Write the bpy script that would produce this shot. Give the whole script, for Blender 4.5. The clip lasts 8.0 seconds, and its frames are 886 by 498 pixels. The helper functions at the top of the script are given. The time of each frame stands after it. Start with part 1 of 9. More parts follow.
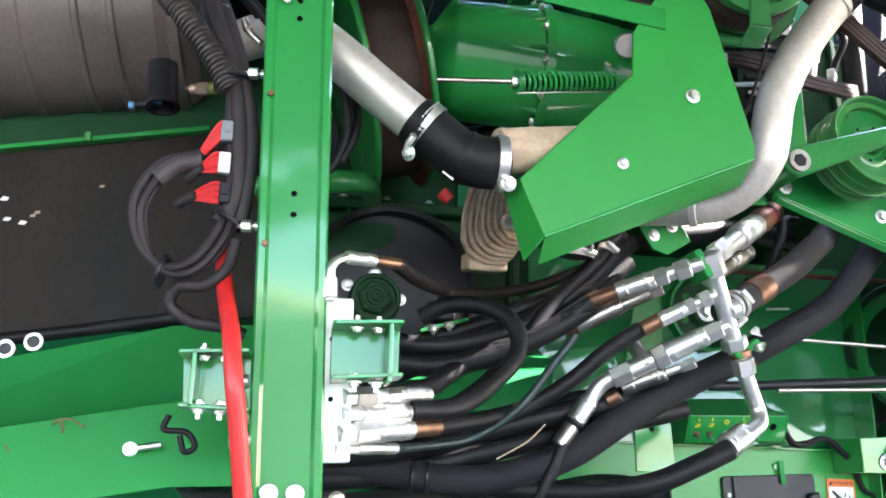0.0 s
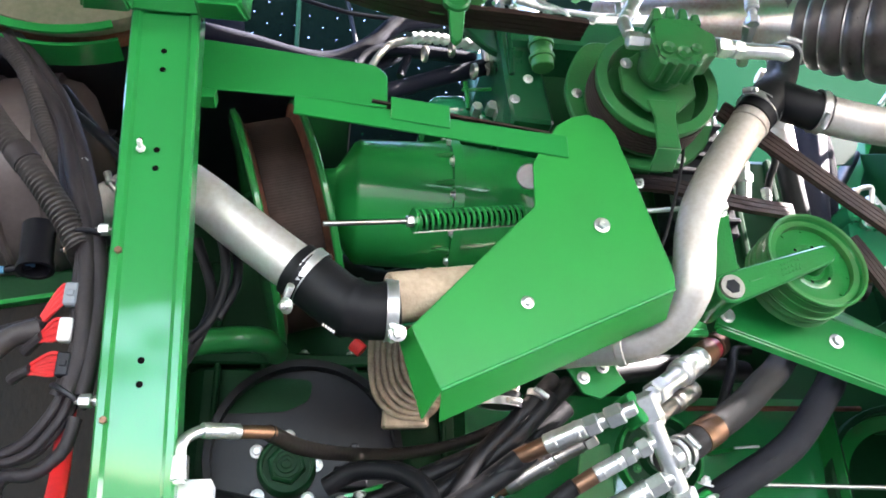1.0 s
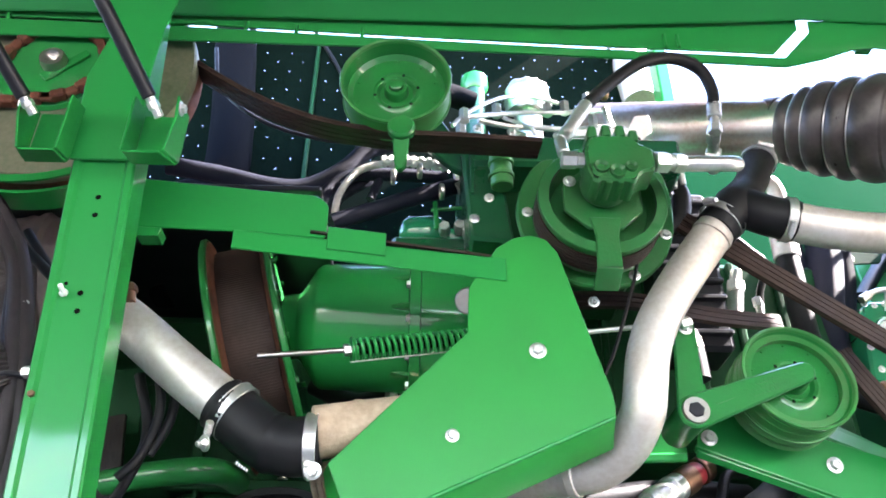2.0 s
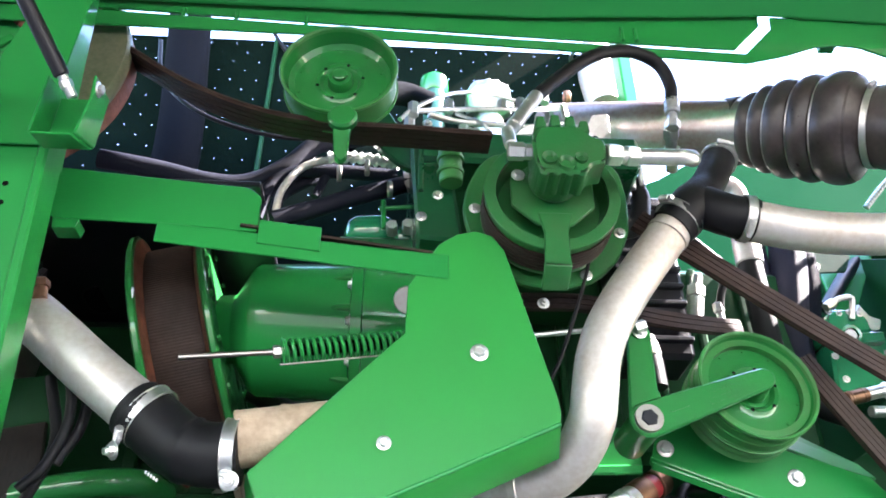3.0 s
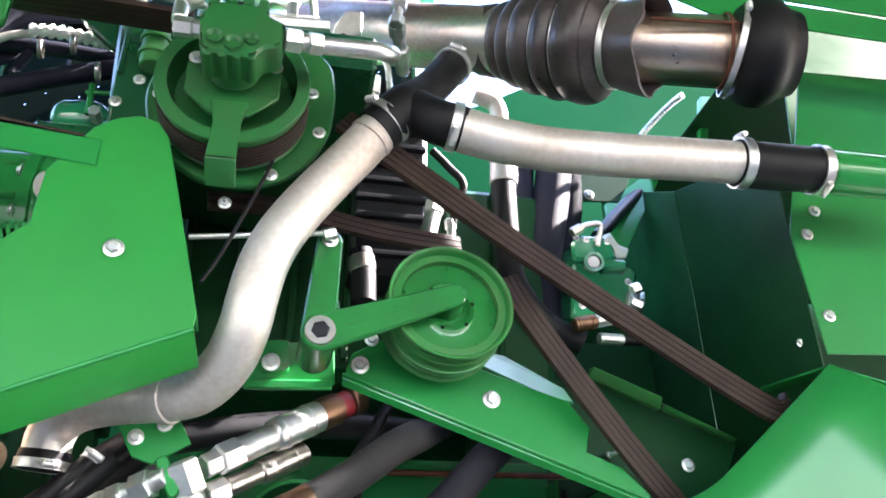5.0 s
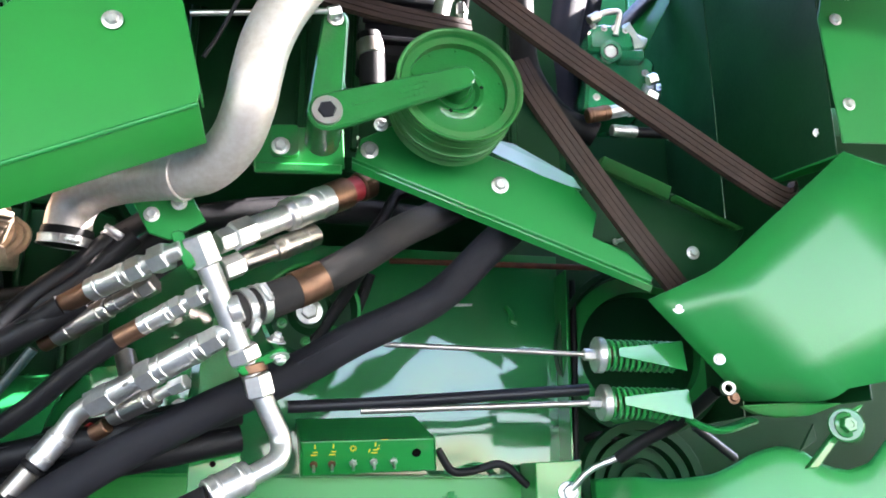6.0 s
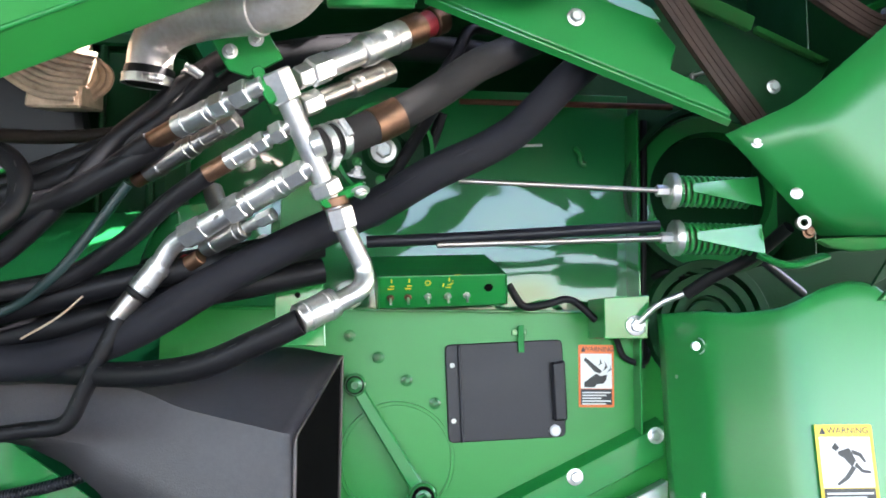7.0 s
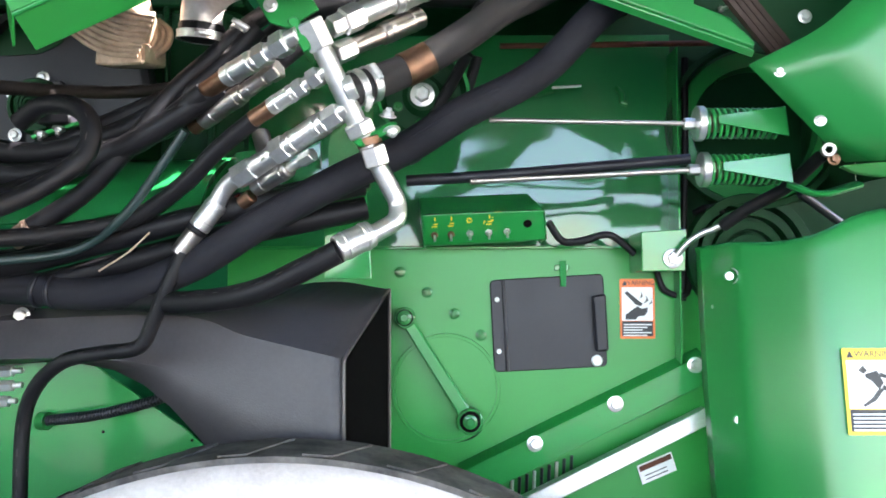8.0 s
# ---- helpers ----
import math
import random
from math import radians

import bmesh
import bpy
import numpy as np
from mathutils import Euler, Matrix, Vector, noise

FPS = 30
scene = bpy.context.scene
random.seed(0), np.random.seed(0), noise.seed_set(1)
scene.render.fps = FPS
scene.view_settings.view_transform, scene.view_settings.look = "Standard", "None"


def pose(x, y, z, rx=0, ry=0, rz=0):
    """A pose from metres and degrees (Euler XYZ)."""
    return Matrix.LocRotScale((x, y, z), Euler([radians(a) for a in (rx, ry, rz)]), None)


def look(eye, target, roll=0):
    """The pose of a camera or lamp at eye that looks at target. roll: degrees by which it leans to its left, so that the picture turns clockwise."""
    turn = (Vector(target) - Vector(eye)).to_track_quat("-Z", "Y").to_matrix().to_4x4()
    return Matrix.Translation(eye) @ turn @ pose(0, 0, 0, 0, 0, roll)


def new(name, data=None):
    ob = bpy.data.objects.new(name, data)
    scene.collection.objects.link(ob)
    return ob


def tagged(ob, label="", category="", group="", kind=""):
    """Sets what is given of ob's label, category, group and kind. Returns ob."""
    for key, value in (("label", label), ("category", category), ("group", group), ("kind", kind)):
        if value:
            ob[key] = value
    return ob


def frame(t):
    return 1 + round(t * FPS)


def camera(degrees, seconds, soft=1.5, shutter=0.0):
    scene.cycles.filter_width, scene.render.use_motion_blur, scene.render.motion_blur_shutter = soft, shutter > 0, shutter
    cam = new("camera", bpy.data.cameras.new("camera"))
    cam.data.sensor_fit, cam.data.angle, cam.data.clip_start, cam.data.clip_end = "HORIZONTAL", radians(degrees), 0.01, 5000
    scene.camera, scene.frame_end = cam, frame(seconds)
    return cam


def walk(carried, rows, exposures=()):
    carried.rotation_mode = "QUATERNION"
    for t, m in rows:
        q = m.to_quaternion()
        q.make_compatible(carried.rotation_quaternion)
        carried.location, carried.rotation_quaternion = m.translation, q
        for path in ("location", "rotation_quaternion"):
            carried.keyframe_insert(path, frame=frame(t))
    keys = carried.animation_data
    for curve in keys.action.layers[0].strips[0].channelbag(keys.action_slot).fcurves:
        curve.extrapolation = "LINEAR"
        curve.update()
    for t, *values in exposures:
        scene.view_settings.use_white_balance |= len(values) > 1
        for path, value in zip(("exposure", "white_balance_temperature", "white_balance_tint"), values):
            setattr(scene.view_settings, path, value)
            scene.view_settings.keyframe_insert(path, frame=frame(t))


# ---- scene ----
cam = camera(57.1, 8.0, soft=1.8)
PATH = [
    (0, (0.165, 0.096, 1.791), (0.489, 1.991, 2.342), 1.6),
    (0.5, (0.256, 0.133, 1.805), (0.599, 1.98, 2.491), 0.0),
    (1, (0.344, 0.179, 1.85), (0.646, 1.955, 2.717), -1.7),
    (1.5, (0.484, 0.147, 1.887), (0.622, 1.867, 2.898), -0.8),
    (1.7, (0.551, 0.135, 1.893), (0.613, 1.839, 2.938), 0.1),
    (2.8, (0.63, 0.21, 1.906), (0.677, 1.878, 3.009), 0.4),
    (3, (0.656, 0.225, 1.912), (0.761, 1.885, 3.023), -0.2),
    (3.5, (0.826, 0.241, 1.935), (1.01, 1.898, 3.04), -0.1),
    (4, (0.964, 0.252, 1.944), (1.209, 1.904, 3.044), 0.2),
    (4.2, (0.982, 0.265, 1.944), (1.262, 1.913, 3.042), -0.3),
    (5.3, (0.995, 0.301, 1.914), (1.355, 2.085, 2.743), -0.4),
    (5.5, (1.002, 0.308, 1.904), (1.348, 2.141, 2.625), -0.0),
    (6, (1.014, 0.307, 1.879), (1.341, 2.201, 2.431), 0.1),
    (6.5, (1.017, 0.306, 1.861), (1.337, 2.244, 2.235), -0.1),
    (7, (0.984, 0.3, 1.845), (1.187, 2.279, 2.051), 0.5),
    (7.5, (0.95, 0.284, 1.833), (1.042, 2.276, 1.983), 0.3),
    (8, (1.068, 0.212, 1.8), (1.057, 2.209, 1.902), -0.1),
]
walk(cam, [(t, look(eye, target, roll)) for t, eye, target, roll in PATH], [(t, e, 6450, 19) for t, e in ((0.0, 4.18), (0.5, 4.25), (1.0, 4.34), (1.5, 4.32), (3.0, 4.26), (4.0, 4.15), (5.5, 4.10), (6.0, 4.22), (7.0, 4.08), (7.5, 4.15), (8.0, 4.15))])

# ---- light and sky ----
world = bpy.data.worlds.new("sky")
scene.world = world
world.use_nodes = True
_bg = world.node_tree.nodes["Background"]
_sky = world.node_tree.nodes.new("ShaderNodeTexSky")
_sky.sky_type = "NISHITA"
_sky.sun_disc = False
SUN_EL, SUN_AZ = 42.0, 93.0  # degrees; azimuth from +y towards +x
_sky.sun_elevation, _sky.sun_rotation = radians(SUN_EL), radians(SUN_AZ)
_sky.dust_density, _sky.ozone_density = 0.6, 1.5
world.node_tree.links.new(_sky.outputs[0], _bg.inputs[0])
_bg.inputs[1].default_value = 0.15
sun = new("sun", bpy.data.lights.new("sun", "SUN"))
sun.data.energy, sun.data.angle, sun.data.color = 5.0, radians(0.53), (1.0, 0.96, 0.9)
_d = Vector((math.sin(radians(SUN_AZ)) * math.cos(radians(SUN_EL)), math.cos(radians(SUN_AZ)) * math.cos(radians(SUN_EL)), math.sin(radians(SUN_EL))))
sun.matrix_world = look(_d * 30, (0, 0, 0))


# ---- materials ----
def mat(name, color, rough=0.5, metal=0.0, color2=None, scale=8.0, fine=120.0, bump=0.0, bump_scale=200.0, coat=0.0, spread=0.12, amount=0.5, stretch=(1, 1, 1), island=0.0, spec=0.5, wavy=0.0, coat_rough=0.07):
    m = bpy.data.materials.new(name)
    m.use_nodes = True
    nt = m.node_tree
    b = nt.nodes["Principled BSDF"]
    geo = nt.nodes.new("ShaderNodeNewGeometry")
    mp = nt.nodes.new("ShaderNodeMapping")
    mp.inputs["Scale"].default_value = stretch
    nt.links.new(geo.outputs["Position"], mp.inputs["Vector"])
    n1, n2 = nt.nodes.new("ShaderNodeTexNoise"), nt.nodes.new("ShaderNodeTexNoise")
    for n, s, det in ((n1, scale, 6), (n2, fine, 3)):
        n.inputs["Scale"].default_value, n.inputs["Detail"].default_value = s, det
        nt.links.new(mp.outputs[0], n.inputs["Vector"])
    add = nt.nodes.new("ShaderNodeMath")
    add.operation = "MULTIPLY_ADD"
    nt.links.new(n2.outputs[0], add.inputs[0])
    add.inputs[1].default_value = 0.35
    nt.links.new(n1.outputs[0], add.inputs[2])
    ramp = nt.nodes.new("ShaderNodeMapRange")
    ramp.inputs[1].default_value, ramp.inputs[2].default_value = 0.48, 0.92
    ramp.inputs[3].default_value, ramp.inputs[4].default_value = 0.0, amount
    nt.links.new(add.outputs[0], ramp.inputs[0])
    mix = nt.nodes.new("ShaderNodeMix")
    mix.data_type = "RGBA"
    c2 = color2 or tuple(min(1.0, c * 0.6) for c in color)
    mix.inputs[6].default_value, mix.inputs[7].default_value = (*color, 1), (*c2, 1)
    nt.links.new(ramp.outputs[0], mix.inputs[0])
    out = mix.outputs[2]
    if island:
        oi = nt.nodes.new("ShaderNodeObjectInfo")
        hs = nt.nodes.new("ShaderNodeHueSaturation")
        rr = nt.nodes.new("ShaderNodeMapRange")
        rr.inputs[3].default_value, rr.inputs[4].default_value = 1 - island, 1 + island
        nt.links.new(oi.outputs["Random"], rr.inputs[0])
        nt.links.new(rr.outputs[0], hs.inputs["Value"])
        nt.links.new(out, hs.inputs["Color"])
        out = hs.outputs[0]
    nt.links.new(out, b.inputs["Base Color"])
    rg = nt.nodes.new("ShaderNodeMapRange")
    rg.inputs[1].default_value, rg.inputs[2].default_value = 0.4, 0.95
    rg.inputs[3].default_value, rg.inputs[4].default_value = max(0.02, rough - spread / 2), min(1.0, rough + spread)
    nt.links.new(add.outputs[0], rg.inputs[0])
    nt.links.new(rg.outputs[0], b.inputs["Roughness"])
    b.inputs["Metallic"].default_value = metal
    b.inputs["Specular IOR Level"].default_value = spec
    if coat:
        b.inputs["Coat Weight"].default_value, b.inputs["Coat Roughness"].default_value = coat, coat_rough
    if wavy:
        n4 = nt.nodes.new("ShaderNodeTexNoise")
        n4.inputs["Scale"].default_value, n4.inputs["Detail"].default_value = 4.5, 1.5
        nt.links.new(mp.outputs[0], n4.inputs["Vector"])
        bw = nt.nodes.new("ShaderNodeBump")
        bw.inputs["Strength"].default_value, bw.inputs["Distance"].default_value = wavy, 0.03
        nt.links.new(n4.outputs[0], bw.inputs["Height"])
        nt.links.new(bw.outputs[0], b.inputs["Coat Normal"])
    if bump:
        n3 = nt.nodes.new("ShaderNodeTexNoise")
        n3.inputs["Scale"].default_value, n3.inputs["Detail"].default_value = bump_scale, 4
        nt.links.new(mp.outputs[0], n3.inputs["Vector"])
        bp = nt.nodes.new("ShaderNodeBump")
        bp.inputs["Strength"].default_value, bp.inputs["Distance"].default_value = bump, 0.002
        nt.links.new(n3.outputs[0], bp.inputs["Height"])
        nt.links.new(bp.outputs[0], b.inputs["Normal"])
    return m


GREEN = mat("green_paint", (0.009, 0.225, 0.045), 0.34, color2=(0.015, 0.19, 0.045), scale=5, wavy=0.35, coat_rough=0.1, coat=0.75, spec=0.15, bump=0.05, bump_scale=420, spread=0.14)
GREEN_SATIN = mat("green_satin_paint", (0.009, 0.22, 0.045), 0.40, color2=(0.016, 0.185, 0.046), scale=9, wavy=0.03, coat_rough=0.28, coat=1.0, spec=0.15, bump=0.08, bump_scale=350)
GREEN_GUARD = mat("fresh_green_sheet_paint", (0.010, 0.235, 0.036), 0.42, color2=(0.016, 0.20, 0.036), scale=9, wavy=0.03, coat_rough=0.32, coat=0.55, spec=0.15, bump=0.08, bump_scale=350)
GREEN_CAST = mat("green_painted_casting", (0.010, 0.18, 0.036), 0.36, color2=(0.02, 0.125, 0.032), scale=14, coat=0.7, spec=0.2, bump=0.3, bump_scale=260)
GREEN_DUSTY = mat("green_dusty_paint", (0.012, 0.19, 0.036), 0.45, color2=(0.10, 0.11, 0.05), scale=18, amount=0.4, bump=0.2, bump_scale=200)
# casting green with brownish dust, darkened as well for shade under the beam
GREEN_CAST_SHADED = mat("dusty_shaded_green_casting", (0.010, 0.125, 0.030), 0.42, color2=(0.035, 0.095, 0.030), scale=16, amount=0.6, coat=0.5, coat_rough=0.2, spec=0.2, bump=0.35, bump_scale=240)
# engine parts' green, lowered to hold the shadow they stand in
ENGINE_GREEN_SHADED = mat("shaded_engine_green", (0.005, 0.085, 0.030), 0.28, color2=(0.008, 0.055, 0.022), scale=12, coat=0.8, coat_rough=0.12, spec=0.25, bump=0.25, bump_scale=200)
GREEN_PANEL = mat("glossy_green_panel_paint", (0.007, 0.165, 0.042), 0.4, color2=(0.010, 0.145, 0.040), scale=5, wavy=0.22, coat_rough=0.05, coat=0.9, spec=0.15, bump=0.05, bump_scale=420, spread=0.1)
# teal of the reflected sky is mixed into this green
GREEN_GLOSS = mat("glossy_sky_tinted_green", (0.012, 0.24, 0.10), 0.16, color2=(0.02, 0.2, 0.085), scale=14, coat=1.0, coat_rough=0.04, spec=0.5, bump=0.15, bump_scale=120, wavy=0.2)
# machine green with the shade of the bay's interior put into its colour
GREEN_SHADED = mat("shaded_green_paint", (0.003, 0.042, 0.012), 0.45, color2=(0.005, 0.03, 0.010), scale=7, bump=0.15, bump_scale=160, spec=0.15)
RUBBER = mat("black_rubber_hose", (0.0045, 0.0045, 0.0058), 0.45, color2=(0.014, 0.0132, 0.0145), scale=14, amount=0.6, bump=0.25, bump_scale=600, spec=0.22)
SLEEVE = mat("woven_black_sleeve", (0.009, 0.009, 0.0135), 0.6, color2=(0.021, 0.020, 0.025), scale=20, amount=0.6, bump=0.7, bump_scale=900, spec=0.25)
PLASTIC = mat("black_plastic", (0.007, 0.007, 0.0115), 0.38, color2=(0.016, 0.015, 0.019), scale=10, amount=0.7, bump=0.12, bump_scale=500, spec=0.35)
NAVY = mat("navy_black_hose_cover", (0.006, 0.0075, 0.017), 0.6, color2=(0.012, 0.013, 0.024), scale=16, amount=0.6, bump=0.4, bump_scale=700, spec=0.2)
MATTING = mat("dusty_black_matting", (0.0032, 0.003, 0.003), 0.6, color2=(0.024, 0.0165, 0.012), scale=3.2, amount=1.0, stretch=(1.3, 1, 0.55), bump=0.6, bump_scale=120, spec=0.2)
FUNNEL = mat("moulded_black_plastic", (0.034, 0.031, 0.034), 0.42, color2=(0.066, 0.060, 0.064), scale=5, amount=0.8, bump=0.25, bump_scale=350, spec=0.4)
DUCT_RUBBER = mat("grey_black_duct_rubber", (0.030, 0.0235, 0.023), 0.32, color2=(0.092, 0.072, 0.068), scale=9, amount=0.9, bump=0.2, bump_scale=500)
BELT = mat("brown_black_belt", (0.022, 0.013, 0.0108), 0.5, color2=(0.056, 0.034, 0.027), scale=20, amount=0.7, bump=0.3, bump_scale=500, spec=0.2)
ALU = mat("brushed_aluminium_tube", (0.76, 0.72, 0.69), 0.48, 0.72, color2=(0.46, 0.37, 0.29), scale=5, amount=0.8, bump=0.12, bump_scale=350, spread=0.2)
ZINC = mat("zinc_plated_steel", (0.80, 0.79, 0.77), 0.38, 1.0, color2=(0.55, 0.54, 0.52), scale=30, amount=0.7, bump=0.1, bump_scale=400)
STEEL = mat("bare_steel", (0.5, 0.48, 0.45), 0.32, 1.0, color2=(0.3, 0.24, 0.19), scale=25, amount=0.6, bump=0.1, bump_scale=400)
HEATED = mat("heat_tinted_steel", (0.58, 0.53, 0.48), 0.3, 1.0, color2=(0.40, 0.24, 0.15), scale=9, amount=0.9, bump=0.15, bump_scale=300)
BRASS = mat("copper_brass_sleeve", (0.27, 0.15, 0.095), 0.45, 1.0, color2=(0.13, 0.075, 0.05), scale=40, amount=0.7, bump=0.1)
RUST = mat("rusty_steel", (0.16, 0.05, 0.025), 0.75, 0.2, color2=(0.07, 0.025, 0.015), scale=35, amount=0.9, bump=0.5, bump_scale=300)
BEIGE = mat("beige_cast_coating", (0.50, 0.38, 0.27), 0.7, color2=(0.30, 0.22, 0.15), scale=30, amount=0.9, bump=0.8, bump_scale=140)
RED = mat("red_wire_plastic", (0.62, 0.02, 0.02), 0.4, color2=(0.4, 0.02, 0.02), scale=30, bump=0.05)
WHITE = mat("white_plate", (0.78, 0.78, 0.76), 0.45, color2=(0.6, 0.6, 0.58), scale=20, amount=0.5)
ORANGE = mat("orange_print", (0.85, 0.18, 0.02), 0.4)
YELLOW = mat("yellow_print", (0.8, 0.55, 0.02), 0.4)
INK = mat("black_print", (0.015, 0.015, 0.015), 0.45)
# black standing for the shade inside holes, recesses and the duct mouth
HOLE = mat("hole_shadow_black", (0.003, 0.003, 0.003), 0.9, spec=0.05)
SCREEN = mat("black_perforated_sheet", (0.001, 0.005, 0.003), 0.9, bump=0.1, spec=0.05)
GROUND = mat("dry_earth", (0.095, 0.088, 0.08), 0.9, color2=(0.065, 0.06, 0.054), scale=1.5, amount=0.8, bump=0.5, bump_scale=30)
DUST_TYRE = mat("dusty_tyre_rubber", (0.035, 0.034, 0.036), 0.8, color2=(0.16, 0.15, 0.14), scale=16, amount=0.9, bump=0.5, bump_scale=200, spec=0.2)
DUSTED = mat("pale_dried_mud_on_tyre", (0.62, 0.58, 0.57), 0.85, color2=(0.36, 0.33, 0.32), scale=9, amount=0.8, bump=0.5, bump_scale=120, spec=0.2)
LAYLINE = mat("faded_hose_print", (0.045, 0.043, 0.04), 0.6, color2=(0.02, 0.02, 0.02), scale=60, amount=1.0)
# far wall's green is kept low to stand for shade from above
GREEN_WALL = mat("shaded_green_wall_paint", (0.002, 0.047, 0.016), 0.75, color2=(0.002, 0.036, 0.012), scale=4, bump=0.1, bump_scale=160, spec=0.02)
CONDUIT = mat("dusty_conduit_plastic", (0.028, 0.023, 0.023), 0.5, color2=(0.085, 0.072, 0.068), scale=10, amount=0.9, bump=0.15, bump_scale=400, spec=0.35)
TAPED = mat("taped_dusty_loom", (0.014, 0.0105, 0.0125), 0.5, color2=(0.040, 0.031, 0.033), scale=14, amount=0.8, bump=0.4, bump_scale=500, spec=0.3)
FOIL = mat("crumpled_silver_foil", (0.86, 0.85, 0.84), 0.28, 1.0, color2=(0.6, 0.59, 0.58), scale=30, amount=0.5, bump=1.0, bump_scale=90)
PALE_BRASS = mat("dull_pinkish_brass", (0.55, 0.38, 0.29), 0.42, 0.8, color2=(0.3, 0.2, 0.15), scale=40, amount=0.7, bump=0.1)
GREY_PLUG = mat("grey_connector_plastic", (0.22, 0.24, 0.27), 0.45, color2=(0.15, 0.16, 0.18), scale=30)
BLUE = mat("pale_blue_plastic", (0.12, 0.32, 0.55), 0.4, color2=(0.09, 0.22, 0.4), scale=30)
OLIVE = mat("olive_plastic", (0.13, 0.16, 0.035), 0.5, color2=(0.08, 0.1, 0.03), scale=30)
STRIP = mat("galvanised_strip", (0.7, 0.71, 0.72), 0.35, 1.0, color2=(0.5, 0.5, 0.5), scale=30, amount=0.6)


# ---- building helpers ----
BASE = {}


def thing(name, base, label, category, group="", kind=""):
    ob = new(name)
    ob.location = base
    ob.empty_display_size = 0.05
    BASE[ob] = Vector(base)
    return tagged(ob, label, category, group, kind)


def _finish(name, bm, material, base, angle=35):
    bmesh.ops.translate(bm, verts=bm.verts, vec=-Vector(base))
    bmesh.ops.recalc_face_normals(bm, faces=bm.faces)
    me = bpy.data.meshes.new(name)
    bm.to_mesh(me)
    bm.free()
    me.materials.append(material)
    me.shade_smooth()
    me.set_sharp_from_angle(angle=radians(angle))
    return me


def part(name, bm, material, parent, label="", angle=35):
    """One mesh under a thing or under a part; bm in world coordinates."""
    ob = new(name, _finish(name, bm, material, BASE[parent], angle))
    ob.parent = parent
    BASE[ob] = BASE[parent]
    return tagged(ob, label)


def solid(name, bm, material, label, category, group="", kind="", angle=35):
    """A thing of one mesh, with its origin at its foot."""
    lo = [min(v.co[i] for v in bm.verts) for i in range(3)]
    hi = [max(v.co[i] for v in bm.verts) for i in range(3)]
    base = Vector(((lo[0] + hi[0]) / 2, (lo[1] + hi[1]) / 2, lo[2]))
    ob = new(name, _finish(name, bm, material, base, angle))
    ob.location = base
    BASE[ob] = base
    return tagged(ob, label, category, group, kind)


def mk():
    return bmesh.new()


def spline(ctrl, n=8):
    """A smooth line through the control points."""
    p = [Vector(c) for c in ctrl]
    if len(p) == 2:
        return [p[0].lerp(p[1], i / n) for i in range(n + 1)]
    p = [p[0] * 2 - p[1]] + p + [p[-1] * 2 - p[-2]]
    out = []
    for a, b, c, d in zip(p, p[1:], p[2:], p[3:]):
        for i in range(n):
            t = i / n
            out.append(0.5 * ((2 * b) + (c - a) * t + (2 * a - 5 * b + 4 * c - d) * t * t + (3 * b - a - 3 * c + d) * t**3))
    return out + [p[-2]]


def fillet(ctrl, radius=0.05, n=8):
    """A line with rounded corners, as bent tube has."""
    p = [Vector(c) for c in ctrl]
    out = [p[0]]
    for a, b, c in zip(p, p[1:], p[2:]):
        u, v = (a - b), (c - b)
        r = min(radius, u.length * 0.48, v.length * 0.48)
        s, e = b + u.normalized() * r, b + v.normalized() * r
        for i in range(n + 1):
            t = i / n
            out.append(s.lerp(b, t).lerp(b.lerp(e, t), t))
    return out + [p[-1]]


def sweep(bm, pts, r, seg=14, caps=True, flat=1.0, up=None):
    """A tube along pts; r a number or a list; flat squeezes it across."""
    pts = [Vector(p) for p in pts]
    clean = [pts[0]]
    for p in pts[1:]:
        if (p - clean[-1]).length > 1e-5:
            clean.append(p)
    rs = r if isinstance(r, (list, tuple)) else [r] * len(clean)
    if len(rs) != len(clean):
        rs = [rs[min(len(rs) - 1, int(i * len(rs) / len(clean)))] for i in range(len(clean))]
    pts = clean
    rings, u = [], None
    for i, p in enumerate(pts):
        d = (pts[min(i + 1, len(pts) - 1)] - pts[max(i - 1, 0)]).normalized()
        if u is None:
            u = Vector(up) if up else (Vector((0, 0, 1)) if abs(d.z) < 0.8 else Vector((1, 0, 0)))
        u = (u - d * u.dot(d)).normalized()
        w = d.cross(u)
        rings.append([bm.verts.new(p + (u * math.sin(2 * math.pi * k / seg) * flat + w * math.cos(2 * math.pi * k / seg)) * rs[i]) for k in range(seg)])
    for a, b in zip(rings, rings[1:]):
        for k in range(seg):
            bm.faces.new((a[k], a[(k + 1) % seg], b[(k + 1) % seg], b[k]))
    if caps:
        bm.faces.new(rings[0])
        bm.faces.new(rings[-1])
    return bm


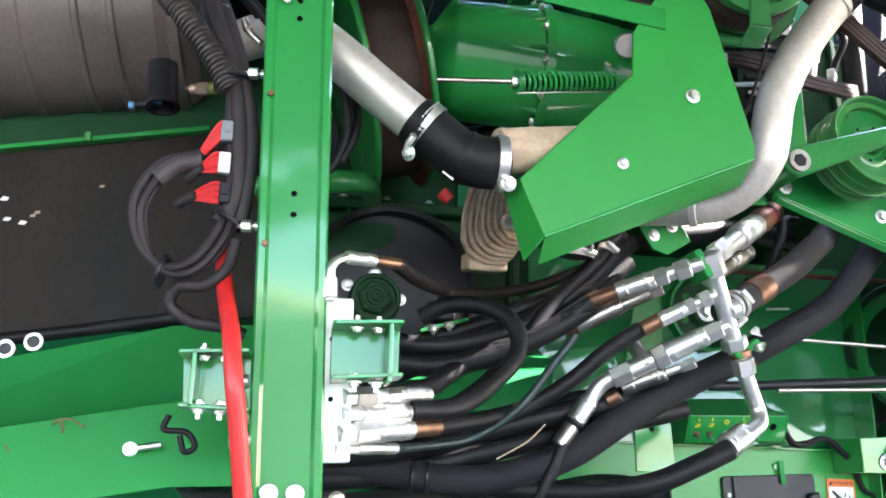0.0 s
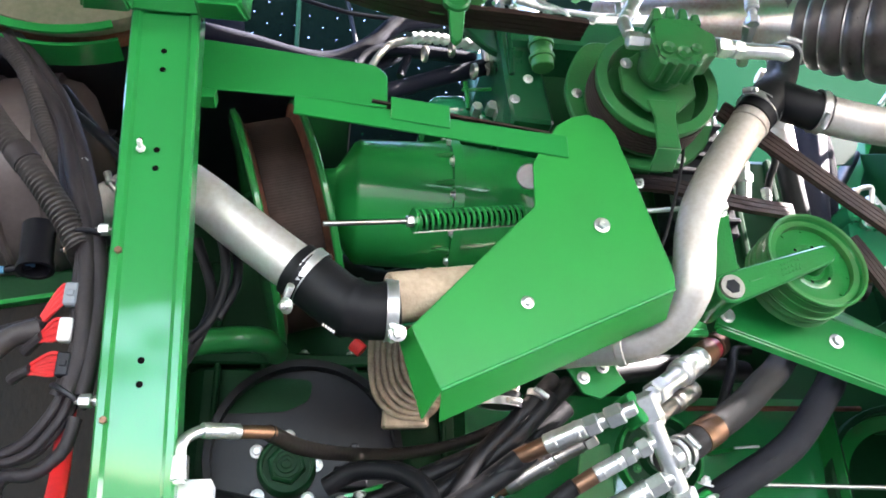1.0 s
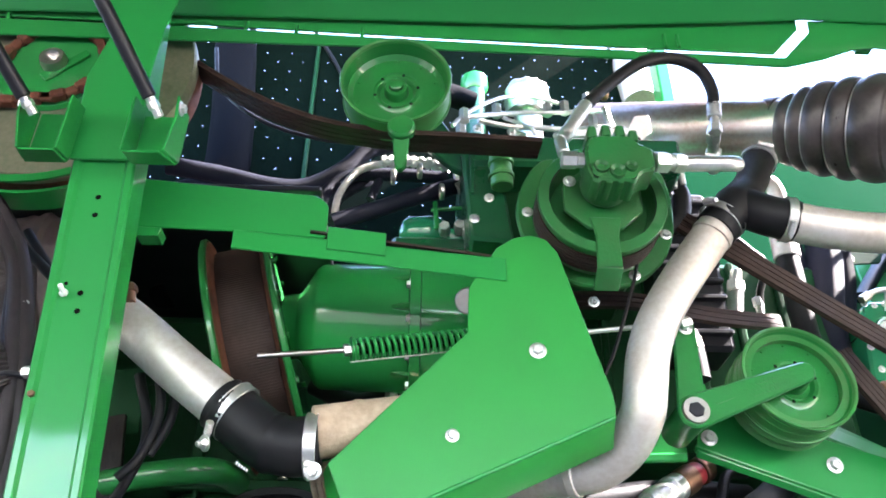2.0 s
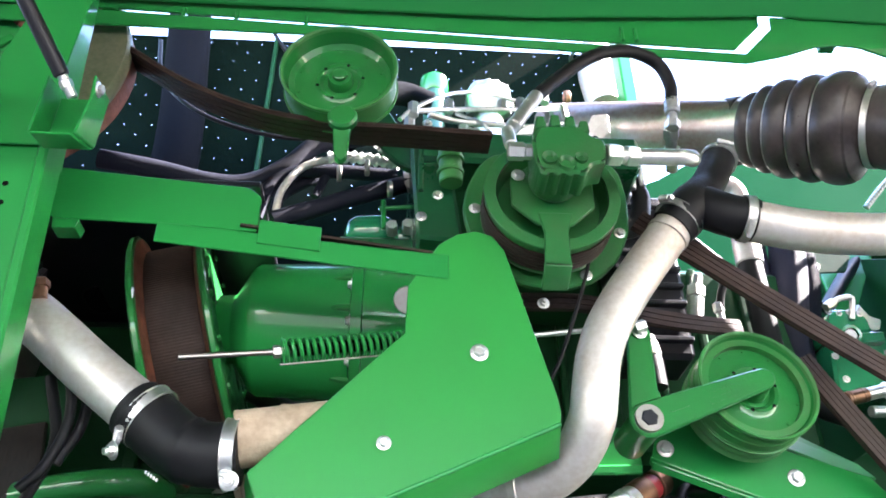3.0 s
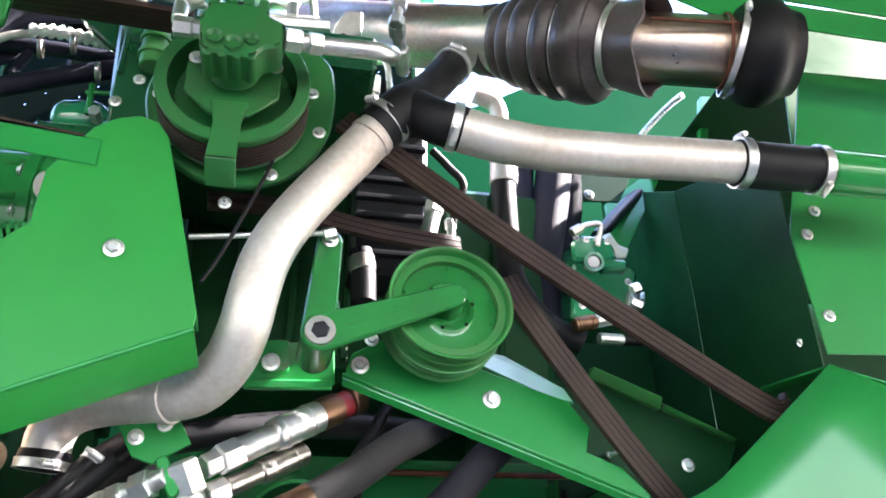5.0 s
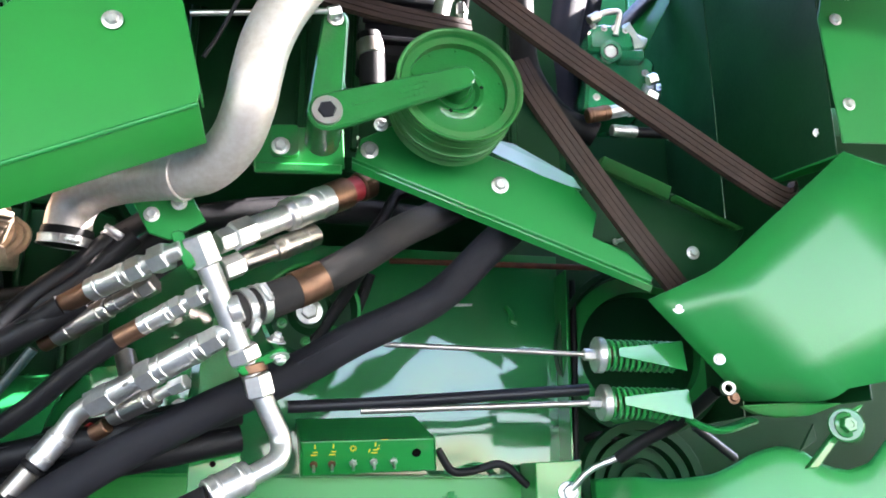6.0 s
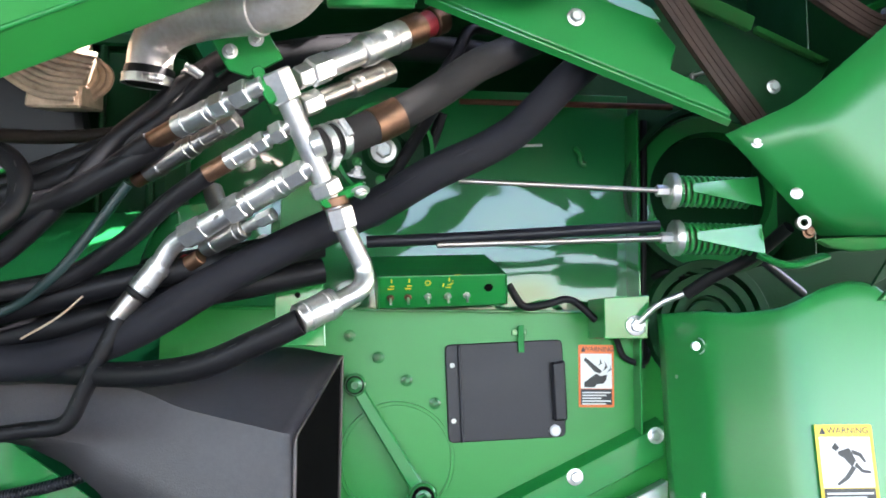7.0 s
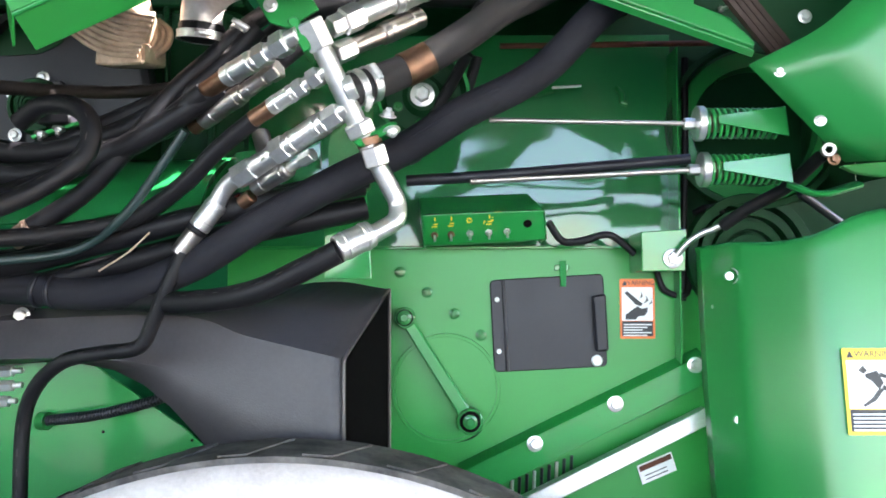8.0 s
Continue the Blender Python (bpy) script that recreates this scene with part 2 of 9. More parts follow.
def ribbon(bm, pts, across, width, thick, teeth=0):
    """A flat band along pts; across is the direction of its width."""
    pts = [Vector(p) for p in pts]
    rings = []
    prof = [(-0.5, 0.0), (-0.5, 1.0), (0.5, 1.0), (0.5, 0.0)]
    if teeth:
        prof = [(-0.5, 0.4)]
        for k in range(teeth):
            a, b = -0.5 + k / teeth, -0.5 + (k + 1) / teeth
            prof += [(a + 0.12 / teeth, 1.0), (b - 0.12 / teeth, 1.0), (b, 0.45)]
        prof += [(0.5, 0.0), (-0.5, 0.0)]
    for i, p in enumerate(pts):
        d = (pts[min(i + 1, len(pts) - 1)] - pts[max(i - 1, 0)]).normalized()
        w = Vector(across)
        w = (w - d * w.dot(d)).normalized()
        nrm = d.cross(w)
        rings.append([bm.verts.new(p + w * a * width + nrm * (b - 0.5) * thick) for a, b in prof])
    k = len(prof)
    for a, b in zip(rings, rings[1:]):
        for j in range(k):
            bm.faces.new((a[j], a[(j + 1) % k], b[(j + 1) % k], b[j]))
    bm.faces.new(rings[0])
    bm.faces.new(rings[-1])
    return bm


def axes(d):
    d = Vector(d).normalized()
    u = Vector((0, 0, 1)) if abs(d.z) < 0.8 else Vector((1, 0, 0))
    u = (u - d * u.dot(d)).normalized()
    return d, u, d.cross(u)


def lathe(bm, profile, origin, axis, seg=32, turn=0.0, arc=None):
    """Turns a profile of (along, radius) about an axis; closed if it ends where it begins."""
    d, u, w = axes(axis)
    o = Vector(origin)
    closed = (Vector(profile[0]) - Vector(profile[-1])).length < 1e-7
    prof = profile[:-1] if closed else profile
    rings = []
    for a, r in prof:
        if r < 1e-6:
            rings.append([bm.verts.new(o + d * a)])
        else:
            rings.append([bm.verts.new(o + d * a + (u * math.cos(turn + 2 * math.pi * k / seg) + w * math.sin(turn + 2 * math.pi * k / seg)) * r) for k in range(seg)])
    pairs = list(zip(rings, rings[1:])) + ([(rings[-1], rings[0])] if closed else [])
    for a, b in pairs:
        for k in range(seg):
            if len(a) == 1 and len(b) == 1:
                continue
            if len(a) == 1:
                bm.faces.new((a[0], b[(k + 1) % seg], b[k]))
            elif len(b) == 1:
                bm.faces.new((a[k], a[(k + 1) % seg], b[0]))
            else:
                bm.faces.new((a[k], a[(k + 1) % seg], b[(k + 1) % seg], b[k]))
    if not closed:
        for ring in (rings[0], rings[-1]):
            if len(ring) > 2:
                bm.faces.new(ring)
    return bm


def cyl(bm, a, b, r, seg=20, edge=0.0):
    """A round bar from a to b with softened ends."""
    a, b = Vector(a), Vector(b)
    n, e = (b - a).length, edge or min(r * 0.12, 0.002)
    return lathe(bm, [(0, 0), (0, r - e), (e, r), (n - e, r), (n, r - e), (n, 0)], a, b - a, seg)


def hexa(bm, a, b, r, turn=0.3):
    """A hexagon bar or nut from a to b."""
    a, b = Vector(a), Vector(b)
    n, e = (b - a).length, r * 0.12
    return lathe(bm, [(0, 0), (0, r * 0.86), (e, r), (n - e, r), (n, r * 0.86), (n, 0)], a, b - a, 6, turn)


def ring(bm, center, axis, r_in, r_out, wide, seg=32):
    h, e = wide / 2, min(0.0012, wide * 0.2)
    return lathe(bm, [(-h, r_in), (-h, r_out - e), (-h + e, r_out), (h - e, r_out), (h, r_out - e), (h, r_in), (-h, r_in)], center, axis, seg)


def plate(bm, outline, vec, bevel=0.0015):
    """A flat plate: the outline, thickened along vec."""
    sub = bmesh.new()
    vec = Vector(vec)
    a = [sub.verts.new(Vector(p)) for p in outline]
    b = [sub.verts.new(Vector(p) + vec) for p in outline]
    sub.faces.new(a)
    sub.faces.new(b)
    n = len(a)
    for i in range(n):
        sub.faces.new((a[i], a[(i + 1) % n], b[(i + 1) % n], b[i]))
    bmesh.ops.recalc_face_normals(sub, faces=sub.faces)
    if bevel:
        bmesh.ops.bevel(sub, geom=list(sub.edges), offset=min(bevel, vec.length * 0.3), segments=1, affect="EDGES")
    me = bpy.data.meshes.new("tmp")
    sub.to_mesh(me)
    sub.free()
    bm.from_mesh(me)
    bpy.data.meshes.remove(me)
    return bm


def box(bm, lo, hi, m=None, bevel=0.002):
    x0, y0, z0 = lo
    x1, y1, z1 = hi
    o = [Vector((x0, y0, z0)), Vector((x1, y0, z0)), Vector((x1, y0, z1)), Vector((x0, y0, z1))]
    v = Vector((0, y1 - y0, 0))
    if m:
        v = (m.to_3x3() @ v)
        o = [m @ p for p in o]
    return plate(bm, o, v, bevel)


def rounded(points, radius, n=4):
    """Rounds the corners of a closed outline."""
    p = [Vector(q) for q in points]
    out = []
    k = len(p)
    for i in range(k):
        a, b, c = p[i - 1], p[i], p[(i + 1) % k]
        r = min(radius, (a - b).length * 0.45, (c - b).length * 0.45)
        s, e = b + (a - b).normalized() * r, b + (c - b).normalized() * r
        for j in range(n + 1):
            t = j / n
            out.append(s.lerp(b, t).lerp(b.lerp(e, t), t))
    return out


_BOLTS = {}


def bolt(parent, p, normal=(0, -1, 0), r=0.008, material=None, washer=True, stud=0.0, name="bolt", label=""):
    """A hexagon bolt head on a washer; alike bolts share one mesh."""
    material = material or ZINC
    key = (round(r, 4), material.name, washer, round(stud, 4))
    if key not in _BOLTS:
        bm = mk()
        h = 0.0
        if washer:
            lathe(bm, [(0, 0), (0, r * 1.5), (r * 0.18, r * 1.5), (r * 0.22, r * 1.42), (r * 0.22, 0)], (0, 0, 0), (0, 0, 1), 18)
            h = r * 0.2
        lathe(bm, [(h, 0), (h, r), (h + r * 0.62, r), (h + r * 0.8, r * 0.84), (h + r * 0.8, r * 0.5), (h + r * 0.72, r * 0.44), (h + r * 0.72, 0)], (0, 0, 0), (0, 0, 1), 6)
        if stud:
            lathe(bm, [(h, 0), (h, r * 0.55), (h + stud - r * 0.1, r * 0.55), (h + stud, r * 0.42), (h + stud, 0)], (0, 0, 0), (0, 0, 1), 12)
        _BOLTS[key] = _finish(name, bm, material, (0, 0, 0), 30)
    ob = new(name, _BOLTS[key])
    ob.parent = parent
    ob.location = Vector(p) - BASE[parent]
    q = Vector(normal).to_track_quat("Z", "Y")
    ob.rotation_euler = (q @ Euler((0, 0, (p[0] * 37 + p[2] * 53) % 1.0)).to_quaternion()).to_euler()
    BASE[ob] = BASE[parent]
    return tagged(ob, label)


def hose_clamp(parent, p, axis, r, wide=0.011, screw=(0, -0.6, 0.8), material=None):
    """A band clamp with its screw housing, as one part with a screw."""
    d, u, w = axes(axis)
    p = Vector(p)
    bm = ring(mk(), p, d, r - 0.001, r + 0.0012, wide)
    ring(bm, p + d * wide * 0.5, d, r - 0.001, r + 0.0022, wide * 0.12)
    ring(bm, p - d * wide * 0.5, d, r - 0.001, r + 0.0022, wide * 0.12)
    band = part("hose_clamp", bm, material or ZINC, parent, "shiny steel band clamp")
    s = Vector(screw)
    s = (s - d * s.dot(d)).normalized()
    t = d.cross(s)
    c = p + s * (r + 0.005)
    bm = mk()
    cyl(bm, c - t * 0.011, c + t * 0.011, 0.0052, 12)
    hexa(bm, c + t * 0.011, c + t * 0.018, 0.0045)
    for k in range(5):
        ring(bm, c + t * (-0.009 + k * 0.0045), t, 0.003, 0.006, 0.0016, 12)
    part("clamp_screw", bm, ZINC, band)
    return band


def hose(name, ctrl, r, label, category="hose", material=None, n=8, group="", seg=12):
    if name == "hydraulic_hose":
        line = spline(ctrl, n)
        o = thing(name, ctrl[0], label, category, group)
        part("hose_body", sweep(mk(), line, r, seg), material or RUBBER, o)
        bm, run = mk(), 0.0
        for a, b in zip(line, line[1:]):
            d = (b - a).normalized()
            off = Vector((0, -0.8, 0.6 if d.x > 0 else 0.5))
            off = (off - d * off.dot(d)).normalized() * (r + 0.0001)
            run += (b - a).length
            if run > 0.03:
                m = a.lerp(b, 0.5)
                sweep(bm, [m - d * 0.006 + off, m + d * 0.006 + off], 0.0011, 4, True, 0.5)
                run = 0.0
        if bm.verts:
            tagged(part("printed_lay_line", bm, LAYLINE, o, "faint broken line of pale print"), kind="stuff")
        return o
    return solid(name, sweep(mk(), spline(ctrl, n), r, seg), material or RUBBER, label, category, group)


def ribbed(ctrl, r, pitch=0.006, depth=0.12, n=60, seg=12):
    """Corrugated tube along a smooth line."""
    line = spline(ctrl, n)
    s, out, rs = 0.0, [line[0]], [r]
    total = sum((b - a).length for a, b in zip(line, line[1:]))
    steps = max(8, int(total / pitch * 4))
    acc, i = 0.0, 0
    for k in range(1, steps):
        want = total * k / steps
        while i < len(line) - 2 and acc + (line[i + 1] - line[i]).length < want:
            acc += (line[i + 1] - line[i]).length
            i += 1
        seglen = max(1e-9, (line[i + 1] - line[i]).length)
        out.append(line[i].lerp(line[i + 1], (want - acc) / seglen))
        rs.append(r * (1 if k % 4 < 2 else 1 - depth))
    return sweep(mk(), out, rs, seg)


def fitting(parent, a, b, spec, names=True):
    """Turned hydraulic fittings between a and b: rows of (name, from, to, radius, shape, material)."""
    a, b = Vector(a), Vector(b)
    for name, f, t, r, shape, material in spec:
        p, q = a.lerp(b, f), a.lerp(b, t)
        bm = mk()
        if shape == "hex":
            hexa(bm, p, q, r)
        elif shape == "groove":
            cyl(bm, p, q, r)
            ring(bm, p.lerp(q, 0.2), q - p, r * 0.8, r * 1.06, (q - p).length * 0.12, 20)
            ring(bm, p.lerp(q, 0.75), q - p, r * 0.8, r * 1.06, (q - p).length * 0.08, 20)
        else:
            cyl(bm, p, q, r)
        part(name, bm, material, parent)


# ---- ground, canopy and distance ----
bm = mk()
plate(bm, [(-400, -400, 0), (400, -400, 0), (400, 400, 0), (-400, 400, 0)], (0, 0, -0.3), 0)
solid("ground", bm, GROUND, "dry pale earth yard under the machine", "ground", kind="structure")
# overhead sheet, its height and edge chosen to shade the machine's front
bm = mk()
box(bm, (-14, -5.6, 3.4), (14, 1.40, 3.45))
for k in range(9):
    box(bm, (-14 + k * 3.4, -5.6, 3.34), (-13.92 + k * 3.4, 0.9, 3.4))
CANOPY = mat("beige_canopy_sheet", (0.15, 0.125, 0.095), 0.85, color2=(0.11, 0.095, 0.075), scale=2)
solid("ceiling", bm, CANOPY, "beige sheet overhead, extended out of view to shade the front", "roof", kind="structure")

# ---- body of the machine ----
# main side panel behind the fittings, lower part and recessed upper part
th = thing("side_panel", (1.25, 1.95, 1.2), "green painted sheet metal side panel with cut-outs", "panel", kind="structure")
bm = mk()
plate(bm, [(0.60, 1.942, 1.20), (1.62, 1.942, 1.20), (1.62, 1.942, 1.895), (0.60, 1.942, 1.895)], (0, 0.004, 0), 0.001)
part("lower_sheet", bm, GREEN_GUARD, th)
bm = mk()
plate(bm, [(0.60, 1.975, 1.88), (1.555, 1.975, 1.88), (1.555, 1.975, 2.36), (0.60, 1.975, 2.36)], (0, 0.004, 0), 0.001)
part("upper_sheet", bm, GREEN_PANEL, th)
bm = mk()
plate(bm, [(0.60, 1.925, 1.888), (1.56, 1.925, 1.888), (1.56, 1.976, 1.888), (0.60, 1.976, 1.888)], (0, 0, 0.004), 0.001)
plate(bm, [(1.548, 1.90, 1.60), (1.552, 1.90, 1.60), (1.552, 1.90, 2.31), (1.548, 1.90, 2.31)], (0, 0.076, 0), 0.0005)
part("edge_flange", bm, GREEN, th)
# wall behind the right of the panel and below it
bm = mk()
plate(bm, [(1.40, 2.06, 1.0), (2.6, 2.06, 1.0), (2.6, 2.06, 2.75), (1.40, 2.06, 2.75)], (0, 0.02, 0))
solid("wall_right", bm, GREEN_SHADED, "green body wall behind the right covers, darkened for shade", "wall", kind="structure")
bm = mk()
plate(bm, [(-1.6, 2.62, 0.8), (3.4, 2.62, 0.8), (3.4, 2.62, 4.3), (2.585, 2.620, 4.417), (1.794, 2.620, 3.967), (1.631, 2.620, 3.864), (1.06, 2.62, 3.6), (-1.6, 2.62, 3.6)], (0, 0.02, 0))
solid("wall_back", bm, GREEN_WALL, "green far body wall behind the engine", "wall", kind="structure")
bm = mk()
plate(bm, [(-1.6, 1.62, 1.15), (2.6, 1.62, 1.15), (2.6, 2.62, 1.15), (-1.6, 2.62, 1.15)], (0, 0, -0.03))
solid("floor", bm, GREEN_SHADED, "green floor plate of the engine bay, darkened for shade", "floor", kind="structure")
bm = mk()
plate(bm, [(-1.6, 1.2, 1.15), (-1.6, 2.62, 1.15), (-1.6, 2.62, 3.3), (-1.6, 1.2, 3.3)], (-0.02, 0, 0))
solid("wall_left", bm, GREEN_SHADED, "green end wall of the engine bay, darkened for shade", "wall", kind="structure")

# top beam over the opening: recessed web, open slot, lower band with an arch
th = thing("top_beam", (0.5, 1.23, 3.02), "green folded steel beam over the service opening", "beam", kind="structure")
YB = 1.23
bm = mk()
plate(bm, [(x, YB + 0.006, z) for x, z in ((-1.6, 3.128), (0.13, 3.089), (0.5, 3.074), (0.82, 3.063), (1.262, 3.052), (1.322, 3.120), (1.326, 3.16), (-1.6, 3.16))], (0, 0.005, 0), 0.001)
part("recessed_web", bm, GREEN, th)
bm = mk()
plate(bm, [(x, YB + 0.006, z) for x, z in ((1.606, 3.10), (1.628, 3.043), (1.82, 3.036), (2.6, 3.032), (2.6, 3.16), (1.606, 3.16))], (0, 0.005, 0), 0.001)
part("recessed_web", bm, GREEN, th)
bm = mk()
plate(bm, [(x, YB, z) for x, z in ((-1.6, 3.114), (0.13, 3.075), (0.5, 3.060), (0.82, 3.049), (1.277, 3.036), (1.340, 3.108), (1.344, 3.14), (1.596, 3.14), (1.596, 3.094), (1.616, 3.028), (1.82, 3.021), (2.6, 3.015),
                                   (2.6, 2.955), (1.68, 2.965), (1.612, 2.99), (1.578, 3.012), (1.545, 3.045), (1.501, 3.066), (1.46, 3.070), (1.415, 3.063), (1.35, 3.035), (1.275, 3.012), (0.82, 3.028), (0.5, 3.036), (-1.6, 3.05))], (0, 0.005, 0), 0.001)
part("lower_band", bm, GREEN, th)
for x in (-0.2, 0.25, 0.345, 0.47):
    z = 3.089 - 0.038 * (x - 0.13)
    part("web_tie", box(mk(), (x, YB + 0.001, z - 0.022), (x + 0.007, YB + 0.02, z + 0.012)), GREEN, th)
for x in (1.05, 1.075):
    part("stud", cyl(mk(), (x, YB - 0.004, 3.052), (x, YB - 0.004, 3.085), 0.0035, 10), GREEN, th)
# bright sloping face above the fold
fold = [(-1.6, 3.095), (0.88, 3.100), (1.23, 3.126), (1.336, 3.136), (1.594, 3.129), (1.97, 3.102), (2.6, 3.07)]
bm = mk()
rows = [[bm.verts.new((x, YB - 0.004 - a, z + b)) for x, z in fold] for a, b in ((0, 0), (0.004, 0.004), (0.10, 0.075), (0.16, 0.10), (0.24, 0.19))]
for r1, r2 in zip(rows, rows[1:]):
    for k in range(len(fold) - 1):
        bm.faces.new((r1[k], r1[k + 1], r2[k + 1], r2[k]))
ob = part("raised_face", bm, GREEN, th, angle=25)
so = ob.modifiers.new("thick", "SOLIDIFY")
so.thickness = 0.004
for x in (-1.2, 0.1, 1.45, 2.4):
    part("inner_strut", box(mk(), (x, YB + 0.012, 3.10), (x + 0.03, YB + 0.05, 3.16)), GREEN, th)

# perforated screen far behind
th = thing("perforated_screen", (0.5, 2.1, 2.9), "black perforated cooling air screen behind the engine", "screen", kind="structure")
bm = mk()
NX, NZ, DX, YS = 50, 25, 0.038, 1.975
x0, z0 = -0.62, 2.90
for i in range(NX):
    for j in range(NZ):
        cx, cz = x0 + i * DX, z0 + j * DX
        h, q = DX / 2, 0.0014
        o = [bm.verts.new((cx + sx * h, YS, cz + sz * h)) for sx, sz in ((-1, -1), (1, -1), (1, 1), (-1, 1))]
        if (i + j) % 2:
            bm.faces.new(o)
            continue
        c = [bm.verts.new((cx + sx * q, YS, cz + sz * q)) for sx, sz in ((-1, -1), (1, -1), (1, 1), (-1, 1))]
        for k in range(4):
            bm.faces.new((o[k], o[(k + 1) % 4], c[(k + 1) % 4], c[k]))
bmesh.ops.remove_doubles(bm, verts=bm.verts, dist=1e-4)
part("sheet", bm, SCREEN, th)
for x in (0.255, 1.255):
    part("rib", box(mk(), (x, 1.96, 2.9), (x + 0.012, 1.973, 3.83)), GREEN_SHADED, th)
# unseen plate added overhead to keep sun off hose and canister
part("roof", box(mk(), (-1.0, 1.34, 4.3), (1.5, 1.99, 4.33)), SCREEN, th)
part("lower_frame", box(mk(), (-0.64, 1.95, 2.6), (1.27, 2.0, 2.882)), SCREEN, th)


# ---- upright post ----
def post_at(z, u=0.0, v=0.0):
    """A point of the leaning post: u across, v into the machine."""
    return Vector((0.141 - 0.0454 * (z - 2.134) + u, 1.160 - 0.078 * (z - 2.134) + v, z))


th = thing("upright_post", post_at(1.2), "glossy green folded steel post with rolled edges", "post")
W = 0.047
prof = [(-W, 0.05), (-W, 0.002), (-W + 0.003, -0.002), (-W + 0.011, -0.002), (-W + 0.016, 0.003), (W - 0.016, 0.003), (W - 0.011, -0.002), (W - 0.003, -0.002), (W, 0.002), (W, 0.05),
        (W - 0.004, 0.05), (W - 0.004, 0.006), (W - 0.014, 0.007), (-W + 0.014, 0.007), (-W + 0.004, 0.006), (-W + 0.004, 0.05)]
bm = mk()
rings = [[bm.verts.new(post_at(z, u, v)) for u, v in prof] for z in (1.15, 1.6, 2.1, 2.69)]
for a, b in zip(rings, rings[1:]):
    for k in range(len(prof)):
        bm.faces.new((a[k], a[(k + 1) % len(prof)], b[(k + 1) % len(prof)], b[k]))
bm.faces.new(rings[0]), bm.faces.new(rings[-1])
part("lower_channel", bm, GREEN, th)
bm = mk()
plate(bm, [post_at(2.66, -0.05, -0.006), post_at(2.66, 0.045, -0.006), post_at(2.80, 0.047, -0.006), post_at(2.92, 0.06, -0.006), post_at(3.02, 0.085, -0.006), post_at(3.14, 0.10, -0.006),
           post_at(3.14, -0.045, -0.006), post_at(3.0, -0.045, -0.006), post_at(2.9, -0.025, -0.006), post_at(2.82, -0.05, -0.006)], (0, 0.005, 0))
plate(bm, [post_at(2.66, 0.045, -0.006), post_at(3.1, 0.045, -0.006), post_at(3.1, 0.045, 0.06), post_at(2.66, 0.045, 0.06)], (-0.005, 0, 0))
part("upper_plate", bm, GREEN, th)
# holes are shallow black discs, their inner shade given by colour
for z, u in ((2.134, 0.0), (2.163, 0.0), (2.419, 0.0), (2.446, 0.0), (2.57, 0.0), (2.60, 0.0), (2.46, -0.022)):
    part("bolt_hole", cyl(mk(), post_at(z, u, 0.0022), post_at(z, u, 0.004), 0.0042 if u == 0 else 0.003, 14), HOLE, th)
bolt(th, (0.109, 1.130, 2.440), (0, -1, 0.2), 0.006, WHITE, False, 0.018, "plastic_clip", "white plastic cable clip")
bolt(th, post_at(2.30, -0.036, -0.002), (0, -1, 0), 0.005, BRASS, False)
bolt(th, post_at(2.09, -0.036, -0.002), (0, -1, 0), 0.005, BRASS, False)
bolt(th, post_at(1.772, -0.02, 0.003), (0, -1, 0), 0.0078)
bolt(th, post_at(1.772, 0.013, 0.003), (0, -1, 0), 0.0078)
# two gas strut brackets high on the post: open trays with a lug at the outer side
for s, xi, xo in ((-1, 0.072, 0.012), (1, 0.168, 0.232)):
    bm = mk()
    yb, yf, zt, zb = 1.10, 1.055, 2.735, 2.645
    plate(bm, [(xi, yb, zt), (xo, yb, zt), (xo + s * 0.0, yb, zb), (xi, yb, zb)], (0, 0.004, 0))
    plate(bm, [(xi, yf, zb - 0.012), (xo - s * 0.012, yf, zb - 0.012), (xo, yb, zb), (xi, yb, zb)], (0, 0, -0.004))
    plate(bm, [(xo, yb, zt), (xo, yf - 0.012, zt - 0.008), (xo, yf - 0.006, zt - 0.045), (xo - s * 0.010, yf, zb - 0.012), (xo, yb, zb)], (s * 0.004, 0, 0))
    plate(bm, [(xi, yb, zt + 0.012), (xi, yf, zt), (xi, yf, zb - 0.012), (xi, yb, zb)], (-s * 0.004, 0, 0))
    br = part("strut_bracket", bm, GREEN, th)
    bolt(br, (xo + s * 0.004, yf + 0.004, zt - 0.02), (s, 0, 0), 0.0075)

for a, b in (((0.035, 1.040, 2.685), (-0.020, 0.950, 2.761)), ((0.213, 1.040, 2.686), (0.150, 0.950, 2.785))):
    st = thing("gas_strut", a, "black gas strut with a plated end fitting", "strut", "gas struts on the post")
    a, b = Vector(a), Vector(b)
    b = a + (b - a) * 3.0
    part("cylinder", cyl(mk(), a + (b - a) * 0.06, b, 0.0105), PLASTIC, st)
    bm = mk()
    cyl(bm, a - (b - a).normalized() * 0.004, a + (b - a) * 0.06, 0.007)
    hexa(bm, a + (b - a) * 0.02, a + (b - a) * 0.045, 0.009)
    part("end_fitting", bm, ZINC, st)

# ---- big folded guard ----
th = thing("belt_guard", (0.70, 1.23, 2.12), "bright green folded sheet guard with two bolts", "guard")
YG = 1.228
face = [(0.714, 1.228, 2.592), (0.741, 1.228, 2.611), (0.768, 1.228, 2.618), (0.794, 1.228, 2.610), (0.811, 1.228, 2.585), (0.873, 1.232, 2.354), (0.877, 1.234, 2.333), (0.875, 1.235, 2.317),
        (0.514, 1.228, 2.153), (0.475, 1.228, 2.242), (0.666, 1.228, 2.442), (0.669, 1.228, 2.519)]
bm = plate(mk(), face, (0, 0.004, 0), 0.0015)
part("face_sheet", bm, GREEN_GUARD, th)
